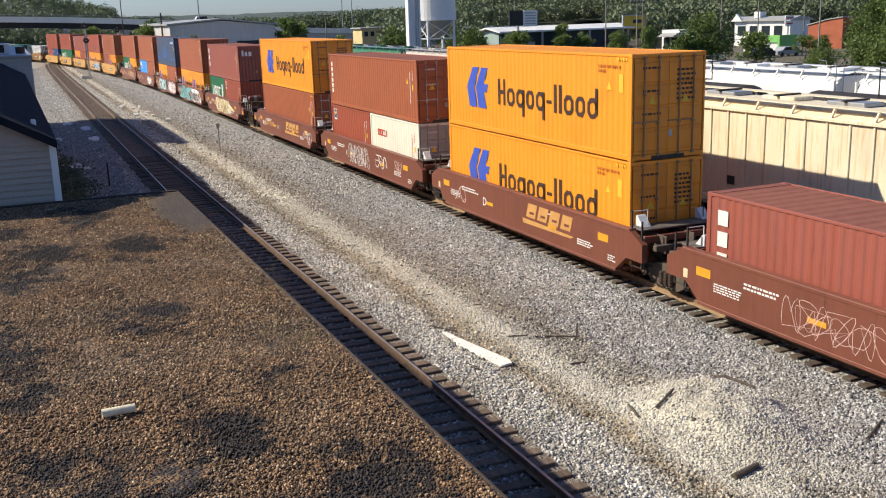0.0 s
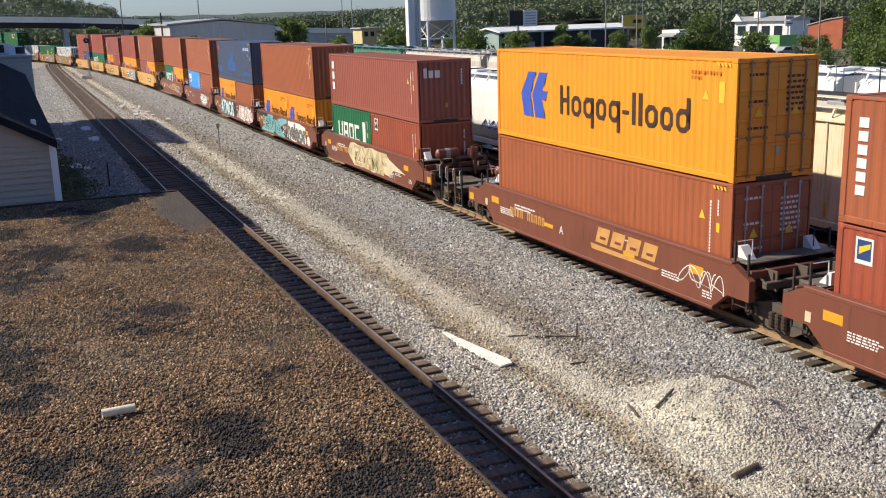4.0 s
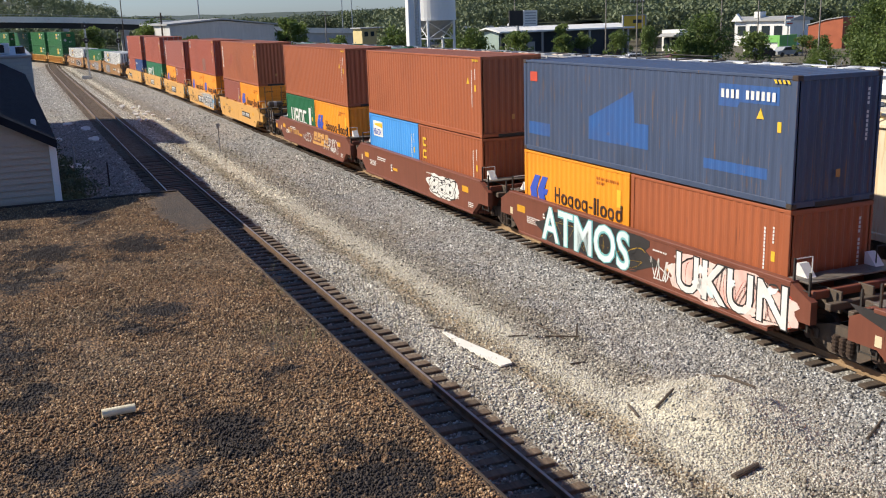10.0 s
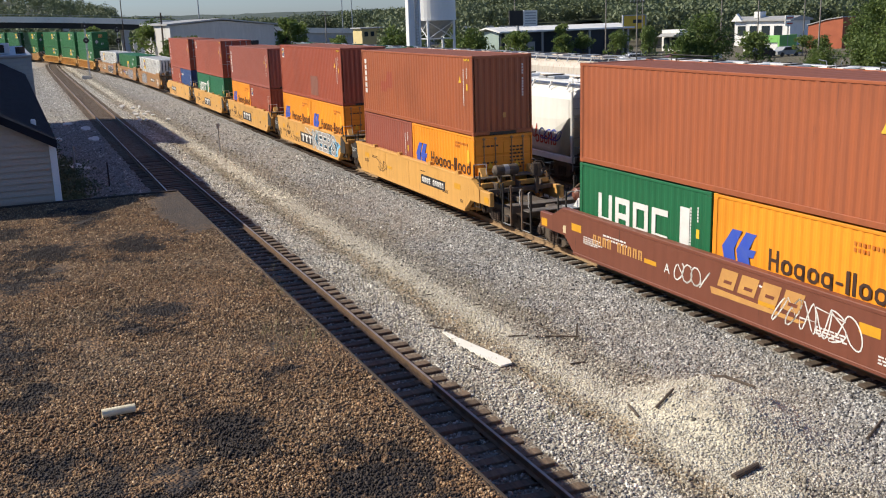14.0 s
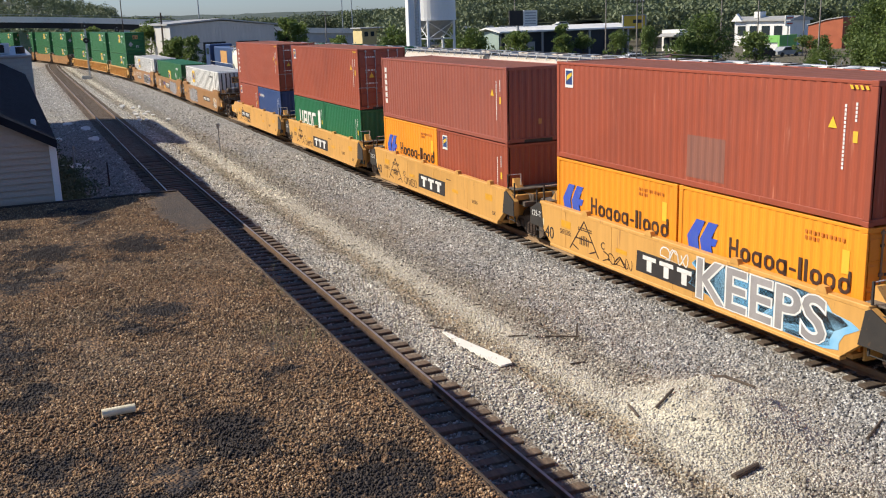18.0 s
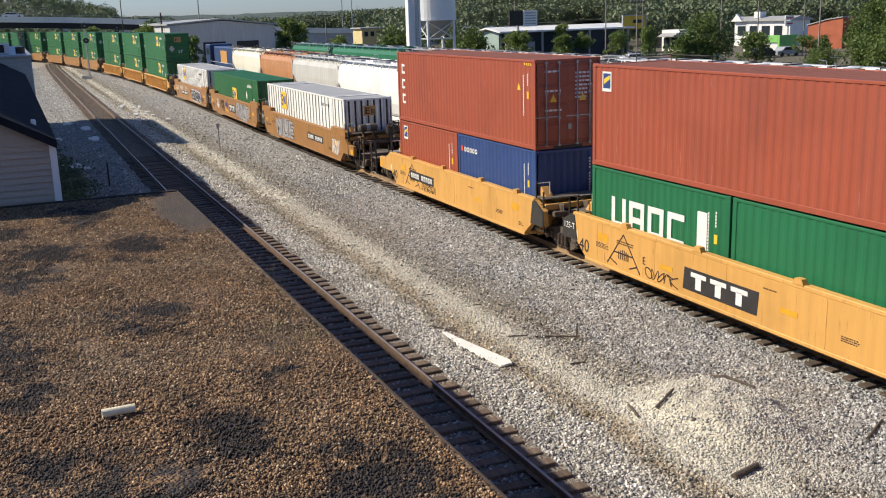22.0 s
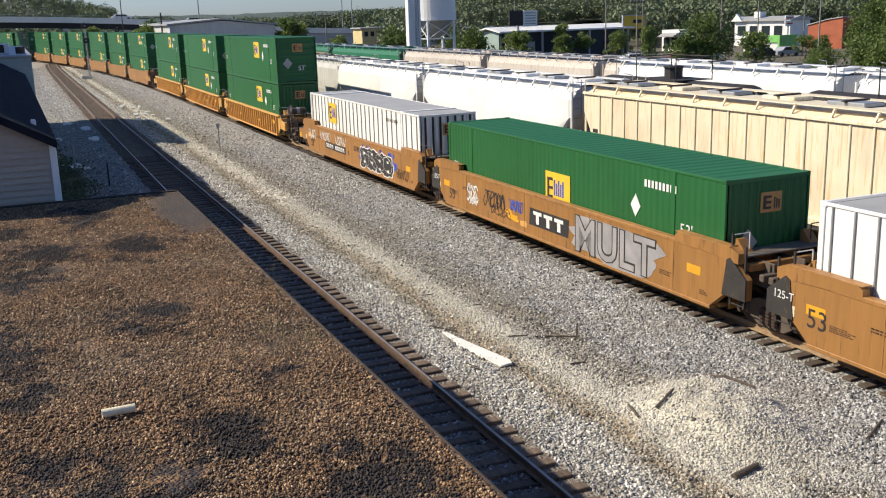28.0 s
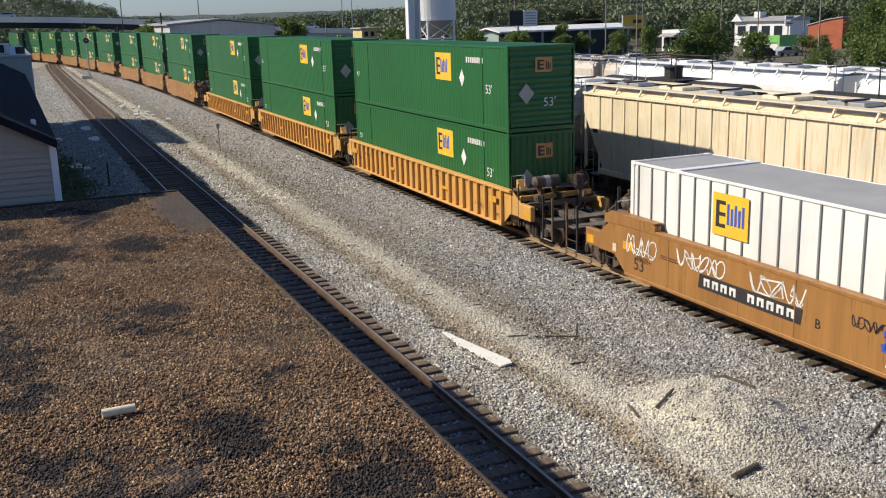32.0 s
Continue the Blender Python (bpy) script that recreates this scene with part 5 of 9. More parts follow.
        for sy in (1, -1):
            yb = sy * 1.42
            for dx in (0.06, 0.66):
                x = x1 - sgn * dx
                part("stanchion", Geo().box(x - 0.03, x + 0.03, yb - 0.03, yb + 0.03, 0.35, 1.75, 0.008), M["rail_mid"] if dx < 0.3 else M["black"], u)
                grab(u, [(x, yb + sy * 0.05, 1.2), (x, yb + sy * 0.09, 1.25), (x, yb + sy * 0.09, 1.68), (x, yb + sy * 0.05, 1.73)], M["mark_white"] if col == "car_red" else M["black"], 0.014)
            grab(u, [(x1 - sgn * 0.06, yb, 0.36), (x1 - sgn * 0.66, yb, 0.36)], M["galv"], 0.018, "step")
            grab(u, [(x1 - sgn * 0.06, yb, 0.64), (x1 - sgn * 0.66, yb, 0.64)], M["black"], 0.018, "step")
            part("corner_post", Geo().box(min(hx + sgn * 0.88, hx + sgn * 1.7), max(hx + sgn * 0.88, hx + sgn * 1.7), yb - 0.06, yb + 0.11, 0.77, 1.27, 0.02), mt, u)
            mark(u, "reflector", rect(min(hx + sgn * 1.25, hx + sgn * 1.6), max(hx + sgn * 1.25, hx + sgn * 1.6), 0.84, 1.08), M["mark_amber"], yb + 0.112 if sy > 0 else yb - 0.112, "amber reflector panel")
        gear = mt if col == "car_red" else M["steel"]
        xt = hx + sgn * 0.72
        tank = part("air_tank", Geo().cyl((xt, -0.05, dk + 0.3), (xt, 0.82, dk + 0.3), 0.2, 16).cyl((xt, 0.82, dk + 0.3), (xt, 0.9, dk + 0.3), 0.2, 16, 0.09).cyl((xt, -0.13, dk + 0.3), (xt, -0.05, dk + 0.3), 0.09, 16, 0.2), gear, u, "painted air brake tank")
        for yy in (0.1, 0.65):
            part("tank_saddle", Geo().box(xt - 0.14, xt + 0.14, yy - 0.03, yy + 0.03, dk - 0.12, dk + 0.16), M["steel"], tank)
        part("tank_band", Geo().cyl((xt, 0.3, dk + 0.3), (xt, 0.5, dk + 0.3), 0.204, 16), M["mark_grey"], tank)
        xw = hx + sgn * 1.2
        wheel = Geo()
        pts = [(xw + sgn * 0.1, -0.62 + 0.29 * math.cos(a), 1.92 + 0.29 * math.sin(a)) for a in [math.pi * 2 * k / 16 for k in range(17)]]
        wheel.rod(pts, 0.024).rod([pts[0], pts[8]], 0.016).rod([pts[4], pts[12]], 0.016)
        hb = part("handbrake", Geo().box(xw - 0.07, xw + 0.07, -0.80, -0.44, 1.62, 2.12, 0.04).box(xw - 0.05, xw + 0.05, -0.68, -0.56, 1.0, 1.64, 0.01), gear, u)
        part("brake_wheel", wheel, gear, hb, "painted brake wheel")


def well_unit(name, col, half, reach_near, reach_far, near_truck, far_truck, coupled_near, coupled_far, label, ribbed=False, slope=0.75, top=1.6):
    """One well of an articulated stack car: deep side sills, floor, end platforms and bogies. Rail head is z = 0."""
    u = thing(name, label, "well car", "well cars of the train")
    mt = M[col]
    bot = 0.30
    w_out, w_in = 1.56, 1.38
    outline = [(-half - 0.9, 0.78), (-half - 0.15, 0.78), (-half + slope * 0.6, bot), (half - slope * 0.6, bot), (half + 0.15, 0.78), (half + 0.9, 0.78), (half + 0.9, 1.28), (half + 0.25, top), (-half - 0.25, top), (-half - 0.9, 1.28)]
    sidem = shared(("well_side", half, ribbed, top), lambda: Geo().plate(outline, "y", w_in + (0.05 if ribbed else 0.0), w_out - (0.1 if ribbed else 0.0)))
    chord = shared(("well_chord", half, top), lambda: Geo().box(-half - 0.3, half + 0.3, w_in - 0.02, w_out + 0.012, top - 0.09, top + 0.012, 0.015).box(-half + 0.35, half - 0.35, w_in, w_out + 0.012, bot - 0.02, bot + 0.07, 0.012))
    for rz in (0, 180):
        sd = part("side_sill", sidem, mt, u, at=pose(0, 0, 0, 0, 0, rz))
        part("top_chord", chord, mt, sd)
        if ribbed:
            rib = shared(("side_rib", top), lambda: Geo().box(-0.06, 0.06, w_out - 0.1, w_out + 0.01, bot + 0.07, top - 0.09, 0.015))
            n = int(half * 2 / 0.62)
            for i in range(n):
                part("side_rib", rib, mt, sd, at=pose(-half + 0.4 + i * (2 * half - 0.8) / (n - 1), 0, 0))
    beam = shared("floor_beam", lambda: Geo().box(-0.2, 0.2, -w_in, w_in, bot + 0.02, bot + 0.13, 0.01))
    for i in range(5):
        part("floor_beam", beam, mt, u, at=pose(-half + 0.4 + i * (2 * half - 0.8) / 4, 0, 0))
    if col in ("car_yellow", "car_orange") and not ribbed:
        for sx in ([] if coupled_near else [-1]) + ([] if coupled_far else [1]):
            for sy in (-1, 1):
                part("end_cover", Geo().plate([(sx * (half + 0.08), 0.77), (sx * (half + 0.9), 0.77), (sx * (half + 0.9), 1.29), (sx * (half + 0.34), top - 0.03), (sx * (half + 0.22), top - 0.1)], "y", sy * w_out - 0.01, sy * w_out + 0.02), M["black"], u, "black painted end")
    if col == "car_orange":
        for sx in (-1, 1):
            for sy in (-1, 1):
                p, q = half - 1.75, half + 0.62
                lip = part("end_lip", Geo().plate([(sx * p, top), (sx * q, top - 0.14), (sx * q, top + 0.10), (sx * (q - 0.25), top + 0.20), (sx * (p + 0.10), top + 0.20), (sx * p, top + 0.13)], "y", sy * 1.47 - 0.09, sy * 1.47 + 0.105), mt, u, "raised sill lip at the end of the well")
                part("lip_plate", Geo().box(min(sx * p, sx * (q - 0.3)), max(sx * p, sx * (q - 0.3)), sy * 1.45 - 0.13, sy * 1.45 + 0.13, top + 0.20, top + 0.225, 0.005), mt, lip)
        for x in (half * 0.72, half * 0.18, -half * 0.3, -half * 0.78):
            part("sill_seam", Geo().box(x - 0.015, x + 0.015, w_out, w_out + 0.008, bot + 0.08, top - 0.09), mt, u)
    deck_end(u, half, -1, reach_near, mt, col, coupled_near, top)
    deck_end(u, half, 1, reach_far, mt, col, coupled_far, top)
    if col == "car_yellow" and not ribbed:
        for x in (half * 0.62, half * 0.12, -half * 0.42, -half * 0.85):
            part("sill_catch", Geo().plate([(x - 0.16, top), (x + 0.16, top), (x + 0.10, top + 0.13), (x - 0.10, top + 0.13)], "y", w_out - 0.12, w_out + 0.03), mt, u)
        for x in (half * 0.8, half * 0.4, -half * 0.05, -half * 0.55):
            part("sill_seam", Geo().box(x - 0.012, x + 0.012, w_out, w_out + 0.006, bot + 0.08, top - 0.09), mt, u)
    if near_truck is not None:
        truck(u, near_truck, mt)
    if far_truck is not None:
        truck(u, far_truck, mt)
    yy = w_out + 0.001
    for x in (half - (1.3 if col == "car_yellow" and not ribbed else 0.55), half * 0.32, -half * 0.38, -half + 1.0):
        mark(u, "reflector", rect(x - 0.27, x + 0.27, 1.02 if abs(x) > half * 0.5 else 0.84, 1.24 if abs(x) > half * 0.5 else 0.96), M["mark_amber"], yy, "amber reflector strip")
    mark(u, "small_plate", rect(half + 0.05, half + 0.22, 0.85, 1.08), M["mark_cream"], yy)
    g = Geo()
    rng, small = random.Random(name + label), (0.9 if col == "car_red" else 0.6)
    for x0, n, z, h, rows in ((half - 0.95, 7, 0.93, 0.035, 4), (half - 2.0, 9, 1.17, 0.055, 2), (-half * 0.25, 6, 1.25, 0.045, 1), (-half + 2.4, 6, 0.80, 0.04, 3), (-half + 0.75, 3, 0.66, 0.04, 3)):
        for k in range(rows):
            x = x0
            for i in range(n):
                w = rng.uniform(0.05, 0.17) * small
                g.plate(rect(x - w, x, z - k * h * 1.9 * small, z - k * h * 1.9 * small + h * small), "y", yy, yy + 0.004)
                x -= w + 0.035 * small
    tagged(part("stencil_block", g, M["mark_white"] if col == "car_red" else M["mark_brown"], u), kind="stuff")
    return u


# ---- the train, from the first unit that shows to the last ----
FLOOR = 0.455
HALF40, HALF53 = 6.28, 8.3


def load(u_mid, z, kind, dx, *args, **kw):
    c = container(kind, *args, **kw)
    MOVERS.append((c, u_mid, pose(dx, 0, z), 6.5))
    return c


def unit40(near, col, label, lower, upper, first=False, last=False):
    mid = near + 6.096
    u = well_unit("well_car", col, HALF40, 9.45 if first else 7.62, 9.45 if last else 7.62, -7.72, 7.72 if last else None, first, last, label, top=1.6)
    MOVERS.append((u, mid, pose(0, 0, 0), 7.7))
    top = 0.0
    for i, spec in enumerate(lower):
        dx = 0.0 if len(lower) == 1 else (3.067 if i == 0 else -3.067)
        load(mid, FLOOR, *spec[:1], dx, *spec[1:4], **(spec[4] if len(spec) > 4 else {}))
        top = max(top, CONTAINER_DIMS[spec[0]][2])
    if upper:
        load(mid, FLOOR + top + 0.012, *upper[:1], 0.0, *upper[1:4], **(upper[4] if len(upper) > 4 else {}))
    return u


def unit53(near, col, label, lower, upper, first=False, last=False, ribbed=False):
    mid = near + 8.077
    u = well_unit("well_car", col, HALF53, 11.3 if first else 9.45, 11.3 if last else 9.45, -9.54, 9.54 if last else None, first, last, label, ribbed, top=1.6 if ribbed else 1.75)
    MOVERS.append((u, mid, pose(0, 0, 0), 9.5))
    load(mid, FLOOR + 0.08, *lower[:1], 0.0, *lower[1:4], **(lower[4] if len(lower) > 4 else {}))
    if upper:
        load(mid, FLOOR + 0.10 + 2.896, *upper[:1], 0.0, *upper[1:4], **(upper[4] if len(upper) > 4 else {}))
    return u


S = lambda s, **k: dict(style=s, **k)
HAP20 = lambda end="blank": ("20", "orange", end, "orange twenty-foot container with a blue emblem and dark lettering", S("hapag"))
RED_CAR, YEL_CAR, ORG_CAR = "red-brown articulated well car with spray-painted sides", "yellow articulated well car with a spray-painted side", "weathered orange well car"
B = {}
B[0] = unit40(6.6, "car_red", "red-brown well car with white outline tag", [("40", "maroon", "blank", "brick-red forty-foot container in the well, white vertical lettering", S("tex"))], None)
B[1] = unit40(22.06, "car_red", "red-brown well car with gold lettering, clean side", [("40h", "orange", "door", "orange high-cube container with blue emblem, in the well", S("hapag"))], ("40h", "orange", "door", "orange high-cube container with blue emblem and dark lettering", S("hapag", roof="orange")))
B[2] = unit40(37.41, "car_red", "red-brown well car with white scribbled tags", [("20", "red", "blank", "red-brown twenty-foot container with small square sign", S("square")), ("20", "cream", "door", "cream twenty-foot container with red lettering and grey doors", S("white_word", door_col="roof_grey"))], ("40", "brown", "door", "brown forty-foot container with white column lettering", S("column")))
B[3] = unit40(52.84, "car_red", "red-brown well car at the end of its set, gold lettering", [("40h", "brown", "door", "brown high-cube container in the well", S(""))], ("40h", "orange", "door", "orange high-cube container with blue emblem and dark lettering", S("hapag")), last=True)
B[4] = unit40(72.29, "car_red", "red-brown well car with a cream spray-painted mural", [("20", "green", "blank", "green twenty-foot container with white lettering", S("uasc")), ("20", "red", "blank", "red-brown twenty-foot container with small square sign", S("square"))], ("40", "maroon", "blank", "brick-red forty-foot container with white vertical lettering", S("tex")), first=True)
B[5] = unit40(87.66, "car_red", "red-brown well car with teal and grey spray-painted letters", [HAP20(), HAP20()], ("40h", "brown", "blank", "plain red-brown high-cube container", S("")))
B[6] = unit40(103.05, "car_red", "red-brown well car with white and pink spray-painted letters", [HAP20(), ("20", "brown", "blank", "plain brown twenty-foot container", S(""))], ("40h", "navy", "blank", "faded navy container with brighter overpainted patches and rusty corners", S("overpaint")))
B[7] = unit40(118.44, "car_red", "red-brown well car with a white bubble tag", [("20", "sky_blue", "blank", "bright blue twenty-foot container with white sign", S("beacon")), ("20", "brown", "blank", "brown twenty-foot container with yellow column letters", S("yellow_col"))], ("40h", "brown", "blank", "plain red-brown high-cube container", S("")))
B[8] = unit40(133.83, "car_red", "red-brown well car with gold lettering and white tags", [("20", "green", "blank", "green twenty-foot container with white lettering", S("uasc")), HAP20()], ("40h", "brown", "blank", "plain red-brown high-cube container", S("")), last=True)
B[9] = unit40(153.4, "car_yellow", "yellow well car at the end of its set, black number panel", [("20", "maroon", "blank", "plain brick-red twenty-foot container in the well", S("")), HAP20("door")], ("40h", "brown", "blank", "brown high-cube container with white column lettering and patched side", S("column")), first=True)
B[10] = unit40(168.88, "car_yellow", "yellow well car with big grey spray-painted letters", [HAP20("door"), HAP20("door")], ("40h", "red", "blank", "red-brown high-cube container with square sign and a faded grey patch", S("square")))
B[11] = unit40(184.42, "car_yellow", "yellow well car with black logo panel and pyramid tag", [HAP20(), ("20", "red", "blank", "red-brown twenty-foot container with small square sign", S("square"))], ("40", "maroon", "blank", "brick-red forty-foot container with white column lettering", S("column")))
B[12] = unit40(199.9, "car_yellow", "yellow well car with black logo panel and pyramid tag", [("20", "green", "blank", "green twenty-foot container with white lettering", S("uasc")), ("20", "green", "blank", "plain green twenty-foot container", S(""))], ("40h", "red", "door", "red-brown high-cube container with square sign", S("square")))
B[13] = unit40(215.5, "car_yellow", "yellow well car with black number panel and pyramid tag", [("20", "red", "blank", "red-brown twenty-foot container with small square sign", S("square")), ("20", "blue", "blank", "dark blue twenty-foot container with white lettering", S("seaco"))], ("40h", "red", "door", "red-brown high-cube container with three slanted white letters", S("three")), last=True)
GREEN53 = ("53", "dark_green", "ribs", "green fifty-three-foot container with yellow emblem panel", S("emp"))
GREEN53B = ("53", "dark_green", "blank", "green fifty-three-foot container with yellow emblem panel", S("emp"))
WHITE53 = ("53w", "white", "blank", "white fifty-three-foot container with grey posts and roof", S("emp", roof="roof_grey", emblem_at=4.6))
B[14] = unit53(235.3, "car_orange", ORG_CAR + " with a white tag and grey sprayed letters", WHITE53, None, first=True)
B[15] = unit53(254.4, "car_orange", ORG_CAR + " with a black logo panel and grey letters", GREEN53B[:4] + (S("emp", emblem_at=0.54, emblem_z=0.98),), None)
B[16] = unit53(273.5, "car_orange", ORG_CAR + " with white scribbles and a number panel", WHITE53, None, last=True)
at53 = 296.85
for k in range(12):
    ribbed = k < 3
    B[17 + k] = unit53(at53, "car_yellow" if ribbed else "car_orange", "yellow ribbed articulated well car for long boxes" if ribbed else ORG_CAR + " under stacked green containers", GREEN53B, GREEN53, first=k % 3 == 0, last=k % 3 == 2, ribbed=ribbed)
    at53 += 19.6 if k % 3 < 2 else 23.4


# ---- motion along the line ----
def pose_on_line(s, half):
    a, b = line_at(s - half), line_at(s + half)
    return pose((a[0] + b[0]) / 2, (a[1] + b[1]) / 2, 0, 0, 0, math.degrees(math.atan2(b[1] - a[1], b[0] - a[0])))


# ---- stored wagons on the yard lines ----
def still_truck(parent, x):
    n = len(SPINNERS)
    truck(parent, x, None)
    del SPINNERS[n:]


def hopper(label, col, x0, x1, yc, ribbed, top=4.05, ribs=18, walk_col=None):
    """A covered hopper: side sheets with sloping ends, arched roof with hatches and running boards, end cages, chutes, bogies."""
    L = x1 - x0
    h = thing("covered_hopper", label, "hopper wagon", "stored hopper wagons", pose((x0 + x1) / 2, yc, 0))
    mt = M[col]
    hl, w = L / 2 - 0.35, 1.6
    sill = 1.05
    out = [(-hl, top - 0.75), (-hl, top), (hl, top), (hl, top - 0.75), (hl - 1.35, sill + 0.15), (hl - 1.35, sill - 0.1), (-hl + 1.35, sill - 0.1), (-hl + 1.35, sill + 0.15)]
    if ribbed:
        for sy in (1, -1):
            part("side_sheet", Geo().plate(out, "y", sy * w - 0.03, sy * w), mt, h)
        rib = Geo().box(-0.04, 0.04, w, w + 0.045, sill - 0.05, top - 0.02, 0.012).mesh("side_rib")
        for i in range(ribs):
            x = 7.39 - 0.875 * i
            for sy in (0, 180):
                part("side_rib", rib, mt, h, at=pose(x if sy == 0 else x, 0, 0, 0, 0, sy))
        part("side_rail", Geo().box(-hl, hl, w - 0.02, w + 0.09, top - 0.03, top + 0.09, 0.02).box(-hl + 1.2, hl - 1.2, w - 0.02, w + 0.09, sill - 0.2, sill + 0.02, 0.02), mt, h)
    else:
        prof = [(1.05, sill - 0.1), (1.42, sill + 0.35), (1.58, sill + 1.0), (1.60, sill + 1.7), (1.55, top - 0.35), (1.38, top), (1.05, top + 0.16)]
        loops = []
        py, pz = [p[0] for p in prof], [p[1] for p in prof]
        for x, f, lo in ((-hl, 0.93, top - 1.0), (-hl + 0.25, 1.0, top - 1.2), (-hl + 2.1, 1.0, sill - 0.1), (hl - 2.1, 1.0, sill - 0.1), (hl - 0.25, 1.0, top - 1.2), (hl, 0.93, top - 1.0)):
            row = [(float(np.interp(max(z, lo), pz, py)), max(z, lo)) for y, z in prof]
            loops.append([(x, y * f, z) for y, z in row] + [(x, -y * f, z) for y, z in reversed(row)])
        n = 2 * len(prof)
        g = Geo().ring(loops).add(loops[0], [tuple(range(n))]).add(loops[-1], [tuple(range(n))])
        for sx in (-1, 1):
            for sy in (-1, 1):
                part("corner_frame", Geo().rod([(sx * (hl - 0.02), sy * 1.46, top - 1.0), (sx * (hl - 0.02), sy * 1.46, sill)], 0.05, 6).rod([(sx * (hl - 0.02), sy * 1.46, sill + 0.1), (sx * (hl - 1.9), sy * 1.46, sill + 0.1)], 0.05, 6), mt, h)
        part("body_shell", g, mt, h, smooth=False)
        part("side_sill", Geo().box(-hl, hl, 1.36, 1.52, sill - 0.12, sill + 0.14, 0.02), mt, h)
    arch = [(-w, top), (-1.1, top + 0.2), (-0.5, top + 0.30), (0.5, top + 0.30), (1.1, top + 0.2), (w, top)]
    part("roof", Geo().ring([[(x, y * (1 if ribbed else 0.86), z) for y, z in arch] for x in (-hl, hl)], False), mt, h)
    for sx in (-1, 1):
        part("slope_sheet", Geo().add([(sx * hl, -1.5, top), (sx * hl, 1.5, top), (sx * (hl - 2.6), 1.5, sill), (sx * (hl - 2.6), -1.5, sill)], [(0, 1, 2, 3)]), M["steel"] if ribbed else mt, h) if ribbed else None
        part("end_sill", Geo().box(min(sx * (hl - 1.6), sx * (hl + 0.3)), max(sx * (hl - 1.6), sx * (hl + 0.3)), -0.3, 0.3, 0.75, 1.1, 0.02), M["steel"], h)
        for sy in (-1, 1):
            part("end_post", Geo().box(min(sx * hl, sx * (hl - 0.1)), max(sx * hl, sx * (hl - 0.1)), sy * 1.5 - 0.05, sy * 1.5 + 0.05, 1.0, top, 0.01), mt, h)
            lad = Geo().rod([(sx * (hl + 0.06), sy * 1.52, 0.6), (sx * (hl + 0.06), sy * 1.52, top + 0.55), (sx * (hl - 0.25), sy * 1.3, top + 0.62)], 0.02).rod([(sx * (hl + 0.06), sy * 1.1, 0.6), (sx * (hl + 0.06), sy * 1.1, top + 0.5)], 0.02)
            for k in range(8):
                lad.rod([(sx * (hl + 0.06), sy * 1.52, 0.8 + k * 0.42), (sx * (hl + 0.06), sy * 1.1, 0.8 + k * 0.42)], 0.014)
            part("ladder", lad, M["galv"] if not ribbed else mt, h)
        part("coupler", Geo().box(min(sx * (hl + 0.3), sx * (hl + 0.75)), max(sx * (hl + 0.3), sx * (hl + 0.75)), -0.12, 0.12, 0.75, 1.0, 0.03), M["steel"], h)
        still_truck(h, sx * (hl - 1.5))
    wc = M[walk_col] if walk_col else mt
    for sy in (-1, 1):
        part("running_board", Geo().box(-hl - 0.1, hl + 0.1, sy * 1.15 - 0.24, sy * 1.15 + 0.24, top + 0.36, top + 0.39), wc, h)
        for i in range(11):
            x = -hl + 0.5 + i * (2 * hl - 1.0) / 10
            part("board_bracket", Geo().plate([(sy * 1.55, top + 0.02), (sy * 1.36, top + 0.36), (sy * 1.28, top + 0.36), (sy * 1.46, top + 0.06)], "x", x - 0.03, x + 0.03), wc, h)
    for i in range(6):
        x = -hl + 1.4 + i * (2 * hl - 2.8) / 5
        hatch = part("roof_hatch", Geo().box(x - 0.75, x + 0.75, -0.42, 0.42, top + 0.30, top + 0.44, 0.03), M["galv"] if i % 2 else mt, h)
        part("hatch_latch", Geo().box(x - 0.06, x + 0.06, -0.55, 0.55, top + 0.44, top + 0.50, 0.01), M["steel"], hatch)
    for k in (-1, 0, 1):
        x = k * (hl - 1.5) * 0.55
        part("chute", Geo().add([(x - 1.3, -1.3, sill), (x + 1.3, -1.3, sill), (x + 1.3, 1.3, sill), (x - 1.3, 1.3, sill), (x - 0.35, -0.5, 0.4), (x + 0.35, -0.5, 0.4), (x + 0.35, 0.5, 0.4), (x - 0.35, 0.5, 0.4)], [(0, 1, 5, 4), (1, 2, 6, 5), (2, 3, 7, 6), (3, 0, 4, 7), (4, 5, 6, 7)]), M["steel"], h)
    return h


CREAM = hopper("cream ribbed covered hopper wagon with rust streaks", "hopper_cream", 17.6, 35.5, -23.5, True)
mark(CREAM, "data_panel", rect(-0.9, -0.5, 1.55, 1.85), M["mark_black"], 1.61)
mark(CREAM, "data_panel", rect(7.55, 7.9, 2.5, 2.65), M["mark_black"], 1.61)
mark(CREAM, "reflector", rect(-5.0, -4.85, 1.15, 1.6), M["mark_yellow"], 1.61)
WH = hopper("white smooth-sided covered hopper wagon with spray tags", "white", 35.9, 53.2, -23.5, False)
letters(WH, "sprayed_letters", "xoxtx", -5.2, 1.6, 0.55, 0.32, M["mark_red"], 1.602, "red sprayed letter blocks")
hopper("white smooth-sided covered hopper wagon", "white", 53.6, 69.6, -23.55, False)
hopper("grimy pale grey covered hopper wagon", "hopper_grey", 70.0, 84.2, -24.1, False)
hopper("rust-streaked covered hopper wagon", "hopper_rust", 84.6, 99.4, -24.9, False)
TAGGED = hopper("pale covered hopper wagon with blue spray tag", "cream", 99.8, 114.6, -25.3, False)
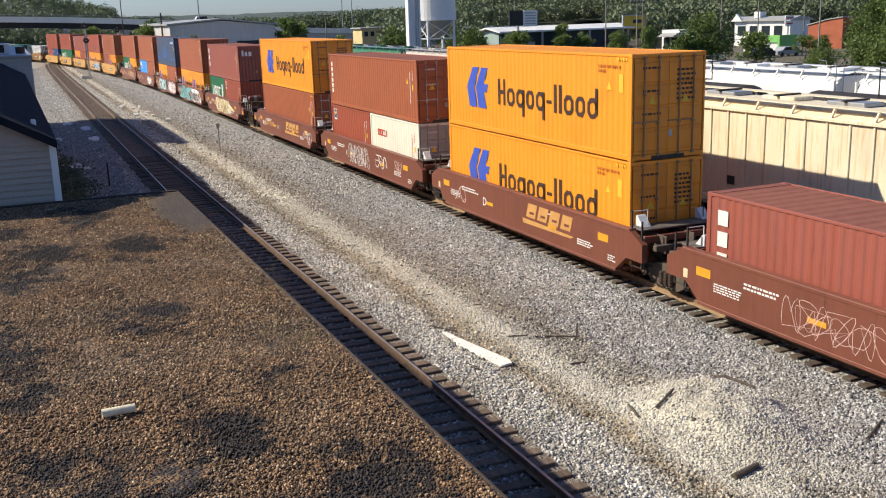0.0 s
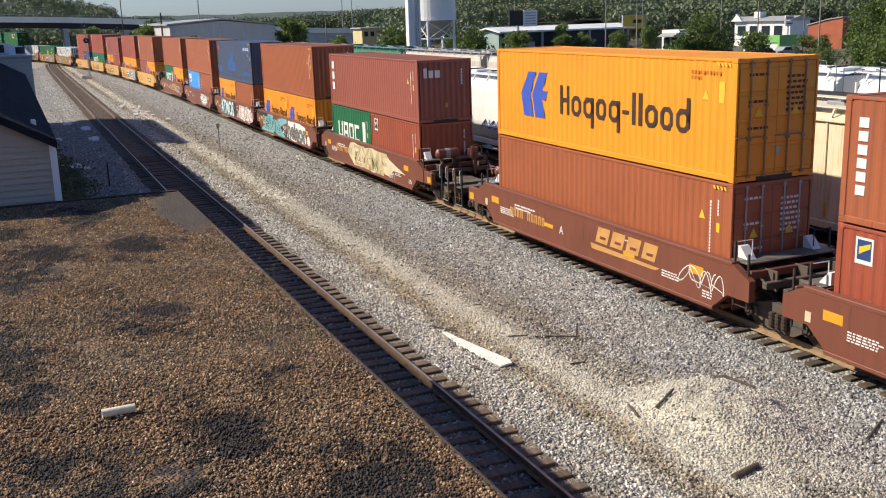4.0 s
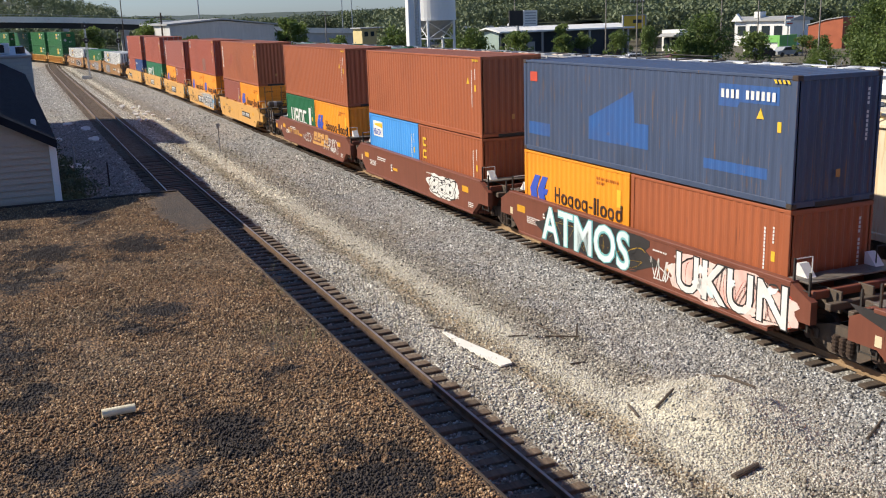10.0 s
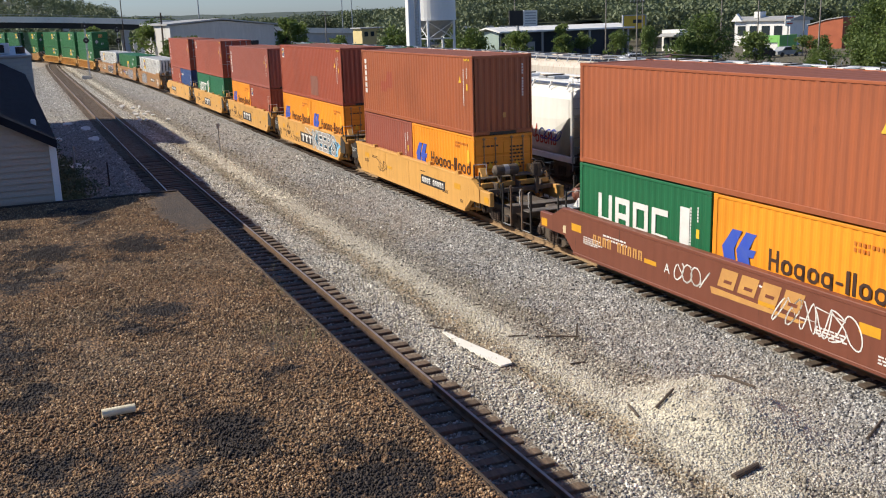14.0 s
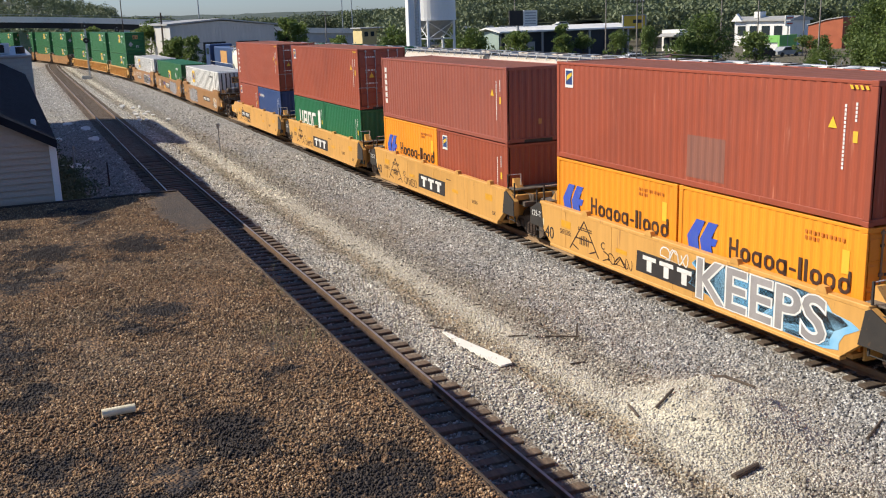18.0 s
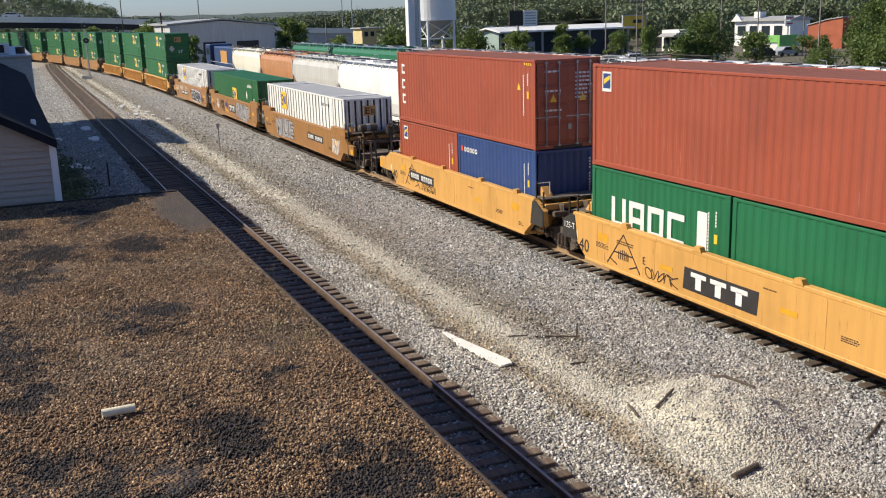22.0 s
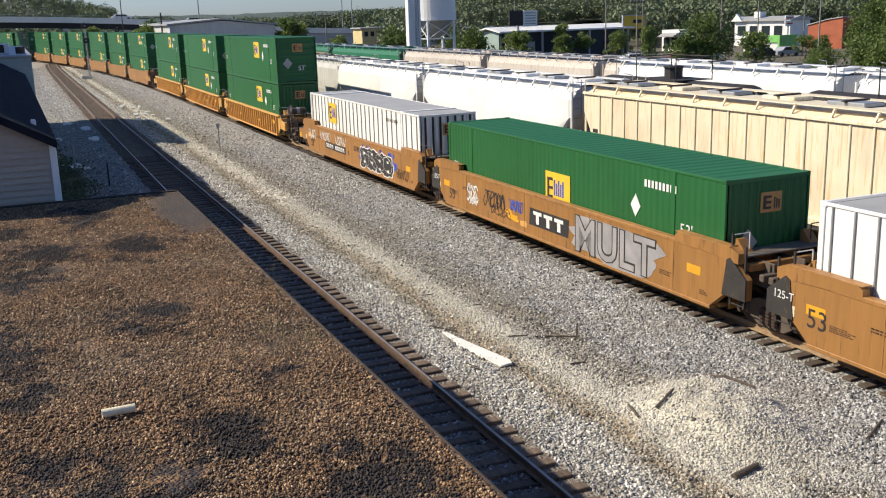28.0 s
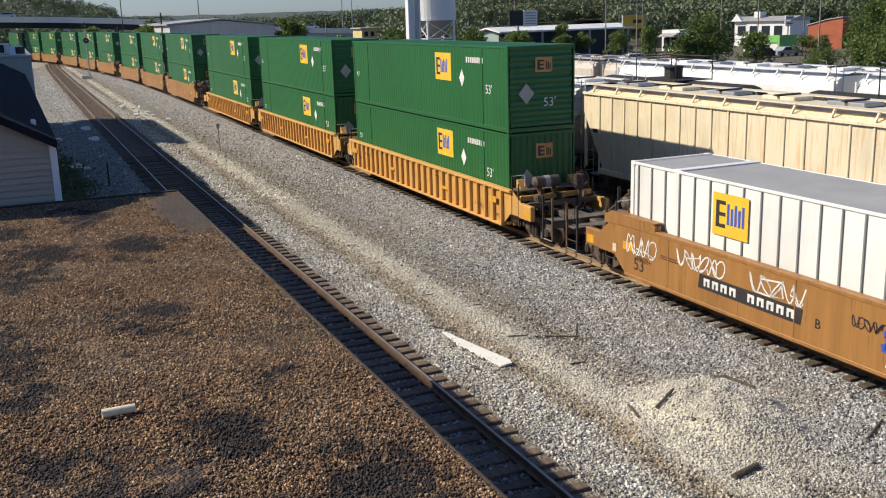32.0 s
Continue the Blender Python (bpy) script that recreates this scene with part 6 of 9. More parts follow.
for k, (a, z, w) in enumerate(((4.6, 1.35, 1.5), (3.2, 1.25, 1.3), (1.9, 1.4, 1.4), (0.6, 1.3, 1.2))):
    mark(TAGGED, "sprayed_shape", [(a, z), (a - 0.3 * w, z - 0.1), (a - 0.55 * w, z + 0.15), (a - w, z + 0.05), (a - 0.9 * w, z + 0.8), (a - 0.6 * w, z + 0.6), (a - 0.35 * w, z + 1.0), (a - 0.05, z + 0.7)], M["mark_cyan"], 1.605, "light blue sprayed shape")
hopper("white covered hopper wagon with tall running boards", "white", 30.6, 47.4, -33.0, False, top=4.25)
hopper("white covered hopper wagon", "white", 13.8, 30.2, -33.0, False, top=4.25)
for a, b, colr, lab in ((21.3, 37.9, "white", "white covered hopper wagon on the far yard line"), (38.3, 55.2, "hopper_brown", "rusty tan covered hopper wagon"), (55.6, 72.2, "hopper_brown", "rusty tan covered hopper wagon"), (72.7, 90.6, "hopper_brown", "rusty tan covered hopper wagon"), (91.2, 114, "green", "green covered hopper wagon"), (114.6, 132, "green", "green covered hopper wagon")):
    hopper(lab, colr, a, b, -37.1, False, top=3.95, walk_col="galv")
track("yard_track", straight(-37.1), -20, 130, (-20, -20), "yard line under stored freight wagons", M["rail"], M["rail"])


def tank_car(x0, x1):
    t = thing("tank_wagon", "black tank wagon standing in the yard", "tank wagon", "stored tank wagons", pose((x0 + x1) / 2, -28.0, 0))
    L = x1 - x0
    hl = L / 2 - 0.6
    loops = []
    for x, r in ((-hl, 0.3), (-hl + 0.08, 0.9), (-hl + 0.3, 1.3), (-hl + 0.7, 1.47), (hl - 0.7, 1.47), (hl - 0.3, 1.3), (hl - 0.08, 0.9), (hl, 0.3)):
        loops.append([(x, r * math.cos(a), 2.75 + r * math.sin(a)) for a in [2 * math.pi * k / 28 for k in range(28)]])
    part("tank", Geo().ring(loops).add(loops[0], [tuple(range(28))]).add(loops[-1], [tuple(range(28))]), M["black"], t, "glossy black tank")
    part("underframe", Geo().box(-L / 2 + 0.3, L / 2 - 0.3, -0.35, 0.35, 0.8, 1.3, 0.02), M["black"], t)
    part("dome", Geo().cyl((0, 0, 4.15), (0, 0, 4.75), 0.42, 14).cyl((0, 0, 4.75), (0, 0, 4.82), 0.46, 14), M["black"], t)
    part("platform", Geo().box(-1.5, 1.5, -1.0, 1.0, 4.22, 4.26), M["black"], t)
    rail = Geo()
    for x, y in ((-1.5, -1.0), (-1.5, 1.0), (1.5, -1.0), (1.5, 1.0)):
        rail.rod([(x, y, 4.2), (x, y, 5.25)], 0.025)
    rail.rod([(-1.5, 1.0, 5.25), (1.5, 1.0, 5.25), (1.5, -1.0, 5.25), (-1.5, -1.0, 5.25), (-1.5, 1.0, 5.25)], 0.025)
    part("guard_rail", rail, M["black"], t)
    for sx in (-1, 1):
        still_truck(t, sx * (L / 2 - 2.2))
    return t


tank_car(30.9, 43.6)
tank_car(16.5, 29.6)

# blue locomotive at the head of the yard row
m_loco = paint("locomotive_blue_paint", (0.03, 0.065, 0.16), 0.85, (0.08, 0.06, 0.05), 0.68)
loco = thing("locomotive", "dark blue diesel locomotive with yellow panel, parked", "locomotive", at=pose(125.3, -25.6, 0))
part("frame", Geo().box(-9.6, 9.6, -1.5, 1.5, 1.0, 1.45, 0.03), M["car_yellow"], loco, "yellow striped frame")
part("hood", Geo().box(-9.2, 4.5, -0.95, 0.95, 1.45, 4.35, 0.12), m_loco, loco)
part("cab", Geo().box(4.5, 7.2, -1.5, 1.5, 1.45, 4.6, 0.1), m_loco, loco)
part("nose", Geo().box(7.2, 9.3, -0.95, 0.95, 1.45, 3.4, 0.12), M["white"], loco)
part("emblem_panel", Geo().box(-3.6, 0.2, 0.95, 0.962, 2.4, 3.9), M["mark_gold"], loco, "gold emblem block")
for k in range(3):
    part("radiator", Geo().cyl((-7.5 + k * 1.6, 0, 4.35), (-7.5 + k * 1.6, 0, 4.5), 0.6, 14), M["steel"], loco)
part("cab_window", Geo().box(5.0, 6.6, 1.5, 1.512, 3.3, 4.1), glow_free_glass("dark_window_glass", (0.02, 0.025, 0.03)), loco)
for x in (-6.5, 6.5):
    still_truck(loco, x)
for sy in (-1, 1):
    part("handrail", Geo().rod([(-9.5, sy * 1.45, 1.45), (-9.5, sy * 1.45, 2.5), (4.4, sy * 1.45, 2.5)], 0.025), M["mark_white"], loco)


# ---- fast meshes for what cannot be counted ----
def fast_mesh(name, verts, faces):
    me = bpy.data.meshes.new(name)
    k = faces.shape[1]
    me.vertices.add(len(verts))
    me.vertices.foreach_set("co", verts.astype(np.float32).ravel())
    me.loops.add(faces.size)
    me.loops.foreach_set("vertex_index", faces.astype(np.int32).ravel())
    me.polygons.add(len(faces))
    me.polygons.foreach_set("loop_start", np.arange(0, faces.size, k, dtype=np.int32))
    me.update(calc_edges=True)
    me.materials.append(None)
    return me


def leaf_material(name, c0, c1, thin=0.38, patch=0.22):
    m = bpy.data.materials.new(name)
    m.use_nodes = True
    N, K = m.node_tree.nodes, m.node_tree.links
    bs = N["Principled BSDF"]
    bs.inputs["Roughness"].default_value = 0.65
    geo = N.new("ShaderNodeNewGeometry")
    oi = N.new("ShaderNodeObjectInfo")
    nz = N.new("ShaderNodeTexNoise")
    nz.inputs["Scale"].default_value = patch
    K.new(geo.outputs["Position"], nz.inputs["Vector"])
    add = N.new("ShaderNodeMath")
    add.operation = "MULTIPLY_ADD"
    add.inputs[1].default_value = 0.55
    K.new(geo.outputs["Random Per Island"], add.inputs[0])
    K.new(nz.outputs["Fac"], add.inputs[2])
    sub = N.new("ShaderNodeMath")
    sub.operation = "MULTIPLY_ADD"
    sub.inputs[1].default_value = 0.25
    K.new(oi.outputs["Random"], sub.inputs[0])
    K.new(add.outputs[0], sub.inputs[2])
    rp = N.new("ShaderNodeMapRange")
    rp.inputs[1].default_value, rp.inputs[2].default_value = 0.3, 1.3
    K.new(sub.outputs[0], rp.inputs[0])
    mx = N.new("ShaderNodeMix")
    mx.data_type = "RGBA"
    mx.inputs[6].default_value, mx.inputs[7].default_value = (*c0, 1), (*c1, 1)
    K.new(rp.outputs[0], mx.inputs[0])
    K.new(mx.outputs[2], bs.inputs["Base Color"])
    tr = N.new("ShaderNodeBsdfTranslucent")
    K.new(mx.outputs[2], tr.inputs["Color"])
    ms = N.new("ShaderNodeMixShader")
    ms.inputs[0].default_value = thin
    K.new(bs.outputs[0], ms.inputs[1])
    K.new(tr.outputs[0], ms.inputs[2])
    K.new(ms.outputs[0], N["Material Output"].inputs["Surface"])
    return m


LEAF = leaf_material("broadleaf_foliage", (0.036, 0.074, 0.018), (0.165, 0.222, 0.052))
LEAF2 = leaf_material("lighter_foliage", (0.050, 0.092, 0.022), (0.215, 0.275, 0.068))
# FAR_LEAF has haze over the woods painted in as lifted tones; weeds share it
FAR_LEAF = leaf_material("haze_lifted_foliage", (0.066, 0.092, 0.048), (0.150, 0.180, 0.086), 0.15, 0.12)
BARK = material("tree_bark", (0.10, 0.075, 0.055), (0.06, 0.045, 0.035), 3.0, 0.9, bump=0.6, bscale=18, stretch=(4, 4, 0.6))
rs = np.random.RandomState(5)


def leaves(centres, spread, per, size):
    """Leaf quads scattered about clump centres; returns vertices and faces."""
    n = len(centres) * per
    c = np.repeat(centres, per, axis=0) + rs.normal(size=(n, 3)) * spread
    a = rs.normal(size=(n, 3))
    a /= np.linalg.norm(a, axis=1, keepdims=True)
    b = np.cross(a, rs.normal(size=(n, 3)))
    b /= np.linalg.norm(b, axis=1, keepdims=True)
    s = size * rs.uniform(0.6, 1.3, (n, 1))
    v = np.stack([c - a * s, c + b * s * 0.55, c + a * s, c - b * s * 0.55], 1).reshape(-1, 3)
    return v, np.arange(4 * n).reshape(-1, 4)


def tree_proto(seed, height, width, n_clump, per, leaf, mat, low=0.25):
    rng = random.Random(seed)
    t = thing("tree", "leafy green broadleaf tree behind the yard", "tree", "trees beyond the yard")
    g = Geo()
    tips = []
    th = height * 0.55
    pts = [Vector((0, 0, -0.5))]
    for k in range(1, 5):
        pts.append(Vector((rng.uniform(-0.1, 0.1) * k, rng.uniform(-0.1, 0.1) * k, th * k / 4)))
    for k in range(4):
        g.cyl(pts[k], pts[k + 1], 0.035 * height * (1 - 0.2 * k) * 0.6, 7, 0.035 * height * (0.8 - 0.2 * k) * 0.6)
    for k in range(7):
        base = pts[2] + (pts[4] - pts[2]) * rng.random()
        a = rng.uniform(0, 6.28)
        tip = base + Vector((math.cos(a) * width * 0.35, math.sin(a) * width * 0.35, height * rng.uniform(0.1, 0.3)))
        g.cyl(base, tip, 0.012 * height * 0.7, 5, 0.004 * height)
        tips.append(tip)
    part("trunk", g, BARK, t, "brown bark trunk with limbs")
    cs = []
    lobes = [(rng.uniform(-0.28, 0.28) * width, rng.uniform(-0.28, 0.28) * width, height * rng.uniform(low + 0.15, 0.82), width * rng.uniform(0.2, 0.34)) for _ in range(9)]
    lobes.append((0, 0, height * 0.85, width * 0.2))
    while len(cs) < n_clump:
        x, y, z, r = rng.choice(lobes)
        d = Vector((rng.gauss(0, 1), rng.gauss(0, 1), rng.gauss(0, 1))).normalized() * r * rng.uniform(0.6, 1.08)
        p = (x + d.x, y + d.y, z + d.z * 0.8)
        if p[2] > height * low:
            cs.append(p)
    v, f = leaves(np.array(cs), width * 0.045, per, leaf)
    part("crown", fast_mesh("crown", v, f), mat, t, "uneven crown of small leaves")
    return t


PROTO = [tree_proto(1, 8.0, 6.0, 150, 16, 0.24, LEAF), tree_proto(2, 8.0, 5.0, 150, 16, 0.22, LEAF2), tree_proto(3, 8.0, 4.2, 140, 16, 0.24, LEAF2, 0.12), tree_proto(4, 12.0, 9.0, 420, 22, 0.20, LEAF, 0.08)]


def plant_tree(i, x, y, h, wide=1.0, z=-0.5):
    k = h / (12.0 if i == 3 else 8.0)
    return copy_thing(PROTO[i], pose(x, y, z, 0, 0, (x * 37 + y * 11) % 360) @ Matrix.Diagonal((k * wide, k * wide, k, 1)))


for i, x, y, h, w in ((1, 148, -78.3, 5.0, 1.0), (2, 148, -99.5, 4.6, 0.9), (0, 150, -68.5, 5.6, 1.0), (0, 130, -53.5, 5.0, 1.1), (1, 131, -51.2, 4.6, 0.9), (2, 154, -26.3, 6.2, 1.0), (0, 160, -23.6, 5.6, 1.1), (2, 176, -46.5, 8.6, 1.1), (1, 178, -49.0, 7.6, 1.0), (3, 96, -106.5, 9.5, 1.0), (3, 88, -100.5, 9.0, 0.9), (0, 148, -92.0, 4.4, 1.1), (2, 149, -106.5, 4.0, 1.2), (0, 112, -111.0, 3.4, 1.5), (1, 110, -106.0, 3.6, 1.4), (2, 108, -113.5, 4.6, 1.3), (0, 120, -125.5, 4.4, 1.4), (3, 118, -127.5, 7.5, 1.1), (1, 116, -94.0, 3.8, 1.3), (3, 92, -110.5, 9.0, 1.1), (1, 140, -74.0, 4.6, 1.2), (2, 142, -84.0, 4.0, 1.1), (2, 128, -47.8, 4.2, 1.3), (0, 136, -45.0, 4.0, 1.4), (1, 152, -60.8, 4.6, 1.2), (1, 190, -24.5, 8.0, 1.2), (0, 215, -28.0, 9.0, 1.2), (2, 232, -18.0, 8.0, 1.3), (3, 87.4, -70.0, 7.5, 1.15), (0, 87.2, -67.1, 5.9, 0.9), (3, 70.6, -77.4, 8.8, 1.0), (3, 67.8, -76.5, 9.4, 0.95), (3, 73.4, -72.9, 3.9, 1.3), (0, 75.2, -73.8, 3.6, 1.0), (1, 81.1, -71.4, 5.4, 1.0), (1, 116.4, -77.8, 5.0, 1.1), (2, 120.2, -71.7, 4.9, 1.2), (1, 123.5, -65.9, 5.5, 1.1), (0, 121.9, -58.1, 6.3, 1.0), (0, 125.9, -48.6, 6.9, 1.05), (2, 133.3, -42.9, 5.8, 1.1), (1, 101.7, -72.7, 6.0, 0.6), (3, 66.0, -74.5, 8.6, 0.9)):
    plant_tree(i, x, y, h, w)


for p, (x, y, h) in zip(PROTO, ((152, -73.5, 5.2), (158, -24.5, 6.0), (148, -88.0, 6.0), (92, -101.5, 8.6))):
    k = h / (12.0 if p is PROTO[3] else 8.0)
    p.matrix_basis = pose(x, y, -0.5) @ Matrix.Diagonal((k, k, k, 1))


def hill_z(x, y):
    """Wooded rises: one beyond the overpass, one behind the shops, low ridges far off."""
    z = -0.5
    z += 26 * math.exp(-(((x - 700) / 220) ** 2 + ((y - 60) / 115) ** 2))
    z += 8 * math.exp(-(((x - 560) / 130) ** 2 + ((y + 5) / 50) ** 2))
    z += 20 * math.exp(-(((x - 330) / 150) ** 2 + ((y + 360) / 170) ** 2))
    z += 9 * math.exp(-(((x - 480) / 130) ** 2 + ((y + 235) / 55) ** 2))
    return z


m_hill = material("woodland_floor", (0.028, 0.040, 0.016), (0.018, 0.026, 0.011), 0.05, 0.95, bump=0.3, bscale=2)
hx, hy = np.arange(270, 1000, 14.0), np.arange(-760, 420, 14.0)
hg = Geo()
hg.v = [(x, y, hill_z(x, y) - 0.6 + (0 if hill_z(x, y) > 0 else -0.6)) for x in hx for y in hy]
hg.f = [(i * len(hy) + j, (i + 1) * len(hy) + j, (i + 1) * len(hy) + j + 1, i * len(hy) + j + 1) for i in range(len(hx) - 1) for j in range(len(hy) - 1)]
solid("hillside", hg, m_hill, "wooded hillsides beyond the tracks", "hill", kind="structure")

cs, n = [], 0
rf = random.Random(11)
spots = []
for _ in range(520):
    spots.append((rf.uniform(430, 760), rf.uniform(-75, 150)))
for _ in range(300):
    spots.append((rf.uniform(380, 470), rf.uniform(-215, -70)))
for _ in range(620):
    spots.append((rf.uniform(190, 400), rf.uniform(-430, -165)))
for _ in range(170):
    spots.append((rf.uniform(430, 540), rf.uniform(-300, -200)))
for _ in range(130):
    spots.append((rf.uniform(300, 380), rf.uniform(-55, 20)))
for _ in range(420):
    x = rf.uniform(168, 250)
    spots.append((x, -x * rf.uniform(0.66, 1.16)))
for _ in range(160):
    x = rf.uniform(190, 300)
    spots.append((x, -x * rf.uniform(0.36, 0.66)))
for _ in range(260):
    spots.append((rf.uniform(290, 430), rf.uniform(-60, 130)))
for _ in range(220):
    spots.append((rf.uniform(300, 430), rf.uniform(-250, -120)))
for _ in range(330):
    spots.append((rf.uniform(290, 480), rf.uniform(-340, -215)))
for _ in range(220):
    x = rf.uniform(268, 380)
    spots.append((x, -x * rf.uniform(0.46, 0.70)))
for x, y in spots:
    if x < 266 and -0.66 * x < y < -100:
        continue
    h = rf.uniform(6.5, 12.5) * (0.62 if 380 < x < 470 and -215 < y < -70 else 1.0) * (0.55 if x < 380 and y > -60 else 1.0) * (0.6 if x < 300 and y < -60 else 1.0) * (0.72 if 380 < x < 640 and -75 < y < -25 else 1.0)
    z0 = hill_z(x, y)
    if -0.42 < y / x < -0.10:
        h = min(h, max(2.5, 7.2 + (0.0075 if y / x < -0.3 else 0.0062) * x - z0))
    w = h * rf.uniform(0.5, 0.8)
    for _ in range(24):
        u, v_, r = rf.uniform(0, 6.283), rf.uniform(-0.9, 1.0), rf.uniform(0.65, 1.0)
        q = math.sqrt(max(0.05, 1 - v_ * v_))
        cs.append((x + w * 0.5 * q * math.cos(u) * r, y + w * 0.5 * q * math.sin(u) * r, z0 + h * (0.56 + 0.40 * v_ * r)))
v, f = leaves(np.array(cs), 0.62, 11, 0.45)
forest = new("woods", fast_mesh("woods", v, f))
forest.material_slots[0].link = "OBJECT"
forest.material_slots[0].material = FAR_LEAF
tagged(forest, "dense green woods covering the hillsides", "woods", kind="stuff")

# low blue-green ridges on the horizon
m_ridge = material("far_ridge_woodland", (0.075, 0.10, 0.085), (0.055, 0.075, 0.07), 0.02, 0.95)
rg = Geo()
N1 = 160
for layer, (dist, base) in enumerate(((1500, 15), (2300, 27), (3400, 44))):
    lo, hi = [], []
    for i in range(N1 + 1):
        a = radians(20) - radians(95) * i / N1
        hgt = base * (0.80 + 0.32 * noise.noise((a * 6, layer * 5.1, 0)) + 0.12 * noise.noise((a * 60, layer, 2)) + 0.05 * noise.noise((a * 260, layer, 7)))
        lo.append((dist * math.cos(a), dist * math.sin(a), -3))
        hi.append(((dist + 200) * math.cos(a), (dist + 200) * math.sin(a), hgt))
    rg.ring([lo, hi, [(x * 1.2, y * 1.2, -3) for x, y, z in hi]], False)
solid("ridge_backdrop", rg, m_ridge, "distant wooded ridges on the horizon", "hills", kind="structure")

# ---- overpass ----
m_conc = material("weathered_concrete", (0.56, 0.55, 0.52), (0.45, 0.44, 0.42), 0.4, 0.85, bump=0.2, bscale=12, dirt=(0.2, 0.19, 0.17), dirt_at=0.62)
m_parapet = material("pale_parapet_concrete", (0.84, 0.79, 0.69), (0.76, 0.71, 0.62), 0.4, 0.85, bump=0.2, bscale=12, dirt=(0.36, 0.34, 0.30), dirt_at=0.62)
m_girder = material("dark_steel_girder", (0.022, 0.022, 0.021), (0.015, 0.015, 0.015), 0.6, 0.7)
m_asphalt = material("asphalt", (0.055, 0.055, 0.056), (0.042, 0.042, 0.043), 0.5, 0.9, bump=0.3, bscale=30)
OVER_Y = [-560, -200, -120, -85, -69, -50, -37, -20, 0, 40, 360]
OVER_Z = [0.3, 1.2, 3.2, 3.7, 4.3, 6.2, 7.4, 8.4, 9.3, 10.0, 10.0]


def over_z(y):
    return sum(float(np.interp(y + d, OVER_Y, OVER_Z)) for d in (-9, 0, 9)) / 3


def deck_strip(x0, x1, dz0, dz1, y0=-520, y1=460, step=12):
    loops = []
    n = int((y1 - y0) / step)
    for i in range(n + 1):
        y = y0 + (y1 - y0) * i / n
        z = over_z(y)
        loops.append([(x0, y, z + dz0), (x1, y, z + dz0), (x1, y, z + dz1), (x0, y, z + dz1)])
    return Geo().ring(loops)


over = thing("overpass", "concrete road overpass on dark steel girders", "bridge", kind="structure")
part("deck", deck_strip(250, 262, -0.35, 0.45), m_asphalt, over)
part("parapet", deck_strip(249.7, 250, -0.45, 0.85), m_parapet, over, "pale concrete parapet")
part("parapet", deck_strip(262, 262.3, -0.45, 0.85), m_conc, over)
for k in range(4):
    part("girder", deck_strip(250.6 + k * 3.4, 251.0 + k * 3.4, -1.75, -0.37, -45, 300), m_girder, over, "dark steel girder")
part("ramp_wall", Geo().ring([[(250.2, y, over_z(y) - 0.36), (261.8, y, over_z(y) - 0.36), (261.8, y, -1), (250.2, y, -1)] for y in range(-520, -42, 6)]), m_conc, over, "concrete ramp wall")
part("guard_rail", deck_strip(249.8, 249.86, 1.3, 1.36, -60, 140), M["galv"], over)
for y in (6.5, -13.5, -27.2, 22, 48):
    if abs(y) < 60:
        pr = part("pier", Geo().box(252, 253.2, y - 0.6, y + 0.6, -1, over_z(y) - 2.4, 0.05).box(258.5, 259.7, y - 0.6, y + 0.6, -1, over_z(y) - 2.4, 0.05).box(250.8, 261, y - 0.7, y + 0.7, over_z(y) - 2.4, over_z(y) - 1.77, 0.05), m_conc, over, "concrete pier")

wing = thing("retaining_wall", "pale sprayed concrete wall beside the overpass", "wall", kind="structure")
part("wall", Geo().box(235, 235.4, -31.2, -26.6, -1, 4.0, 0.03), m_parapet, wing)

# road vehicles on the overpass
ROAD = []


def road_car(label, colour, x, y0, speed, van=False):
    """y0 at the clip's start; speed along y."""
    c = thing("car", label, "car", "cars on the overpass")
    mt = material("car_paint", colour, tuple(v * 0.9 for v in colour), 2.0, 0.25)
    hgt = 1.9 if van else 1.42
    s = 1 if speed > 0 else -1
    prof = [(-2.3, 0.35), (2.3, 0.35), (2.35, 0.8), (1.4, 0.95), (0.8, hgt), (-1.5, hgt), (-2.1, 0.98), (-2.35, 0.9)]
    part("body", Geo().plate([(a * s, b) for a, b in prof], "x", -0.9, 0.9), mt, c)
    for sx in (-1, 1):
        part("window", Geo().plate([(1.15 * s, 0.98), (0.75 * s, hgt - 0.1), (-1.4 * s, hgt - 0.1), (-1.85 * s, 0.98)], "x", sx * 0.9 - 0.008, sx * 0.9 + 0.008), M["black"], c)
        for wy in (-1.4, 1.4):
            part("wheel", Geo().cyl((sx * 0.78, wy, 0.33), (sx * 0.92, wy, 0.33), 0.33, 14), M["black"], c)
    ROAD.append((c, x, y0, speed))


road_car("white van crossing the overpass", (0.8, 0.8, 0.79), 252.6, -46.0, -14.4, True)
road_car("silver car crossing the overpass", (0.62, 0.63, 0.64), 252.6, 9.6, -14.4)
road_car("white car crossing the overpass", (0.8, 0.8, 0.79), 252.6, 411.3, -18.8)
road_car("white car crossing the overpass", (0.78, 0.79, 0.8), 252.6, 301.0, -11.7)
road_car("pale car crossing the overpass", (0.66, 0.66, 0.62), 258.5, -348.0, 10.85)
road_car("pale car crossing the overpass", (0.72, 0.72, 0.70), 258.5, -107.5, 14.4)

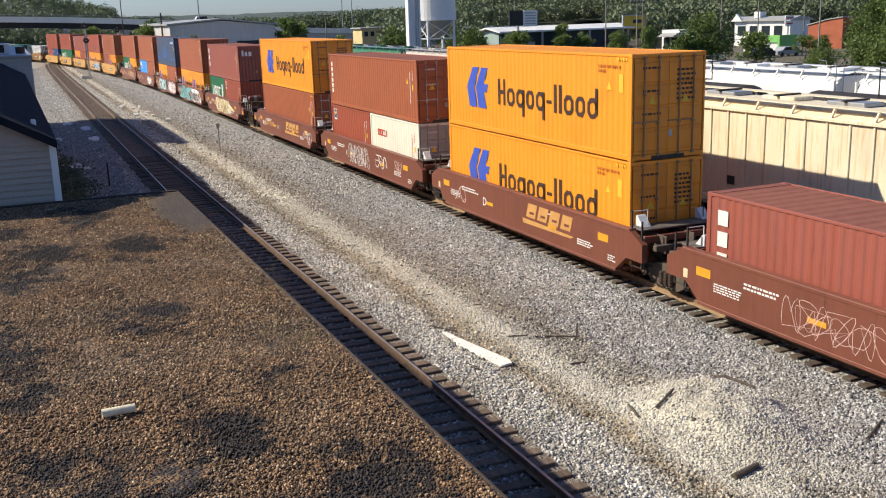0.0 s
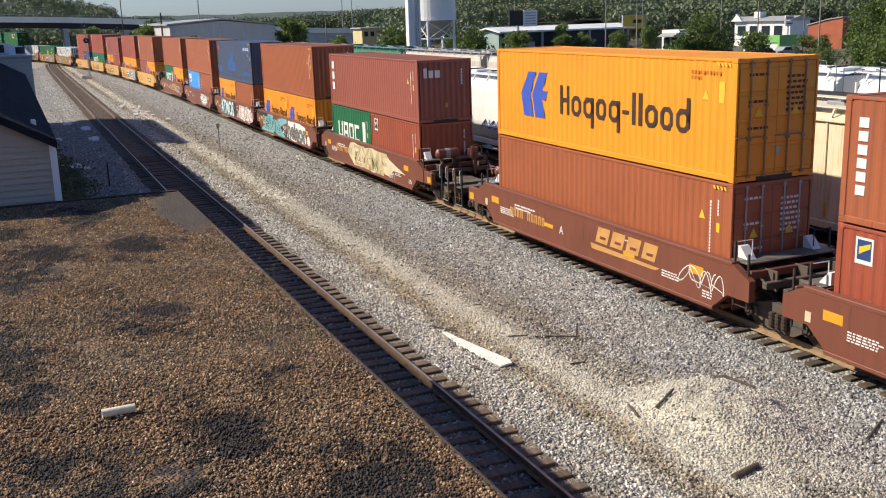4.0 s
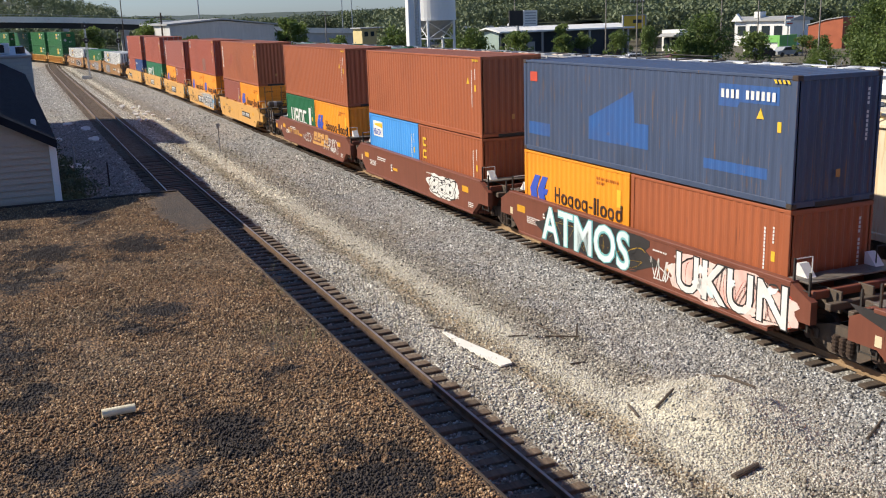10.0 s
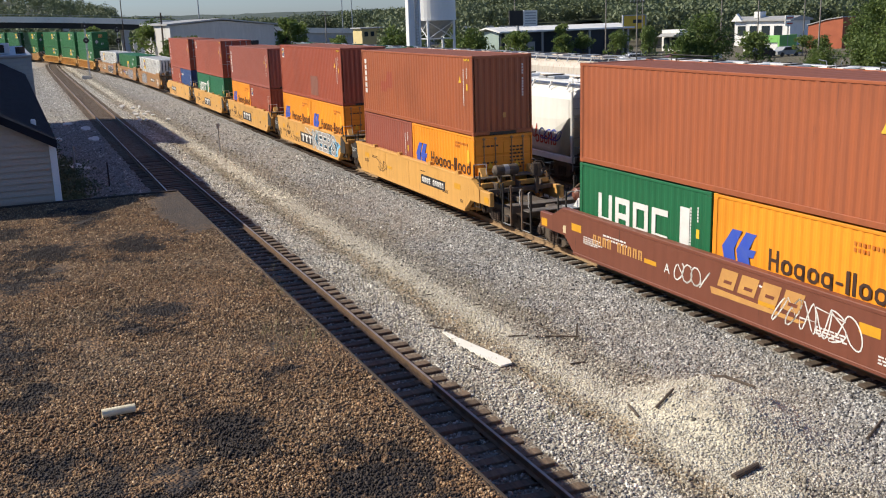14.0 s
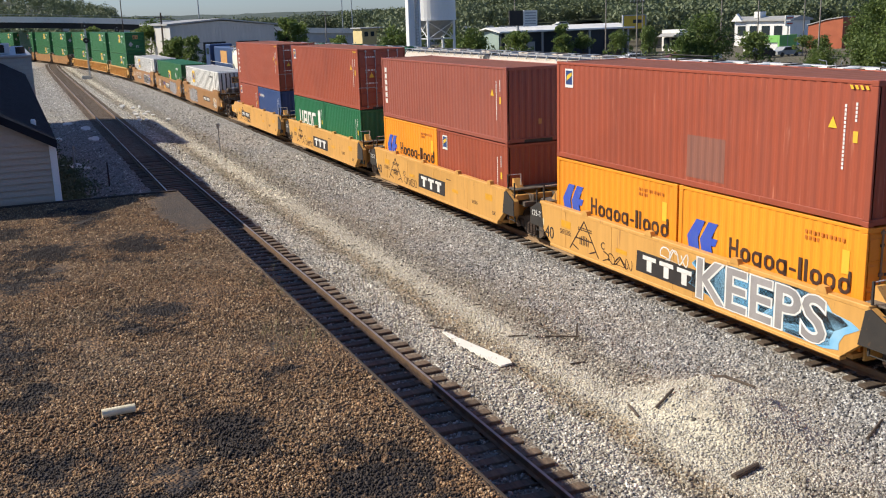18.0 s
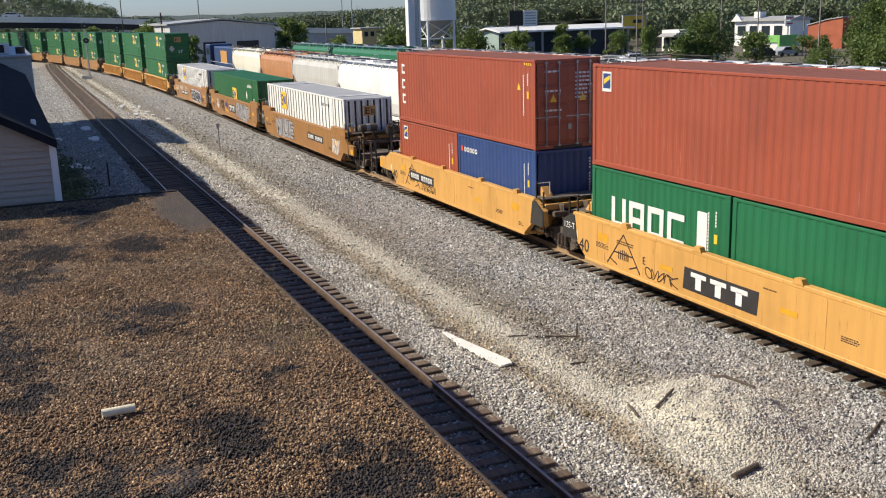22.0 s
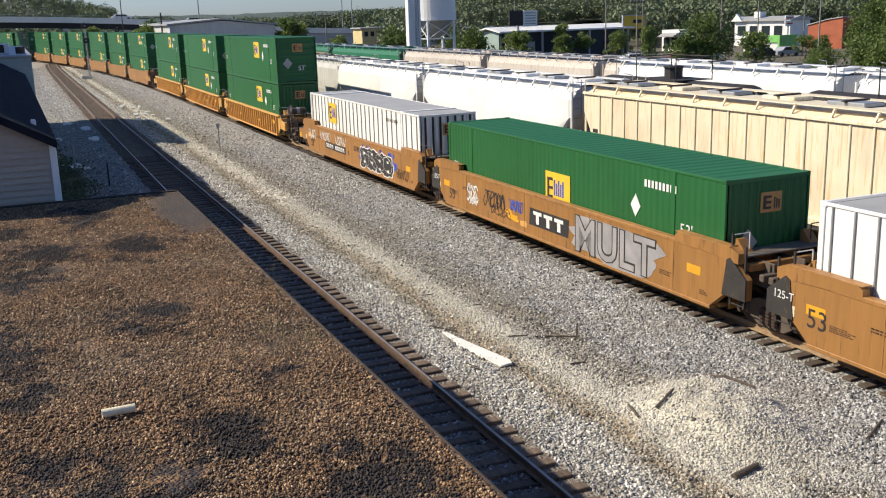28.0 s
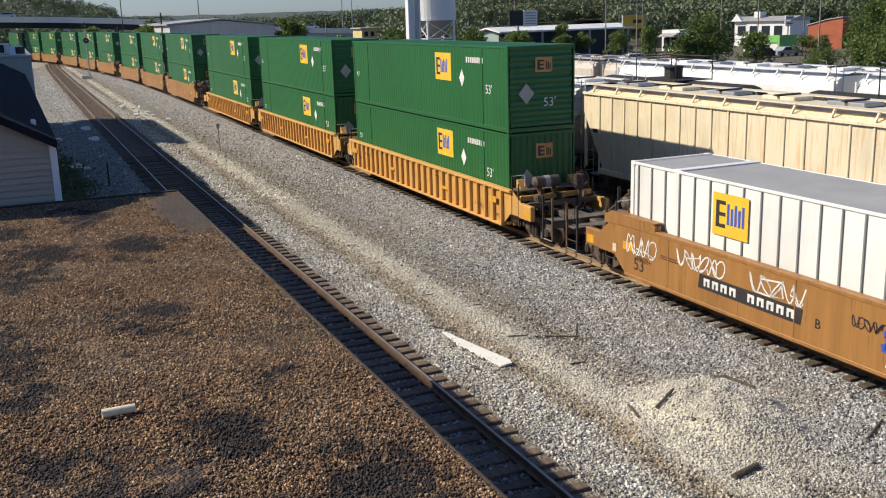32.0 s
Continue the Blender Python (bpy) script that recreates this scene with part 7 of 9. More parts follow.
# ---- sheds, silo, shops, signs ----
m_shed = material("grey_ribbed_sheet", (0.60, 0.575, 0.535), (0.53, 0.51, 0.475), 0.3, 0.6, 0.1, 0.1, 8, (1, 6, 1))
shed = thing("grey_shed", "long grey sheet-metal shed with a low gable", "shed")
part("wall", Geo().plate([(-26, -1), (-43, -1), (-43, 6.6), (-34, 7.6), (-25.3, 7.0), (-25.3, -1)], "x", 170, 205), m_shed, shed)
part("roof", Geo().plate([(-24.8, 7.05), (-34, 7.75), (-43.5, 6.65), (-43.5, 6.85), (-34, 7.98), (-24.8, 7.28)], "x", 169.4, 205.6), M["roof_grey"], shed)
for i in range(34):
    y = -25.6 - i * 0.52
    part("wall_rib", Geo().box(169.93, 170.0, y - 0.06, y + 0.06, -1, 6.5), m_shed, shed)
for y in (-32.5, -38.2):
    part("doorway", Geo().box(169.9, 169.98, y - 1.9, y + 1.9, -0.5, 4.1), M["black"], shed)

silo = thing("storage_silo", "white steel silo on legs with a hopper cone", "silo")
m_silo = material("white_silo_paint", (0.82, 0.81, 0.78), (0.74, 0.73, 0.70), 0.4, 0.5, 0.0, 0.05, 10, (1, 1, 0.3), (0.5, 0.45, 0.38), 0.66)
part("shell", Geo().cyl((120, -51.9, 6.8), (120, -51.9, 15.0), 2.72, 36), m_silo, silo, smooth=False)
part("cone", Geo().cyl((120, -51.9, 4.3), (120, -51.9, 6.8), 0.45, 36, 2.72), M["galv"], silo, "grey hopper cone")
part("ring_beam", Geo().cyl((120, -51.9, 6.72), (120, -51.9, 6.95), 2.78, 36), m_silo, silo)
for a in (45, 135, 225, 315):
    x, y = 120 + 2.6 * math.cos(radians(a)), -51.9 + 2.6 * math.sin(radians(a))
    part("leg", Geo().box(x - 0.14, x + 0.14, y - 0.14, y + 0.14, -0.6, 7.0, 0.02), m_trim, silo, "white steel leg")
for a in (45, 135, 225, 315):
    p, q = [Vector((120 + 2.6 * math.cos(radians(b)), -51.9 + 2.6 * math.sin(radians(b)), 0)) for b in (a, a + 90)]
    part("brace", Geo().rod([p + Vector((0, 0, 4.4)), q + Vector((0, 0, 6.6))], 0.07).rod([q + Vector((0, 0, 4.4)), p + Vector((0, 0, 6.6))], 0.07).rod([p + Vector((0, 0, 4.4)), q + Vector((0, 0, 4.4))], 0.07), m_trim, silo)
tower = thing("elevator_leg", "grey steel bucket elevator beside the silo", "tower")
part("casing", Geo().box(114.4, 115.4, -46.72, -45.9, -0.6, 15, 0.04), m_silo, tower)
part("casing", Geo().box(114.4, 115.2, -47.55, -47.02, -0.6, 15, 0.04), m_silo, tower)
lad = Geo().rod([(114.3, -46.8, 0), (114.3, -46.8, 15)], 0.04).rod([(114.3, -47.2, 0), (114.3, -47.2, 15)], 0.04)
for k in range(40):
    lad.rod([(114.3, -46.8, 0.3 + k * 0.36), (114.3, -47.2, 0.3 + k * 0.36)], 0.025)
part("ladder", lad, M["galv"], tower)

m_navy = material("dark_blue_sheet_wall", (0.030, 0.040, 0.055), (0.022, 0.03, 0.04), 0.3, 0.6, 0.0, 0.1, 6, (1, 6, 1))
m_palegreen = material("pale_green_sheet", (0.30, 0.38, 0.34), (0.25, 0.32, 0.29), 0.4, 0.6)
wh = thing("warehouse", "dark blue warehouse with a white metal roof", "warehouse")
part("wall", Geo().box(151, 158, -103, -77.5, -1, 4.1), m_navy, wh)
part("end_wall", Geo().box(151.5, 158, -77.5, -77.3, -1, 4.3), m_palegreen, wh, "pale green end wall")
part("roof", Geo().plate([(149.6, 4.05), (155, 4.75), (159, 4.1), (159, 4.35), (155, 5.0), (149.6, 4.32)], "y", -103.8, -76.5), M["white"], wh, "white metal roof")
for y in (-78, -85, -94.5, -102.6):
    part("post", Geo().box(149.9, 150.2, y - 0.14, y + 0.14, -1, 4.1), M["roof_grey"], wh)
part("doorway", Geo().box(150.9, 150.99, -84.0, -82.0, -0.6, 2.4), M["roof_grey"], wh)


WEATHERED = material("weathered_pole_timber", (0.30, 0.27, 0.23), (0.20, 0.175, 0.15), 3.0, 0.9, bump=0.4, bscale=18, stretch=(4, 4, 0.6))


def pole(x, y, h, label="wooden utility pole with crossarm", arms=1, r=0.11, lamp=False, mat=None):
    p = thing("utility_pole" if not lamp else "street_lamp", label, "pole" if not lamp else "street lamp", "poles beyond the yard" if not lamp else "tall lamps beyond the yard")
    part("shaft", Geo().cyl((x, y, -1), (x, y, h), r, 9, r * 0.7), mat or (BARK if x > 170 else WEATHERED), p)
    for k in range(arms):
        part("crossarm", Geo().box(x - 0.06, x + 0.06, y - 1.2, y + 1.2, h - 0.8 - k * 0.9, h - 0.66 - k * 0.9), BARK, p)
        for d in (-1.05, -0.5, 0.5, 1.05):
            part("insulator", Geo().cyl((x, y + d, h - 0.66 - k * 0.9), (x, y + d, h - 0.5 - k * 0.9), 0.05, 6), M["galv"], p)
    if lamp:
        part("lamp_arm", Geo().rod([(x, y, h), (x, y - 1.6, h + 0.3)], 0.05), mat or M["galv"], p)
        part("lamp_head", Geo().box(x - 0.15, x + 0.15, y - 2.3, y - 1.5, h + 0.22, h + 0.38, 0.04), M["galv"], p)
    return p


pole(196, -20.6, 15, arms=2)
pole(176, -24.9, 9.2, arms=1, r=0.2)
for x, y, h in ((230, -41.0, 18), (300, -98, 20), (300, -101.2, 20)):
    pole(x, y, h, "tall grey steel lamp pole", 0, 0.16, True, M["galv"])
for x, y, h in ((165, -50.8, 8.6), (150, -63.8, 12), (165, -87.6, 13), (128, -83.5, 12.5), (124, -102.0, 13), (122, -107.5, 12.5), (118, -113.0, 13), (98, -96.5, 12.0), (140, -98.6, 12), (112, -78.0, 9)):
    pole(x, y, h)


def cables(name, a, b, n=3, sag=1.2):
    w = thing(name, "sagging black overhead wires between poles", "overhead wire", "overhead wires")
    for k in range(n):
        pts = []
        for i in range(13):
            t = i / 12
            p = Vector(a).lerp(Vector(b), t)
            pts.append((p.x, p.y - 1 + k, p.z - sag * 4 * t * (1 - t) - 0.15 * k))
        part("cable", Geo().rod(pts, 0.03, 4), M["black"], w)


cables("overhead_wire", (165, -87.6, 12.4), (140, -98.6, 11.5))
cables("overhead_wire", (140, -98.6, 11.5), (124, -102.0, 12.3))
cables("overhead_wire", (124, -102.0, 12.3), (98, -96.5, 11.4))
cables("overhead_wire", (124, -102.0, 12.0), (118, -113.0, 12.3))
cables("overhead_wire", (165, -87.6, 12.4), (150, -63.8, 11.3), 3, 1.6)
cables("overhead_wire", (128, -83.5, 11.8), (98, -96.5, 11.0), 3, 1.4)

bill = thing("billboard", "roadside billboard with a dark panel and a pale panel", "billboard")
part("pole", Geo().cyl((150.4, -80.4, -1), (150.4, -80.4, 6), 0.25, 10), M["galv"], bill)
part("panel", Geo().box(150, 150.3, -81.2, -78.6, 5.2, 7.7, 0.02), M["black"], bill, "dark picture panel")
part("panel", Geo().box(150, 150.3, -84.0, -81.3, 5.0, 7.7, 0.02), M["white"], bill, "pale text panel")
gq = Geo()
for k in range(5):
    gq.box(149.97, 149.995, -83.7, -81.6, 5.4 + k * 0.44, 5.6 + k * 0.44)
part("text_bar", gq, M["galv"], bill)
ys = thing("yellow_sign", "yellow roadside sign board on posts", "sign")
part("board", Geo().box(150, 150.25, -106.2, -101.6, 3.9, 6.2, 0.02), M["mark_yellow"], ys)
part("frame", Geo().box(149.9, 150.3, -106.4, -101.4, 6.2, 6.35).box(149.9, 150.3, -106.4, -106.2, -1, 6.2).box(149.9, 150.3, -101.6, -101.4, -1, 6.2), M["galv"], ys)
part("text_bar", Geo().box(149.96, 149.99, -105.6, -103.6, 4.9, 5.5), M["mark_black"], ys)

# shops
m_brick = material("red_painted_brick", (0.42, 0.115, 0.05), (0.35, 0.09, 0.04), 0.8, 0.8, bump=0.3, bscale=14)
m_lime = material("lime_green_paint", (0.22, 0.55, 0.12), (0.2, 0.48, 0.11), 0.8, 0.6)
m_win = glow_free_glass("shop_window_glass", (0.03, 0.04, 0.045))
shop = thing("corner_shop", "white shop with a lime green fascia", "shop")
part("wall", Geo().box(127, 132, -120.4, -112.8, -1, 2.3), M["white"], shop)
part("fascia", Geo().box(126.8, 127, -120.5, -114.5, 1.35, 2.5, 0.02), m_lime, shop, "lime green fascia")
part("side_fascia", Geo().box(126.8, 132, -120.9, -120.5, -1, 2.5), m_lime, shop)
for k in range(5):
    part("window", Geo().box(126.9, 126.98, -118.6 + k * 0.8, -118.05 + k * 0.8, -0.4, 1.0), m_win, shop)
for a, b in ((-114.4, -113.1), (-117.0, -115.6)):
    part("shop_sign", Geo().box(126.6, 126.78, a, b, 1.5, 2.6, 0.02), M["white"], shop)
    part("sign_bar", Geo().box(126.56, 126.59, a + 0.2, b - 0.2, 1.9, 2.15), M["mark_red"], shop)
big = thing("white_building", "long white flat-roofed commercial building", "building")
part("wall", Geo().box(150, 157, -146, -131.5, -1, 4.3), M["white"], big)
part("roof", Geo().plate([(149.5, 4.3), (157.5, 4.3), (157.5, 4.6), (153, 5.2), (149.5, 4.6)], "y", -146.5, -131), M["roof_grey"], big, "grey metal roof")
part("gable", Geo().plate([(-131.0, 4.3), (-134.0, 4.3), (-132.5, 5.8)], "x", 149.3, 150), M["white"], big)
for k in range(4):
    part("window", Geo().box(149.9, 149.98, -144 + k * 3.2, -142 + k * 3.2, 1.6, 3.4), m_win, big)
part("rooftop_unit", Geo().box(151, 153, -137.5, -135.8, 4.9, 6.1, 0.05), M["white"], big)
brick = thing("brick_building", "red brick commercial building with a sloped parapet", "building")
part("wall", Geo().plate([(-129.8, -1), (-137.5, -1), (-137.5, 4.9), (-134, 4.5), (-129.8, 3.6)], "x", 131, 135), m_brick, brick)
part("coping", Geo().plate([(-129.6, 3.6), (-134, 4.5), (-137.5, 4.9), (-137.5, 5.05), (-134, 4.65), (-129.6, 3.75)], "x", 130.8, 135.2), M["roof_grey"], brick)
low = thing("white_storefront", "low white storefront with a dark awning", "shop")
part("wall", Geo().box(150, 153, -116.5, -111.8, -1, 3.4), M["white"], low)
part("awning", Geo().plate([(149.99, 2.7), (148.4, 2.2), (148.4, 2.3), (149.99, 2.85)], "y", -116.3, -112), M["roof_grey"], low)
for k in range(2):
    part("window", Geo().box(149.9, 149.98, -116 + k * 2.1, -114.5 + k * 2.1, 0, 2.0), m_win, low)
sgn = thing("pole_sign", "white double sign board on a pole", "sign")
part("pole", Geo().cyl((126, -117.3, -1), (126, -117.3, 4.6), 0.12, 8), M["galv"], sgn)
part("board", Geo().box(125.9, 126.1, -118.4, -116.6, 4.9, 5.6, 0.02), M["white"], sgn)
part("board", Geo().box(125.9, 126.1, -118.4, -116.6, 3.9, 4.7, 0.02), M["white"], sgn)
part("text_bar", Geo().box(125.86, 125.89, -118.1, -116.9, 4.2, 4.4).box(125.86, 125.89, -118.1, -116.9, 5.1, 5.3), M["mark_red"], sgn)
for ob, x, y in ((shop, 129.5, -116.6), (big, 153.5, -138.7), (brick, 133.0, -133.6), (low, 151.5, -114.2)):
    ob.matrix_basis = pose(x, y, 0, 0, 0, -74) @ Matrix.Diagonal((1, 0.84, 1, 1)) @ pose(-x, -y, 0)
yh = thing("cream_house", "cream house on the wooded hillside", "house")
part("wall", Geo().box(245, 254, -251, -242, -1, 12.2), M["cream"], yh)
part("roof", Geo().plate([(-240.5, 11.8), (-246.5, 14.8), (-252, 11.8)], "x", 244.5, 254.5), M["roof_grey"], yh)
dep = thing("yellow_depot", "long low pale yellow building beyond the road", "building")
part("wall", Geo().box(200, 206, -75.5, -69.5, -1, 5.0), material("pale_yellow_wall", (0.62, 0.5, 0.24), (0.55, 0.45, 0.22), 0.5, 0.8), dep)
part("roof", Geo().box(199.5, 206.5, -76, -69, 5.0, 5.25, 0.02), M["roof_grey"], dep)
for k in range(4):
    part("window", Geo().box(199.9, 199.98, -75 + k * 1.4, -74.2 + k * 1.4, 3.4, 4.4), m_win, dep)

# low wall along the far side of the yard
lw = thing("yard_wall", "low weathered concrete yard wall", "wall", kind="structure")
part("wall", Geo().box(60, 190, -43.5, -43.2, -1, 1.9), m_conc, lw)


def parked(x, y, colour, label, rz=90):
    c = thing("parked_car", label, "car", "parked cars by the shops", pose(x, y, -0.45, 0, 0, rz))
    mt = material("car_paint", colour, tuple(v * 0.9 for v in colour), 2.0, 0.25)
    part("body", Geo().plate([(-2.3, 0.3), (2.3, 0.3), (2.35, 0.8), (1.4, 0.95), (0.8, 1.45), (-1.5, 1.45), (-2.1, 0.98), (-2.35, 0.9)], "y", -0.9, 0.9), mt, c)
    for sy in (-1, 1):
        part("window", Geo().plate([(1.15, 0.98), (0.75, 1.36), (-1.4, 1.36), (-1.85, 0.98)], "y", sy * 0.9 - 0.008, sy * 0.9 + 0.008), M["black"], c)
        for wx in (-1.4, 1.4):
            part("wheel", Geo().cyl((wx, sy * 0.78, 0.33), (wx, sy * 0.92, 0.33), 0.33, 12), M["black"], c)


for x, y, colr, lab in ((118, -104.5, (0.03, 0.03, 0.035), "dark car parked by the shops"), (119, -110.5, (0.35, 0.36, 0.37), "grey car parked by the shops"), (120, -96, (0.75, 0.75, 0.74), "white car parked by the shops"), (120, -91.5, (0.3, 0.05, 0.04), "red car parked by the shops"), (122, -84, (0.7, 0.7, 0.7), "white car parked by the shops")):
    parked(x, y, colr, lab)


# ---- painted panels, emblems and sprayed letters on the well cars ----
SIDE = 1.5625


def fit_writing(u, name, text, x0, x1, z0, z1, mat, y=SIDE + 0.004, label="", fat=0.0, lean=0.0):
    """Readable letters stretched to fill the span from x0 (far) to x1 (near) and z0 to z1."""
    me = lettering(text, 1.0, 0.006, fat)
    co = np.empty(len(me.vertices) * 3)
    me.vertices.foreach_get("co", co)
    co = co.reshape(-1, 3)
    lo, hi = co.min(0), co.max(0)
    sx, sz = (x0 - x1) / (hi[0] - lo[0]), (z1 - z0) / (hi[1] - lo[1])
    m = Matrix.Translation((x0 + lo[0] * sx, y, z0 - lo[1] * sz)) @ pose(0, 0, 0, 90, 0, 180) @ Matrix(((sx, lean, 0, 0), (0, sz, 0, 0), (0, 0, 1, 0), (0, 0, 0, 1)))
    return part(name, me, mat, u, label, m)


def scribble(u, x0, x1, z0, z1, mat, seed, r=0.014, n=5, y=SIDE + 0.004):
    """A sprayed tag: thin looping lines."""
    rng = random.Random(seed)
    pts = []
    for k in range(n):
        cx = x0 + (x1 - x0) * (k + 0.5) / n
        w, h = abs(x1 - x0) / n * 0.75, (z1 - z0) * 0.5
        a0, ph, fx, fz = rng.uniform(0, 6.28), rng.uniform(0, 6.28), rng.choice((1, 1, 2)), rng.choice((1, 2, 2))
        for i in range(17):
            a = a0 + 5.2 * i / 16
            pts.append(Vector((cx + w * math.cos(a * fx) * 0.75, y, (z0 + z1) / 2 + h * math.sin(a * fz + ph) * rng.uniform(0.9, 1.0))))
    sides = [[], []]
    for p, q in zip(pts, pts[1:] + [pts[-1] * 2 - pts[-2]]):
        d = q - p
        nrm = Vector((-d.z, 0, d.x)).normalized() * r
        sides[0].append(p + nrm)
        sides[1].append(p - nrm)
    g = Geo().ring(sides, False)
    return part("sprayed_tag", g, mat, u, "thin sprayed scribble")


def blob(u, name, x0, x1, z0, z1, mat, seed, y=SIDE, rough=0.22, n=36, label=""):
    """A ragged sprayed shape."""
    pts = []
    cx, cz = (x0 + x1) / 2, (z0 + z1) / 2
    for k in range(n):
        a = 2 * math.pi * k / n
        f = 1 + rough * 1.6 * noise.noise((math.cos(a) * 2.3, math.sin(a) * 2.3, seed * 7.7))
        px, pz = math.cos(a), math.sin(a)
        e = max(abs(px), abs(pz)) ** 0.55
        pts.append((cx + px / e * abs(x1 - x0) / 2 * f, min(max(cz + pz / e * (z1 - z0) / 2 * f, 0.36), 1.56)))
    return mark(u, name, pts, mat, y, label)


def bubble_word(u, text, x0, x1, z0, z1, fill, edge, back=None, seed=1, label=""):
    if back:
        blob(u, "sprayed_ground", x0 + 0.15, x1 - 0.15, z0 - 0.04, z1 + 0.04, back, seed)
    fit_writing(u, "letter_outline", text, x0 + 0.05, x1 - 0.05, z0 - 0.03, z1 + 0.03, edge, SIDE + 0.006, label, 0.045)
    fit_writing(u, "sprayed_letters", text, x0, x1, z0, z1, fill, SIDE + 0.010, label, 0.012)


def throw_up(u, x0, x1, z0, z1, fill, edge, n, seed, label=""):
    """Fat overlapping sprayed shapes with a contrasting outline, small gaps and inner lines."""
    rng = random.Random(seed)
    w = (x0 - x1) / n
    for k in range(n):
        cx = x0 - (k + 0.5) * w
        a, b = z0 + rng.uniform(0, 0.12), z1 - rng.uniform(0, 0.12)
        y = SIDE + 0.0015 * (k % 3)
        blob(u, "letter_outline", cx + w * 0.66, cx - w * 0.66, a - 0.05, b + 0.05, edge, seed + k * 1.7, y, 0.24, 44, label)
        blob(u, "sprayed_shape", cx + w * 0.58, cx - w * 0.58, a, b, fill, seed + k * 1.7, y + 0.005, 0.24, 44, label)
        dz = rng.uniform(-0.1, 0.12)
        for s in (-1, 1):
            zc = (a + b) / 2 + dz + s * (b - a) * 0.22
            blob(u, "letter_gap", cx + w * 0.13, cx - w * 0.10, zc - 0.05, zc + 0.07, edge, seed + k * 3.1 + s, y + 0.011, 0.5, 14)
    scribble(u, x0 - 0.1, x1 + 0.1, z0 + 0.12, z1 - 0.12, edge, seed + 50, 0.009, n, SIDE + 0.0165)


def gold_logo(u, x0, x1, z0=0.62):
    """Slanted gold blocks over a tapering bar."""
    w = (x0 - x1)
    for k in range(4):
        a = x0 - 0.2 - k * w * 0.235
        mark(u, "logo_block", [(a + 0.1, z0 + 0.32), (a - w * 0.19 + 0.1, z0 + 0.32), (a - w * 0.19 - 0.06, z0 + 0.78), (a - 0.06, z0 + 0.78)], M["mark_gold"], SIDE, "gold painted logo block")
        mark(u, "logo_gap", [(a - w * 0.05 + 0.03, z0 + 0.44), (a - w * 0.14 + 0.03, z0 + 0.44), (a - w * 0.14, z0 + 0.52), (a - w * 0.05, z0 + 0.52)], M["car_red"], SIDE + 0.005)
    mark(u, "logo_bar", [(x0 + 0.15, z0 + 0.24), (x0 + 0.1, z0 + 0.08), (x1 + 0.2, z0 + 0.12), (x1, z0 + 0.2)], M["mark_gold"], SIDE)


def gold_number(u, x0, x1, z0, z1):
    g = Geo()
    n = 10
    w = (x0 - x1) / n
    for k in range(n):
        if k == 4:
            continue
        a = x0 - k * w
        g.plate(rect(a - w * 0.7, a - w * 0.45, z0, z1), "y", SIDE, SIDE + 0.004).plate(rect(a - w * 0.25, a, z0, z1), "y", SIDE, SIDE + 0.004).plate(rect(a - w * 0.45, a - w * 0.25, z1 - 0.05, z1), "y", SIDE, SIDE + 0.004)
    return tagged(part("number_bar", g, M["mark_gold"], u, "faded gold number bars"), kind="stuff")


def dark_panel(u, x0, x1, z0, z1, kind):
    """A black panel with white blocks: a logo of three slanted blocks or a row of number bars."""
    mark(u, "black_panel", [(x0 + 0.05, z0), (x1, z0), (x1 - 0.05, z1), (x0, z1)], M["mark_black"], SIDE, "black lettering panel")
    w = x0 - x1
    if kind == "logo":
        for k in range(3):
            a = x0 - w * 0.1 - k * w * 0.28
            mark(u, "logo_block", rect(a - w * 0.22, a, z1 - (z1 - z0) * 0.34, z1 - (z1 - z0) * 0.14), M["mark_white"], SIDE + 0.005)
            mark(u, "logo_block", [(a - w * 0.15, z0 + (z1 - z0) * 0.14), (a - w * 0.07, z0 + (z1 - z0) * 0.14), (a - w * 0.07, z1 - (z1 - z0) * 0.3), (a - w * 0.15, z1 - (z1 - z0) * 0.3)], M["mark_white"], SIDE + 0.005)
    else:
        g = Geo()
        for k in range(10):
            if k != 4:
                a = x0 - w * 0.05 - k * w * 0.092
                g.plate(rect(a - w * 0.065, a - w * 0.04, z0 + 0.08, z1 - 0.08), "y", SIDE + 0.003, SIDE + 0.009).plate(rect(a - w * 0.02, a, z0 + 0.08, z1 - 0.08), "y", SIDE + 0.003, SIDE + 0.009).plate(rect(a - w * 0.04, a - w * 0.02, z1 - 0.15, z1 - 0.08), "y", SIDE + 0.003, SIDE + 0.009)
        tagged(part("number_bar", g, M["mark_white"], u), kind="stuff")


def pyramid_tag(u, x0, x1):
    cx = (x0 + x1) / 2
    g = Geo()
    lines = [((x0, 0.45), (cx, 1.4)), ((cx, 1.4), (x1, 0.45)), ((x0 - 0.35, 0.85), (x1 + 0.35, 0.85)), ((x0 - 0.15, 0.62), (x0 - 0.5, 0.5)), ((x1 + 0.15, 0.62), (x1 + 0.5, 0.5))]
    for (a, b), (c, d) in lines:
        v = Vector((c - a, d - b)).normalized()
        nx, nz = -v.y * 0.02, v.x * 0.02
        g.plate([(a + nx, b + nz), (c + nx, d + nz), (c - nx, d - nz), (a - nx, b - nz)], "y", SIDE, SIDE + 0.004)
    for k in range(6):
        a = cx + 0.22 - k * 0.09
        g.plate(rect(a - 0.02, a + 0.02, 0.68, 0.98 - 0.03 * abs(k - 2.5)), "y", SIDE, SIDE + 0.004)
    tagged(part("sprayed_tag", g, M["mark_brown"], u, "dark sprayed pyramid outline"), kind="stuff")


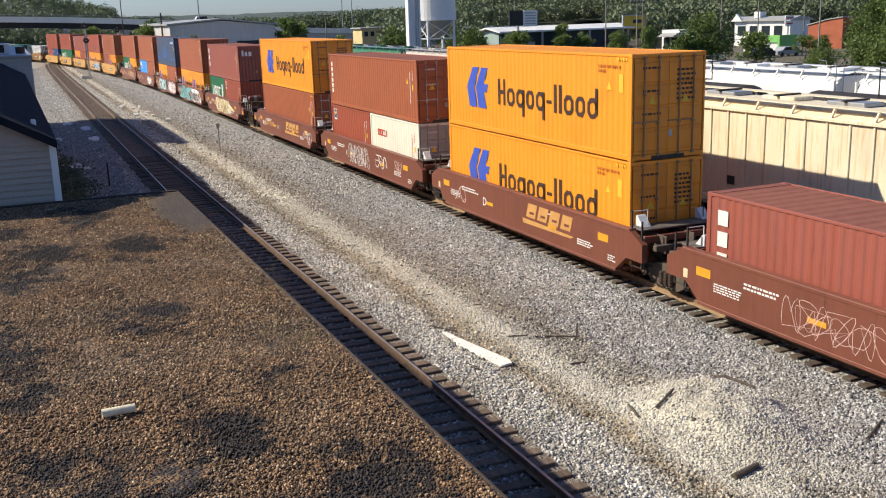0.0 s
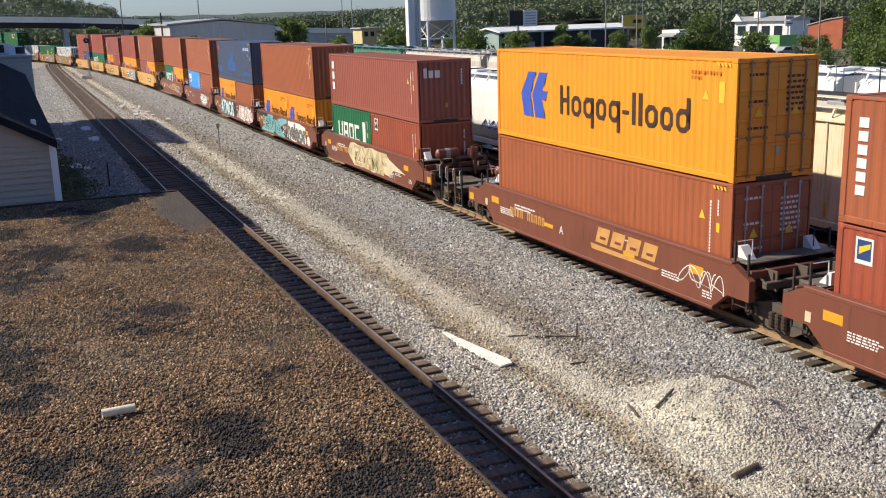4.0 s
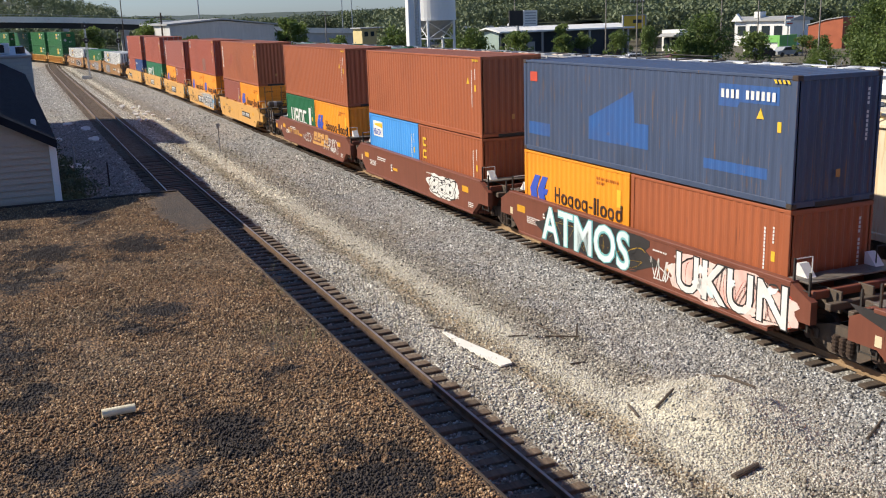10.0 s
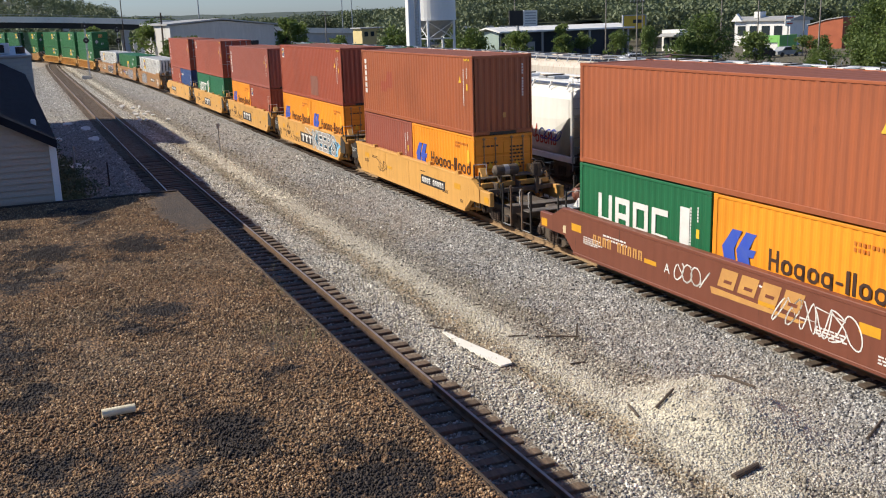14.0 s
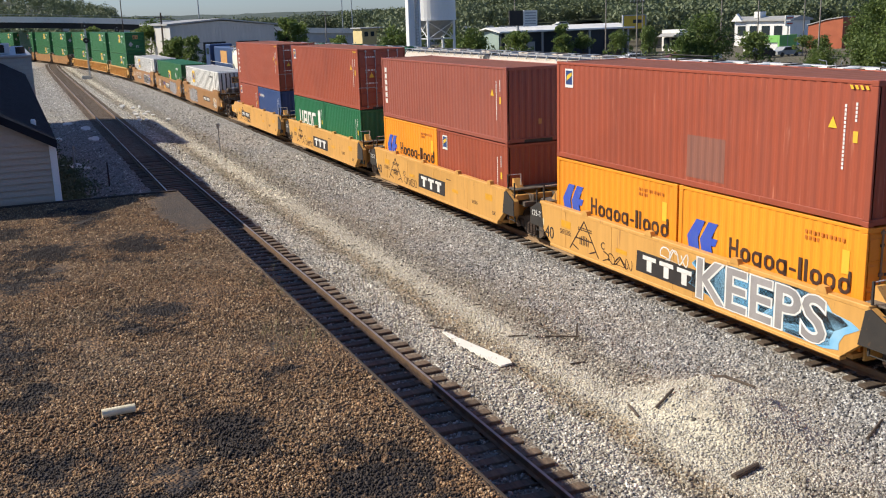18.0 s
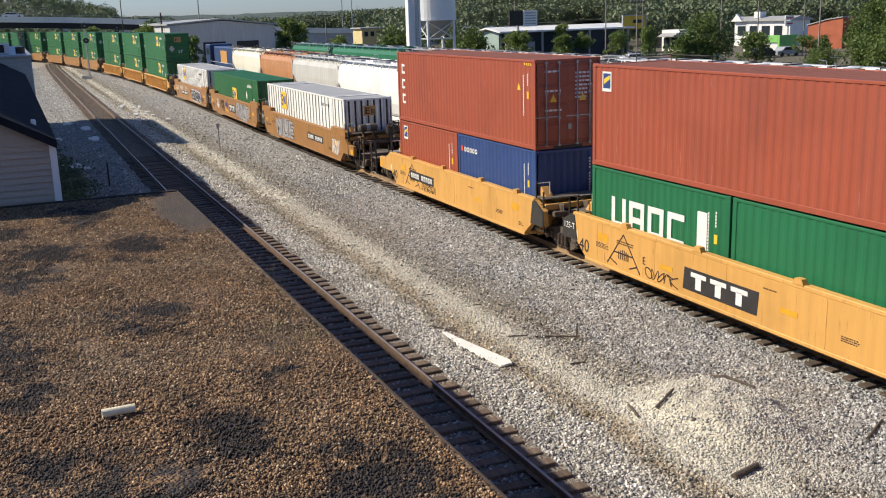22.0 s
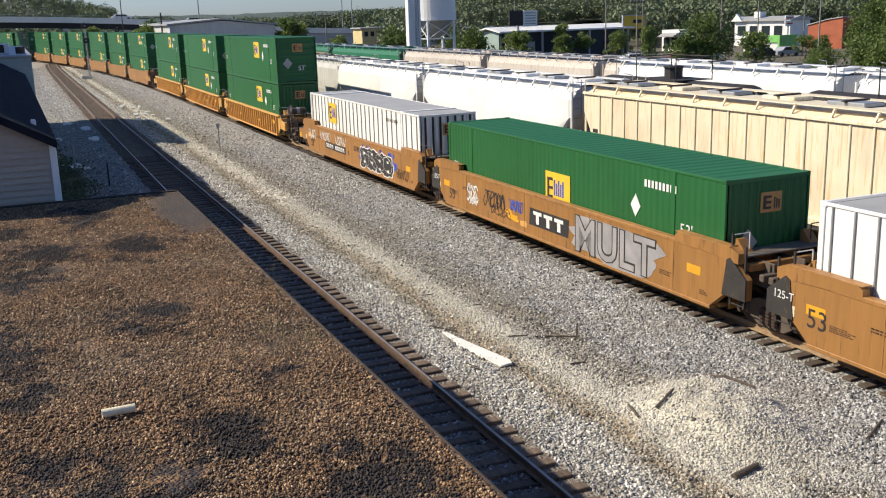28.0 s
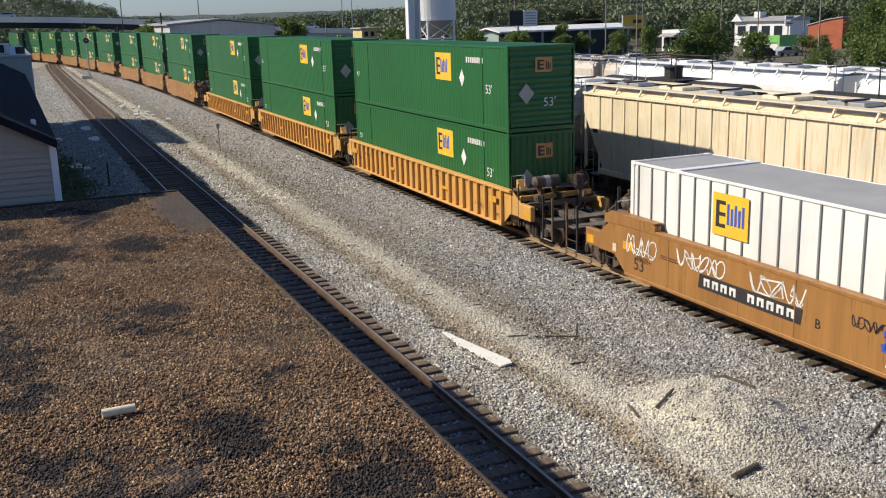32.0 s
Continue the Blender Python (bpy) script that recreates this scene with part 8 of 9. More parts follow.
def letter_on(u, text, x, mat, size=0.42, z=0.78):
    write(u, "unit_letter", text, x, z, size, mat, SIDE + 0.002)


scribble(B[0], 3.0, 0.0, 0.5, 1.3, M["mark_pink"], 3, 0.006, 6)
scribble(B[0], 2.6, 0.6, 0.6, 1.15, M["mark_pink"], 4, 0.005, 4)
letter_on(B[0], "C", -0.6, M["mark_white"])
letter_on(B[1], "D", 2.55, M["mark_white"])
gold_logo(B[1], -0.6, -3.7)
scribble(B[1], 4.9, 4.0, 0.6, 1.2, M["mark_pink"], 5, 0.011, 2)
scribble(B[2], 2.5, -0.6, 0.42, 1.42, M["mark_white"], 2, 0.015, 6)
scribble(B[2], 2.3, -0.4, 0.5, 1.3, M["mark_white"], 102, 0.010, 7)
scribble(B[2], -4.0, -4.9, 0.8, 1.3, M["mark_pink"], 104, 0.009, 4)
scribble(B[2], -1.5, -3.0, 0.7, 1.3, M["mark_white"], 8, 0.018, 3)
letter_on(B[2], "E", 2.85, M["mark_white"], 0.3)
gold_logo(B[3], -0.6, -3.8)
letter_on(B[3], "A", 1.35, M["mark_white"], 0.36)
gold_number(B[3], 4.6, 2.2, 0.8, 1.08)
scribble(B[3], -4.6, -6.3, 0.7, 1.2, M["mark_white"], 12, 0.015, 4)
gold_number(B[4], 4.5, 1.9, 0.85, 1.15)
mark(B[4], "mural_ground", [(2.7, 0.95), (2.2, 1.45), (1.7, 1.52), (0.4, 1.38), (-1.0, 1.50), (-2.6, 1.40), (-3.4, 1.2), (-5.2, 0.80), (-3.8, 0.84), (-3.2, 0.48), (-2.4, 0.52), (-1.0, 0.38), (0.6, 0.48), (1.7, 0.40), (2.1, 0.62)], M["mark_cream"], SIDE, "cream sprayed mural")
rg4 = random.Random(4)
for k in range(16):
    cx, cz, q = rg4.uniform(-2.9, 1.6), rg4.uniform(0.5, 1.05), rg4.uniform(0.1, 0.32)
    blob(B[4], "sprayed_shape", cx + q, cx - q, cz - q * 0.5, cz + q * 0.5, (M["car_brown2"], M["car_orange"], M["mark_olive"])[k % 3], 300 + k, SIDE + 0.002 + 0.001 * (k % 3), 0.6, 18)
bubble_word(B[4], "ZYMF", 1.7, -2.9, 0.45, 1.42, M["mark_khaki"], M["mark_cream"], None, 4)
scribble(B[4], 1.6, -2.6, 0.42, 1.0, M["car_brown2"], 81, 0.02, 7)
scribble(B[4], 2.3, -3.2, 0.9, 1.42, M["mark_white"], 82, 0.014, 8)
scribble(B[4], -3.1, -3.8, 0.45, 0.7, M["mark_white"], 15, 0.015, 3)
blob(B[5], "sprayed_shadow", 5.75, 0.25, 0.40, 1.5, M["mark_black"], 25, SIDE - 0.003, 0.75, 60)
blob(B[5], "sprayed_ground", 5.4, 0.45, 0.46, 1.42, M["mark_teal"], 5, rough=0.7, n=60, label="teal sprayed mural")
scribble(B[5], 5.2, 0.7, 0.5, 1.35, M["mark_pale"], 91, 0.03, 6)
scribble(B[5], 5.0, 0.9, 0.5, 1.3, M["mark_yellow"], 93, 0.022, 5)
bubble_word(B[5], "EVIL", 4.8, 1.0, 0.55, 1.3, M["mark_teal"], M["mark_black"], None, 5)
scribble(B[5], 5.0, 0.8, 0.5, 1.35, M["mark_black"], 94, 0.024, 8)
scribble(B[5], 4.9, 0.9, 0.55, 1.25, M["mark_teal"], 95, 0.03, 5)
scribble(B[5], 0.2, -0.6, 0.6, 1.1, M["mark_white"], 19, 0.018, 3)
blob(B[5], "sprayed_ground", -0.75, -5.25, 0.38, 1.55, M["mark_white"], 6, label="white sprayed outline")
bubble_word(B[5], "heisor", -0.95, -5.1, 0.46, 1.5, M["dark_grey_spray"], M["mark_black"], None, 6, "dark grey sprayed letters")
blob(B[5], "sprayed_ball", -5.25, -5.8, 0.45, 0.95, M["mark_white"], 7)
blob(B[6], "sprayed_ground", 4.4, -1.4, 0.40, 1.55, M["mark_black"], 8, label="black sprayed ground")
bubble_word(B[6], "ATMOS", 4.3, -0.5, 0.42, 1.5, M["mark_pale"], M["mark_teal"], None, 8, "white sprayed letters with teal lower parts")
scribble(B[6], -1.5, -2.5, 0.5, 1.1, M["mark_white"], 22, 0.018, 3)
blob(B[6], "sprayed_ground", -2.5, -6.7, 0.42, 1.52, M["mark_pink"], 9, label="pink sprayed ground")
bubble_word(B[6], "UKUN", -2.6, -6.5, 0.46, 1.45, M["mark_white"], M["mark_black"], None, 9)
scribble(B[6], 4.1, -0.9, 0.45, 1.45, M["mark_black"], 71, 0.02, 8)
scribble(B[6], 3.9, -1.2, 0.5, 1.2, M["mark_yellow"], 72, 0.012, 5)
scribble(B[6], -2.7, -6.4, 0.46, 1.45, M["mark_black"], 73, 0.022, 7)
scribble(B[6], -3.0, -6.6, 0.5, 1.3, M["mark_red"], 74, 0.012, 5)
rg6 = random.Random(6)
for k in range(9):
    cx, cz, q = rg6.uniform(-6.2, -2.9), rg6.uniform(0.6, 1.3), rg6.uniform(0.1, 0.24)
    blob(B[6], "sprayed_shape", cx + q, cx - q, cz - q * 0.7, cz + q * 0.7, (M["mark_white"], M["mark_pink"], M["mark_pale"])[k % 3], 500 + k, SIDE + 0.006 + 0.001 * (k % 3), 0.6, 18)
blob(B[7], "sprayed_ground", -1.75, -4.65, 0.42, 1.34, M["mark_white"], 10, SIDE - 0.003, label="white bubble tag")
throw_up(B[7], -2.0, -4.3, 0.5, 1.24, M["mark_white"], M["mark_black"], 3, 10, "white bubble letters with black edges")
letter_on(B[7], "E", 2.55, M["mark_white"])
gold_number(B[8], 4.8, 2.3, 0.85, 1.12)
letter_on(B[8], "A", 1.4, M["mark_white"], 0.36)
gold_logo(B[8], -0.6, -3.6)
scribble(B[8], 0.95, -0.4, 0.7, 1.2, M["mark_white"], 25, 0.02, 4)
scribble(B[8], -2.6, -5.1, 0.6, 1.3, M["mark_white"], 27, 0.018, 6)
dark_panel(B[9], -1.7, -4.1, 0.75, 1.12, "number")
scribble(B[9], 3.6, 2.4, 0.6, 1.1, M["mark_brown"], 31, 0.012, 3)
for k in (9, 10, 11, 12, 13):
    if k > 9:
        write(B[k], "length_mark", "40", 6.25, 0.52, 0.55, M["mark_black"], SIDE + 0.002)
        pyramid_tag(B[k], 4.75, 3.15)
        scribble(B[k], 2.9, 1.5, 0.45, 0.75, M["mark_brown"], 40 + k, 0.014, 5)
    if k < 13:
        write(B[k], "capacity_mark", "125-T", 7.1, 1.08, 0.26, M["mark_white"], SIDE + 0.022)
for k in (10, 11, 12):
    dark_panel(B[k], 1.25, -1.4, 0.55, 1.12, "logo")
letter_on(B[10], "C", 3.05, M["mark_black"], 0.3)
letter_on(B[11], "D", 3.0, M["mark_black"], 0.3)
letter_on(B[12], "E", 3.05, M["mark_black"], 0.3)
dark_panel(B[13], 4.2, 1.7, 0.75, 1.12, "number")
blob(B[10], "sprayed_ground", -1.1, -5.9, 0.40, 1.5, M["mark_cyan"], 13, label="light blue sprayed ground")
bubble_word(B[10], "KEEPS", -1.3, -5.5, 0.45, 1.48, M["mark_grey"], M["mark_white"], M["mark_black"], 13, "grey sprayed letters with white edges")
scribble(B[10], 0.2, -0.9, 1.1, 1.45, M["mark_white"], 51, 0.018, 3)
# orange cars
dark_panel(B[14], -1.9, -4.9, 0.85, 1.22, "number")
scribble(B[14], -6.6, -7.9, 0.55, 1.35, M["mark_white"], 53, 0.022, 6)
bubble_word(B[14], "MUE", 5.2, 1.2, 0.45, 1.5, M["mark_grey"], M["mark_black"], M["mark_grey"], 14, "grey sprayed letters")
write(B[14], "length_mark", "53", 8.0, 0.75, 0.6, M["mark_black"], SIDE + 0.002)
write(B[14], "capacity_mark", "125-T", 9.0, 1.18, 0.26, M["mark_white"], SIDE + 0.022)
dark_panel(B[15], 1.1, -1.3, 0.72, 1.28, "logo")
bubble_word(B[15], "MULT", -1.75, -5.7, 0.45, 1.52, M["mark_grey"], M["mark_black"], M["mark_grey"], 15, "grey sprayed letters")
scribble(B[15], 5.9, 5.0, 0.75, 1.4, M["mark_white"], 57, 0.03, 4)
scribble(B[15], 5.75, 5.1, 0.65, 1.0, M["mark_white"], 58, 0.02, 4)
scribble(B[15], 4.5, 2.9, 0.8, 1.4, M["mark_black"], 59, 0.026, 6)
scribble(B[15], 3.9, 2.5, 0.6, 0.95, M["mark_brown"], 60, 0.016, 5)
scribble(B[15], 2.5, 1.6, 0.95, 1.35, M["mark_blue"], 62, 0.02, 6)
write(B[15], "length_mark", "53", 7.55, 0.6, 0.55, M["mark_black"], SIDE + 0.002)
blob(B[15], "paint_patch", 2.6, 1.9, 0.62, 0.84, M["mark_amber"], 401, SIDE - 0.001, 0.3, 16)
blob(B[15], "paint_patch", 1.75, 1.3, 0.55, 0.75, M["car_yellow"], 402, SIDE - 0.001, 0.3, 16)
scribble(B[16], -5.9, -7.3, 0.55, 1.0, M["mark_brown"], 405, 0.016, 7)
scribble(B[16], -0.1, -1.0, 1.1, 1.35, M["mark_black"], 406, 0.014, 6)
write(B[15], "capacity_mark", "125-T", 9.0, 1.18, 0.26, M["mark_white"], SIDE + 0.022)
dark_panel(B[16], 4.7, 1.3, 0.72, 1.08, "number")
scribble(B[16], 7.8, 6.5, 0.95, 1.5, M["mark_white"], 61, 0.02, 4)
scribble(B[16], 5.6, 3.8, 1.1, 1.55, M["mark_white"], 63, 0.02, 6)
scribble(B[16], 2.9, 1.2, 1.1, 1.55, M["mark_white"], 65, 0.02, 5)
write(B[16], "length_mark", "53", 7.5, 0.55, 0.5, M["mark_black"], SIDE + 0.002)
letter_on(B[16], "B", 0.9, M["mark_black"], 0.3)
rg16 = random.Random(16)
for k in range(26):
    cx = -0.75 - rg16.random() * 0.8 if k < 9 else (-5.0 - rg16.random() * 0.9 if k < 20 else -1.0 - rg16.random() * 4.4)
    cz, q = (rg16.uniform(0.6, 1.5) if k < 20 else 1.5), rg16.uniform(0.07, 0.16)
    blob(B[16], "sprayed_bubble", cx + q, cx - q, cz - q, cz + q, M["mark_blue"], 36 + k, SIDE - 0.003, 0.3, 14)
throw_up(B[16], -1.15, -5.4, 0.46, 1.46, M["mark_black"], M["mark_white"], 4, 16, "black bubble letters with white edges")
for x0, z0, z1, m, s in ((6.6, 1.75, 2.3, "mark_blue", 201), (3.5, 1.8, 2.4, "mark_pale", 203), (0.5, 1.75, 2.2, "mark_blue", 205), (-3.4, 1.8, 2.45, "mark_red", 207), (-5.6, 1.8, 2.3, "mark_blue", 209)):
    scribble(WH, x0, x0 - 1.9, z0, z1, M[m], s, 0.03, 4, 1.607)

# ---- loose things on the ground and on the roof ----
def stick(name, pts, r, mat, label, category, smooth=6):
    g = Geo()
    for a, b in zip(pts, pts[1:]):
        g.cyl(a, b, r, smooth, r * 0.85)
    return solid(name, g, mat, label, category)


def on_ground(x, y, dz=0.0):
    return (x, y, ground_z(x, y) + dz)


WOOD = material("grey_driftwood", (0.13, 0.10, 0.075), (0.07, 0.055, 0.045), 4.0, 0.9, bump=0.6, bscale=25, stretch=(1, 1, 1))
m_board = material("white_painted_board", (0.84, 0.82, 0.76), (0.78, 0.76, 0.69), 2.0, 0.6, dirt=(0.35, 0.3, 0.22), dirt_at=0.66)
zb = ground_z(19.6, -9.5)
board = thing("broken_board", "broken white painted board lying on the ballast", "board")
part("plank", Geo().plate([(21.35, -9.16), (21.30, -9.24), (20.30, -9.42), (18.75, -9.72), (18.55, -9.66), (18.50, -9.36), (20.2, -9.12)], "z", zb + 0.03, zb + 0.07), m_board, board)
part("splinter", Geo().plate([(21.45, -9.2), (21.3, -9.24), (20.1, -9.14), (20.2, -9.07)], "z", zb + 0.03, zb + 0.06), m_board, board)
stick("log", [on_ground(11.85, -10.36, 0.05), on_ground(11.95, -10.95, 0.06)], 0.06, WOOD, "short dark log lying on the gravel heap", "log", 9)
stick("branch", [on_ground(14.52, -10.70, 0.05), on_ground(14.58, -10.98, 0.06), on_ground(14.68, -11.22, 0.05)], 0.03, WOOD, "broken branch on the gravel heap", "branch")
stick("branch", [on_ground(15.14, -10.49, 0.04), on_ground(14.57, -10.33, 0.04)], 0.03, WOOD, "broken branch on the gravel heap", "branch")
stick("branch", [on_ground(15.15, -12.15, 0.07), on_ground(14.55, -12.38, 0.10), on_ground(13.95, -12.62, 0.07)], 0.032, WOOD, "long thin branch lying behind the heap", "branch")
stick("branch", [on_ground(12.0, -13.55, 0.04), on_ground(12.3, -14.23, 0.05)], 0.03, WOOD, "broken branch on grey ballast", "branch")
stick("branch", [on_ground(20.73, -11.53, 0.05), on_ground(20.1, -11.6, 0.07), on_ground(19.54, -11.65, 0.04)], 0.022, WOOD, "bent branch in a tangle of sticks", "branch")
stick("branch", [on_ground(19.9, -11.3, 0.04), on_ground(19.45, -12.0, 0.08)], 0.026, WOOD, "dark stick in a tangle of sticks", "branch")
stick("branch", [on_ground(19.5, -11.95, 0.04), on_ground(19.52, -11.98, 0.38)], 0.024, WOOD, "upright stick in a tangle of sticks", "branch")
stick("branch", [on_ground(20.1, -10.38, 0.03), on_ground(19.96, -10.85, 0.05)], 0.02, WOOD, "small dark stick on the ballast", "branch")
stick("branch", [on_ground(17.95, -10.85, 0.03), on_ground(17.99, -11.25, 0.03)], 0.022, WOOD, "small dark stick on the ballast", "branch")
stick("branch", [on_ground(21.86, -9.03, 0.04), on_ground(21.27, -9.52, 0.05)], 0.022, WOOD, "stick beside the broken board", "branch")
rng = random.Random(77)
for k in range(26):
    x = rng.uniform(17, 70)
    y = rng.uniform(-13.4, -8.6)
    a = rng.uniform(0, 3.14)
    l = rng.uniform(0.15, 0.4)
    stick("twig", [on_ground(x, y, 0.02), on_ground(x + l * math.cos(a), y + l * math.sin(a), 0.04)], 0.015, WOOD, "small dark twig on the ballast", "twig", 5)

pipe = solid("pipe_offcut", Geo().ring([[(x, -0.0 + r * math.cos(a), r * math.sin(a)) for a in [2 * math.pi * k / 20 for k in range(20)]] for x, r in ((-0.14, 0.030), (-0.14, 0.037), (0.14, 0.037), (0.14, 0.030), (-0.14, 0.030))]), material("aged_plastic_pipe", (0.84, 0.76, 0.54), (0.72, 0.63, 0.43), 6.0, 0.6, bump=0.2, bscale=40, dirt=(0.2, 0.15, 0.1), dirt_at=0.64), "short cream plastic pipe lying on the roof", "pipe", at=pose(8.43, -0.513, ROOF_Z + 0.06, 0, 0, 92))

# signal mast, marker posts
sig = thing("signal_mast", "grey railway signal mast with two dark heads", "signal", at=pose(160, -11.25, 0))
part("mast", Geo().cyl((0, 0, -0.5), (0, 0, 8.0), 0.09, 10), M["galv"], sig)
for z in (7.4, 5.25):
    hd = part("signal_head", Geo().cyl((-0.12, 0, z), (0.12, 0, z), 0.42, 20), M["black"], sig, "round dark signal head")
    part("lens", Geo().cyl((-0.13, 0, z), (-0.15, 0, z), 0.12, 12), M["mark_grey"], hd)
part("ladder", Geo().rod([(0.25, 0.15, -0.4), (0.25, 0.15, 7.6)], 0.02).rod([(0.25, -0.15, -0.4), (0.25, -0.15, 7.6)], 0.02), M["galv"], sig)
part("base", Geo().box(-0.4, 0.4, -0.4, 0.4, -0.6, -0.2, 0.04), m_conc, sig)
sig2 = thing("signal_mast", "grey railway signal mast with two dark heads", "signal", at=pose(190, -18.9, 0))
part("mast", Geo().cyl((0, 0, -0.5), (0, 0, 7.0), 0.09, 10), M["galv"], sig2)
for z in (6.5, 4.6):
    hd = part("signal_head", Geo().cyl((-0.12, 0, z), (0.12, 0, z), 0.42, 20), M["black"], sig2, "round dark signal head")
    part("lens", Geo().cyl((-0.13, 0, z), (-0.15, 0, z), 0.12, 12), M["mark_grey"], hd)
case = thing("relay_case", "grey relay case beside the signal mast", "cabinet", at=pose(157.5, -10.4, -0.4))
part("cabinet_body", Geo().box(-0.4, 0.4, -0.5, 0.5, 0.0, 0.5, 0.03), M["galv"], case)
ms = thing("marker_sign", "small grey marker sign on a thin post", "sign", at=pose(60.5, -11.35, ground_z(60.5, -11.35)))
part("post", Geo().cyl((0, 0, -0.1), (0, 0, 1.7), 0.035, 8), M["galv"], ms)
part("plate", Geo().box(-0.015, 0.0, -0.1, 0.1, 1.45, 1.72), M["galv"], ms)
mp = thing("marker_post", "thin rusty steel marker post", "post", at=pose(50.2, -3.85, ground_z(50.2, -3.85)))
part("post", Geo().box(-0.035, 0.035, -0.035, 0.035, -0.1, 1.25), M["rail"], mp)
wp = thing("white_post", "pale post standing among weeds and rubble", "post", at=pose(57.5, -2.7, ground_z(57.5, -2.7)))
part("post", Geo().cyl((0, 0, -0.1), (0, 0, 1.45), 0.06, 9), M["galv"], wp)
SLABS = [(78.4, -4.75, 0.75, 0.8, 20), (70.3, -4.83, 0.6, 0.7, 10), (71.0, -4.55, 0.35, 0.4, 40), (58.0, -2.75, 0.8, 0.8, -20), (58.3, -2.2, 0.6, 0.5, 30), (57.2, -3.3, 0.4, 0.3, 0), (84.9, -3.8, 0.9, 0.5, 60), (73.4, -2.6, 0.5, 0.5, 15)]
SLABS += [(rng.uniform(82, 100), rng.uniform(-11.6, -9.0), rng.uniform(0.25, 0.6), rng.uniform(0.2, 0.5), rng.uniform(0, 90)) for _ in range(14)]
for k, (x, y, w, d, a) in enumerate(SLABS):
    gq = Geo()
    rim = [(w / 2 * math.cos(b) * rng.uniform(0.7, 1.1), d / 2 * math.sin(b) * rng.uniform(0.7, 1.1)) for b in [2 * math.pi * i / 9 for i in range(9)]]
    gq.plate([(q, p) for p, q in rim], "z", 0.0, 0.10)
    solid("rubble_slab", gq, m_board, "pale broken slab lying beside the track", "rubble", "broken slabs by the track", at=pose(x, y, ground_z(x, y) + 0.08, 0, -24, a * 0.3))

# weeds beside the house and tufts on the roof edge and ballast
tufts = []
for k in range(4200):
    x = rng.uniform(36, 84)
    y = -0.75 - abs(rng.gauss(0, 1)) * (0.95 if x < 62 else 0.55)
    tufts.append((x, y, ground_z(x, y) + rng.uniform(0.0, 0.32) * math.exp(-0.4 * abs(y + 0.75))))
v, f = leaves(np.array(tufts), 0.14, 14, 0.075)
weeds = new("weeds", fast_mesh("weeds", v, f))
weeds.material_slots[0].link = "OBJECT"
weeds.material_slots[0].material = FAR_LEAF
tagged(weeds, "green weeds growing beside the house", "weeds", kind="stuff")


def blades(spots, h, spread, per, w=0.006):
    vs, fs = [], []
    for x, y, z in spots:
        for _ in range(per):
            a, l = rng.uniform(0, 6.28), h * rng.uniform(0.5, 1.1)
            bx, by = x + rng.gauss(0, spread), y + rng.gauss(0, spread)
            tx, ty = bx + math.cos(a) * l * 0.45, by + math.sin(a) * l * 0.45
            nx, ny = -math.sin(a) * w, math.cos(a) * w
            i = len(vs)
            vs += [(bx - nx, by - ny, z), (bx + nx, by + ny, z), (tx, ty, z + l)]
            fs.append((i, i + 1, i + 2))
    return fast_mesh("blades", np.array(vs), np.array(fs))


DRY = material("dry_grass", (0.24, 0.20, 0.09), (0.14, 0.14, 0.05), 8.0, 0.9)
spots = [(9.6 + rng.gauss(0, 0.35), -2.35 + rng.gauss(0, 0.25), ROOF_Z) for _ in range(26)] + [(12.0 + rng.gauss(0, 0.5), -2.7 + rng.gauss(0, 0.07), ROOF_Z) for _ in range(12)]
gr = new("roof_grass", blades(spots, 0.16, 0.05, 4, 0.003))
gr.material_slots[0].link = "OBJECT"
gr.material_slots[0].material = DRY
tagged(gr, "thin dry grass growing at the roof edge", "grass", kind="stuff")
spots = [(rng.uniform(14, 80), 0, 0) for _ in range(420)]
spots = [on_ground(x, rng.gauss(-9.4, 0.8) if rng.random() < 0.6 else rng.gauss(-12.2, 0.5)) for x, _, _ in spots]
gr2 = new("ballast_grass", blades(spots, 0.16, 0.10, 6, 0.008))
gr2.material_slots[0].link = "OBJECT"
gr2.material_slots[0].material = DRY
tagged(gr2, "sparse dry grass among the ballast", "grass", kind="stuff")


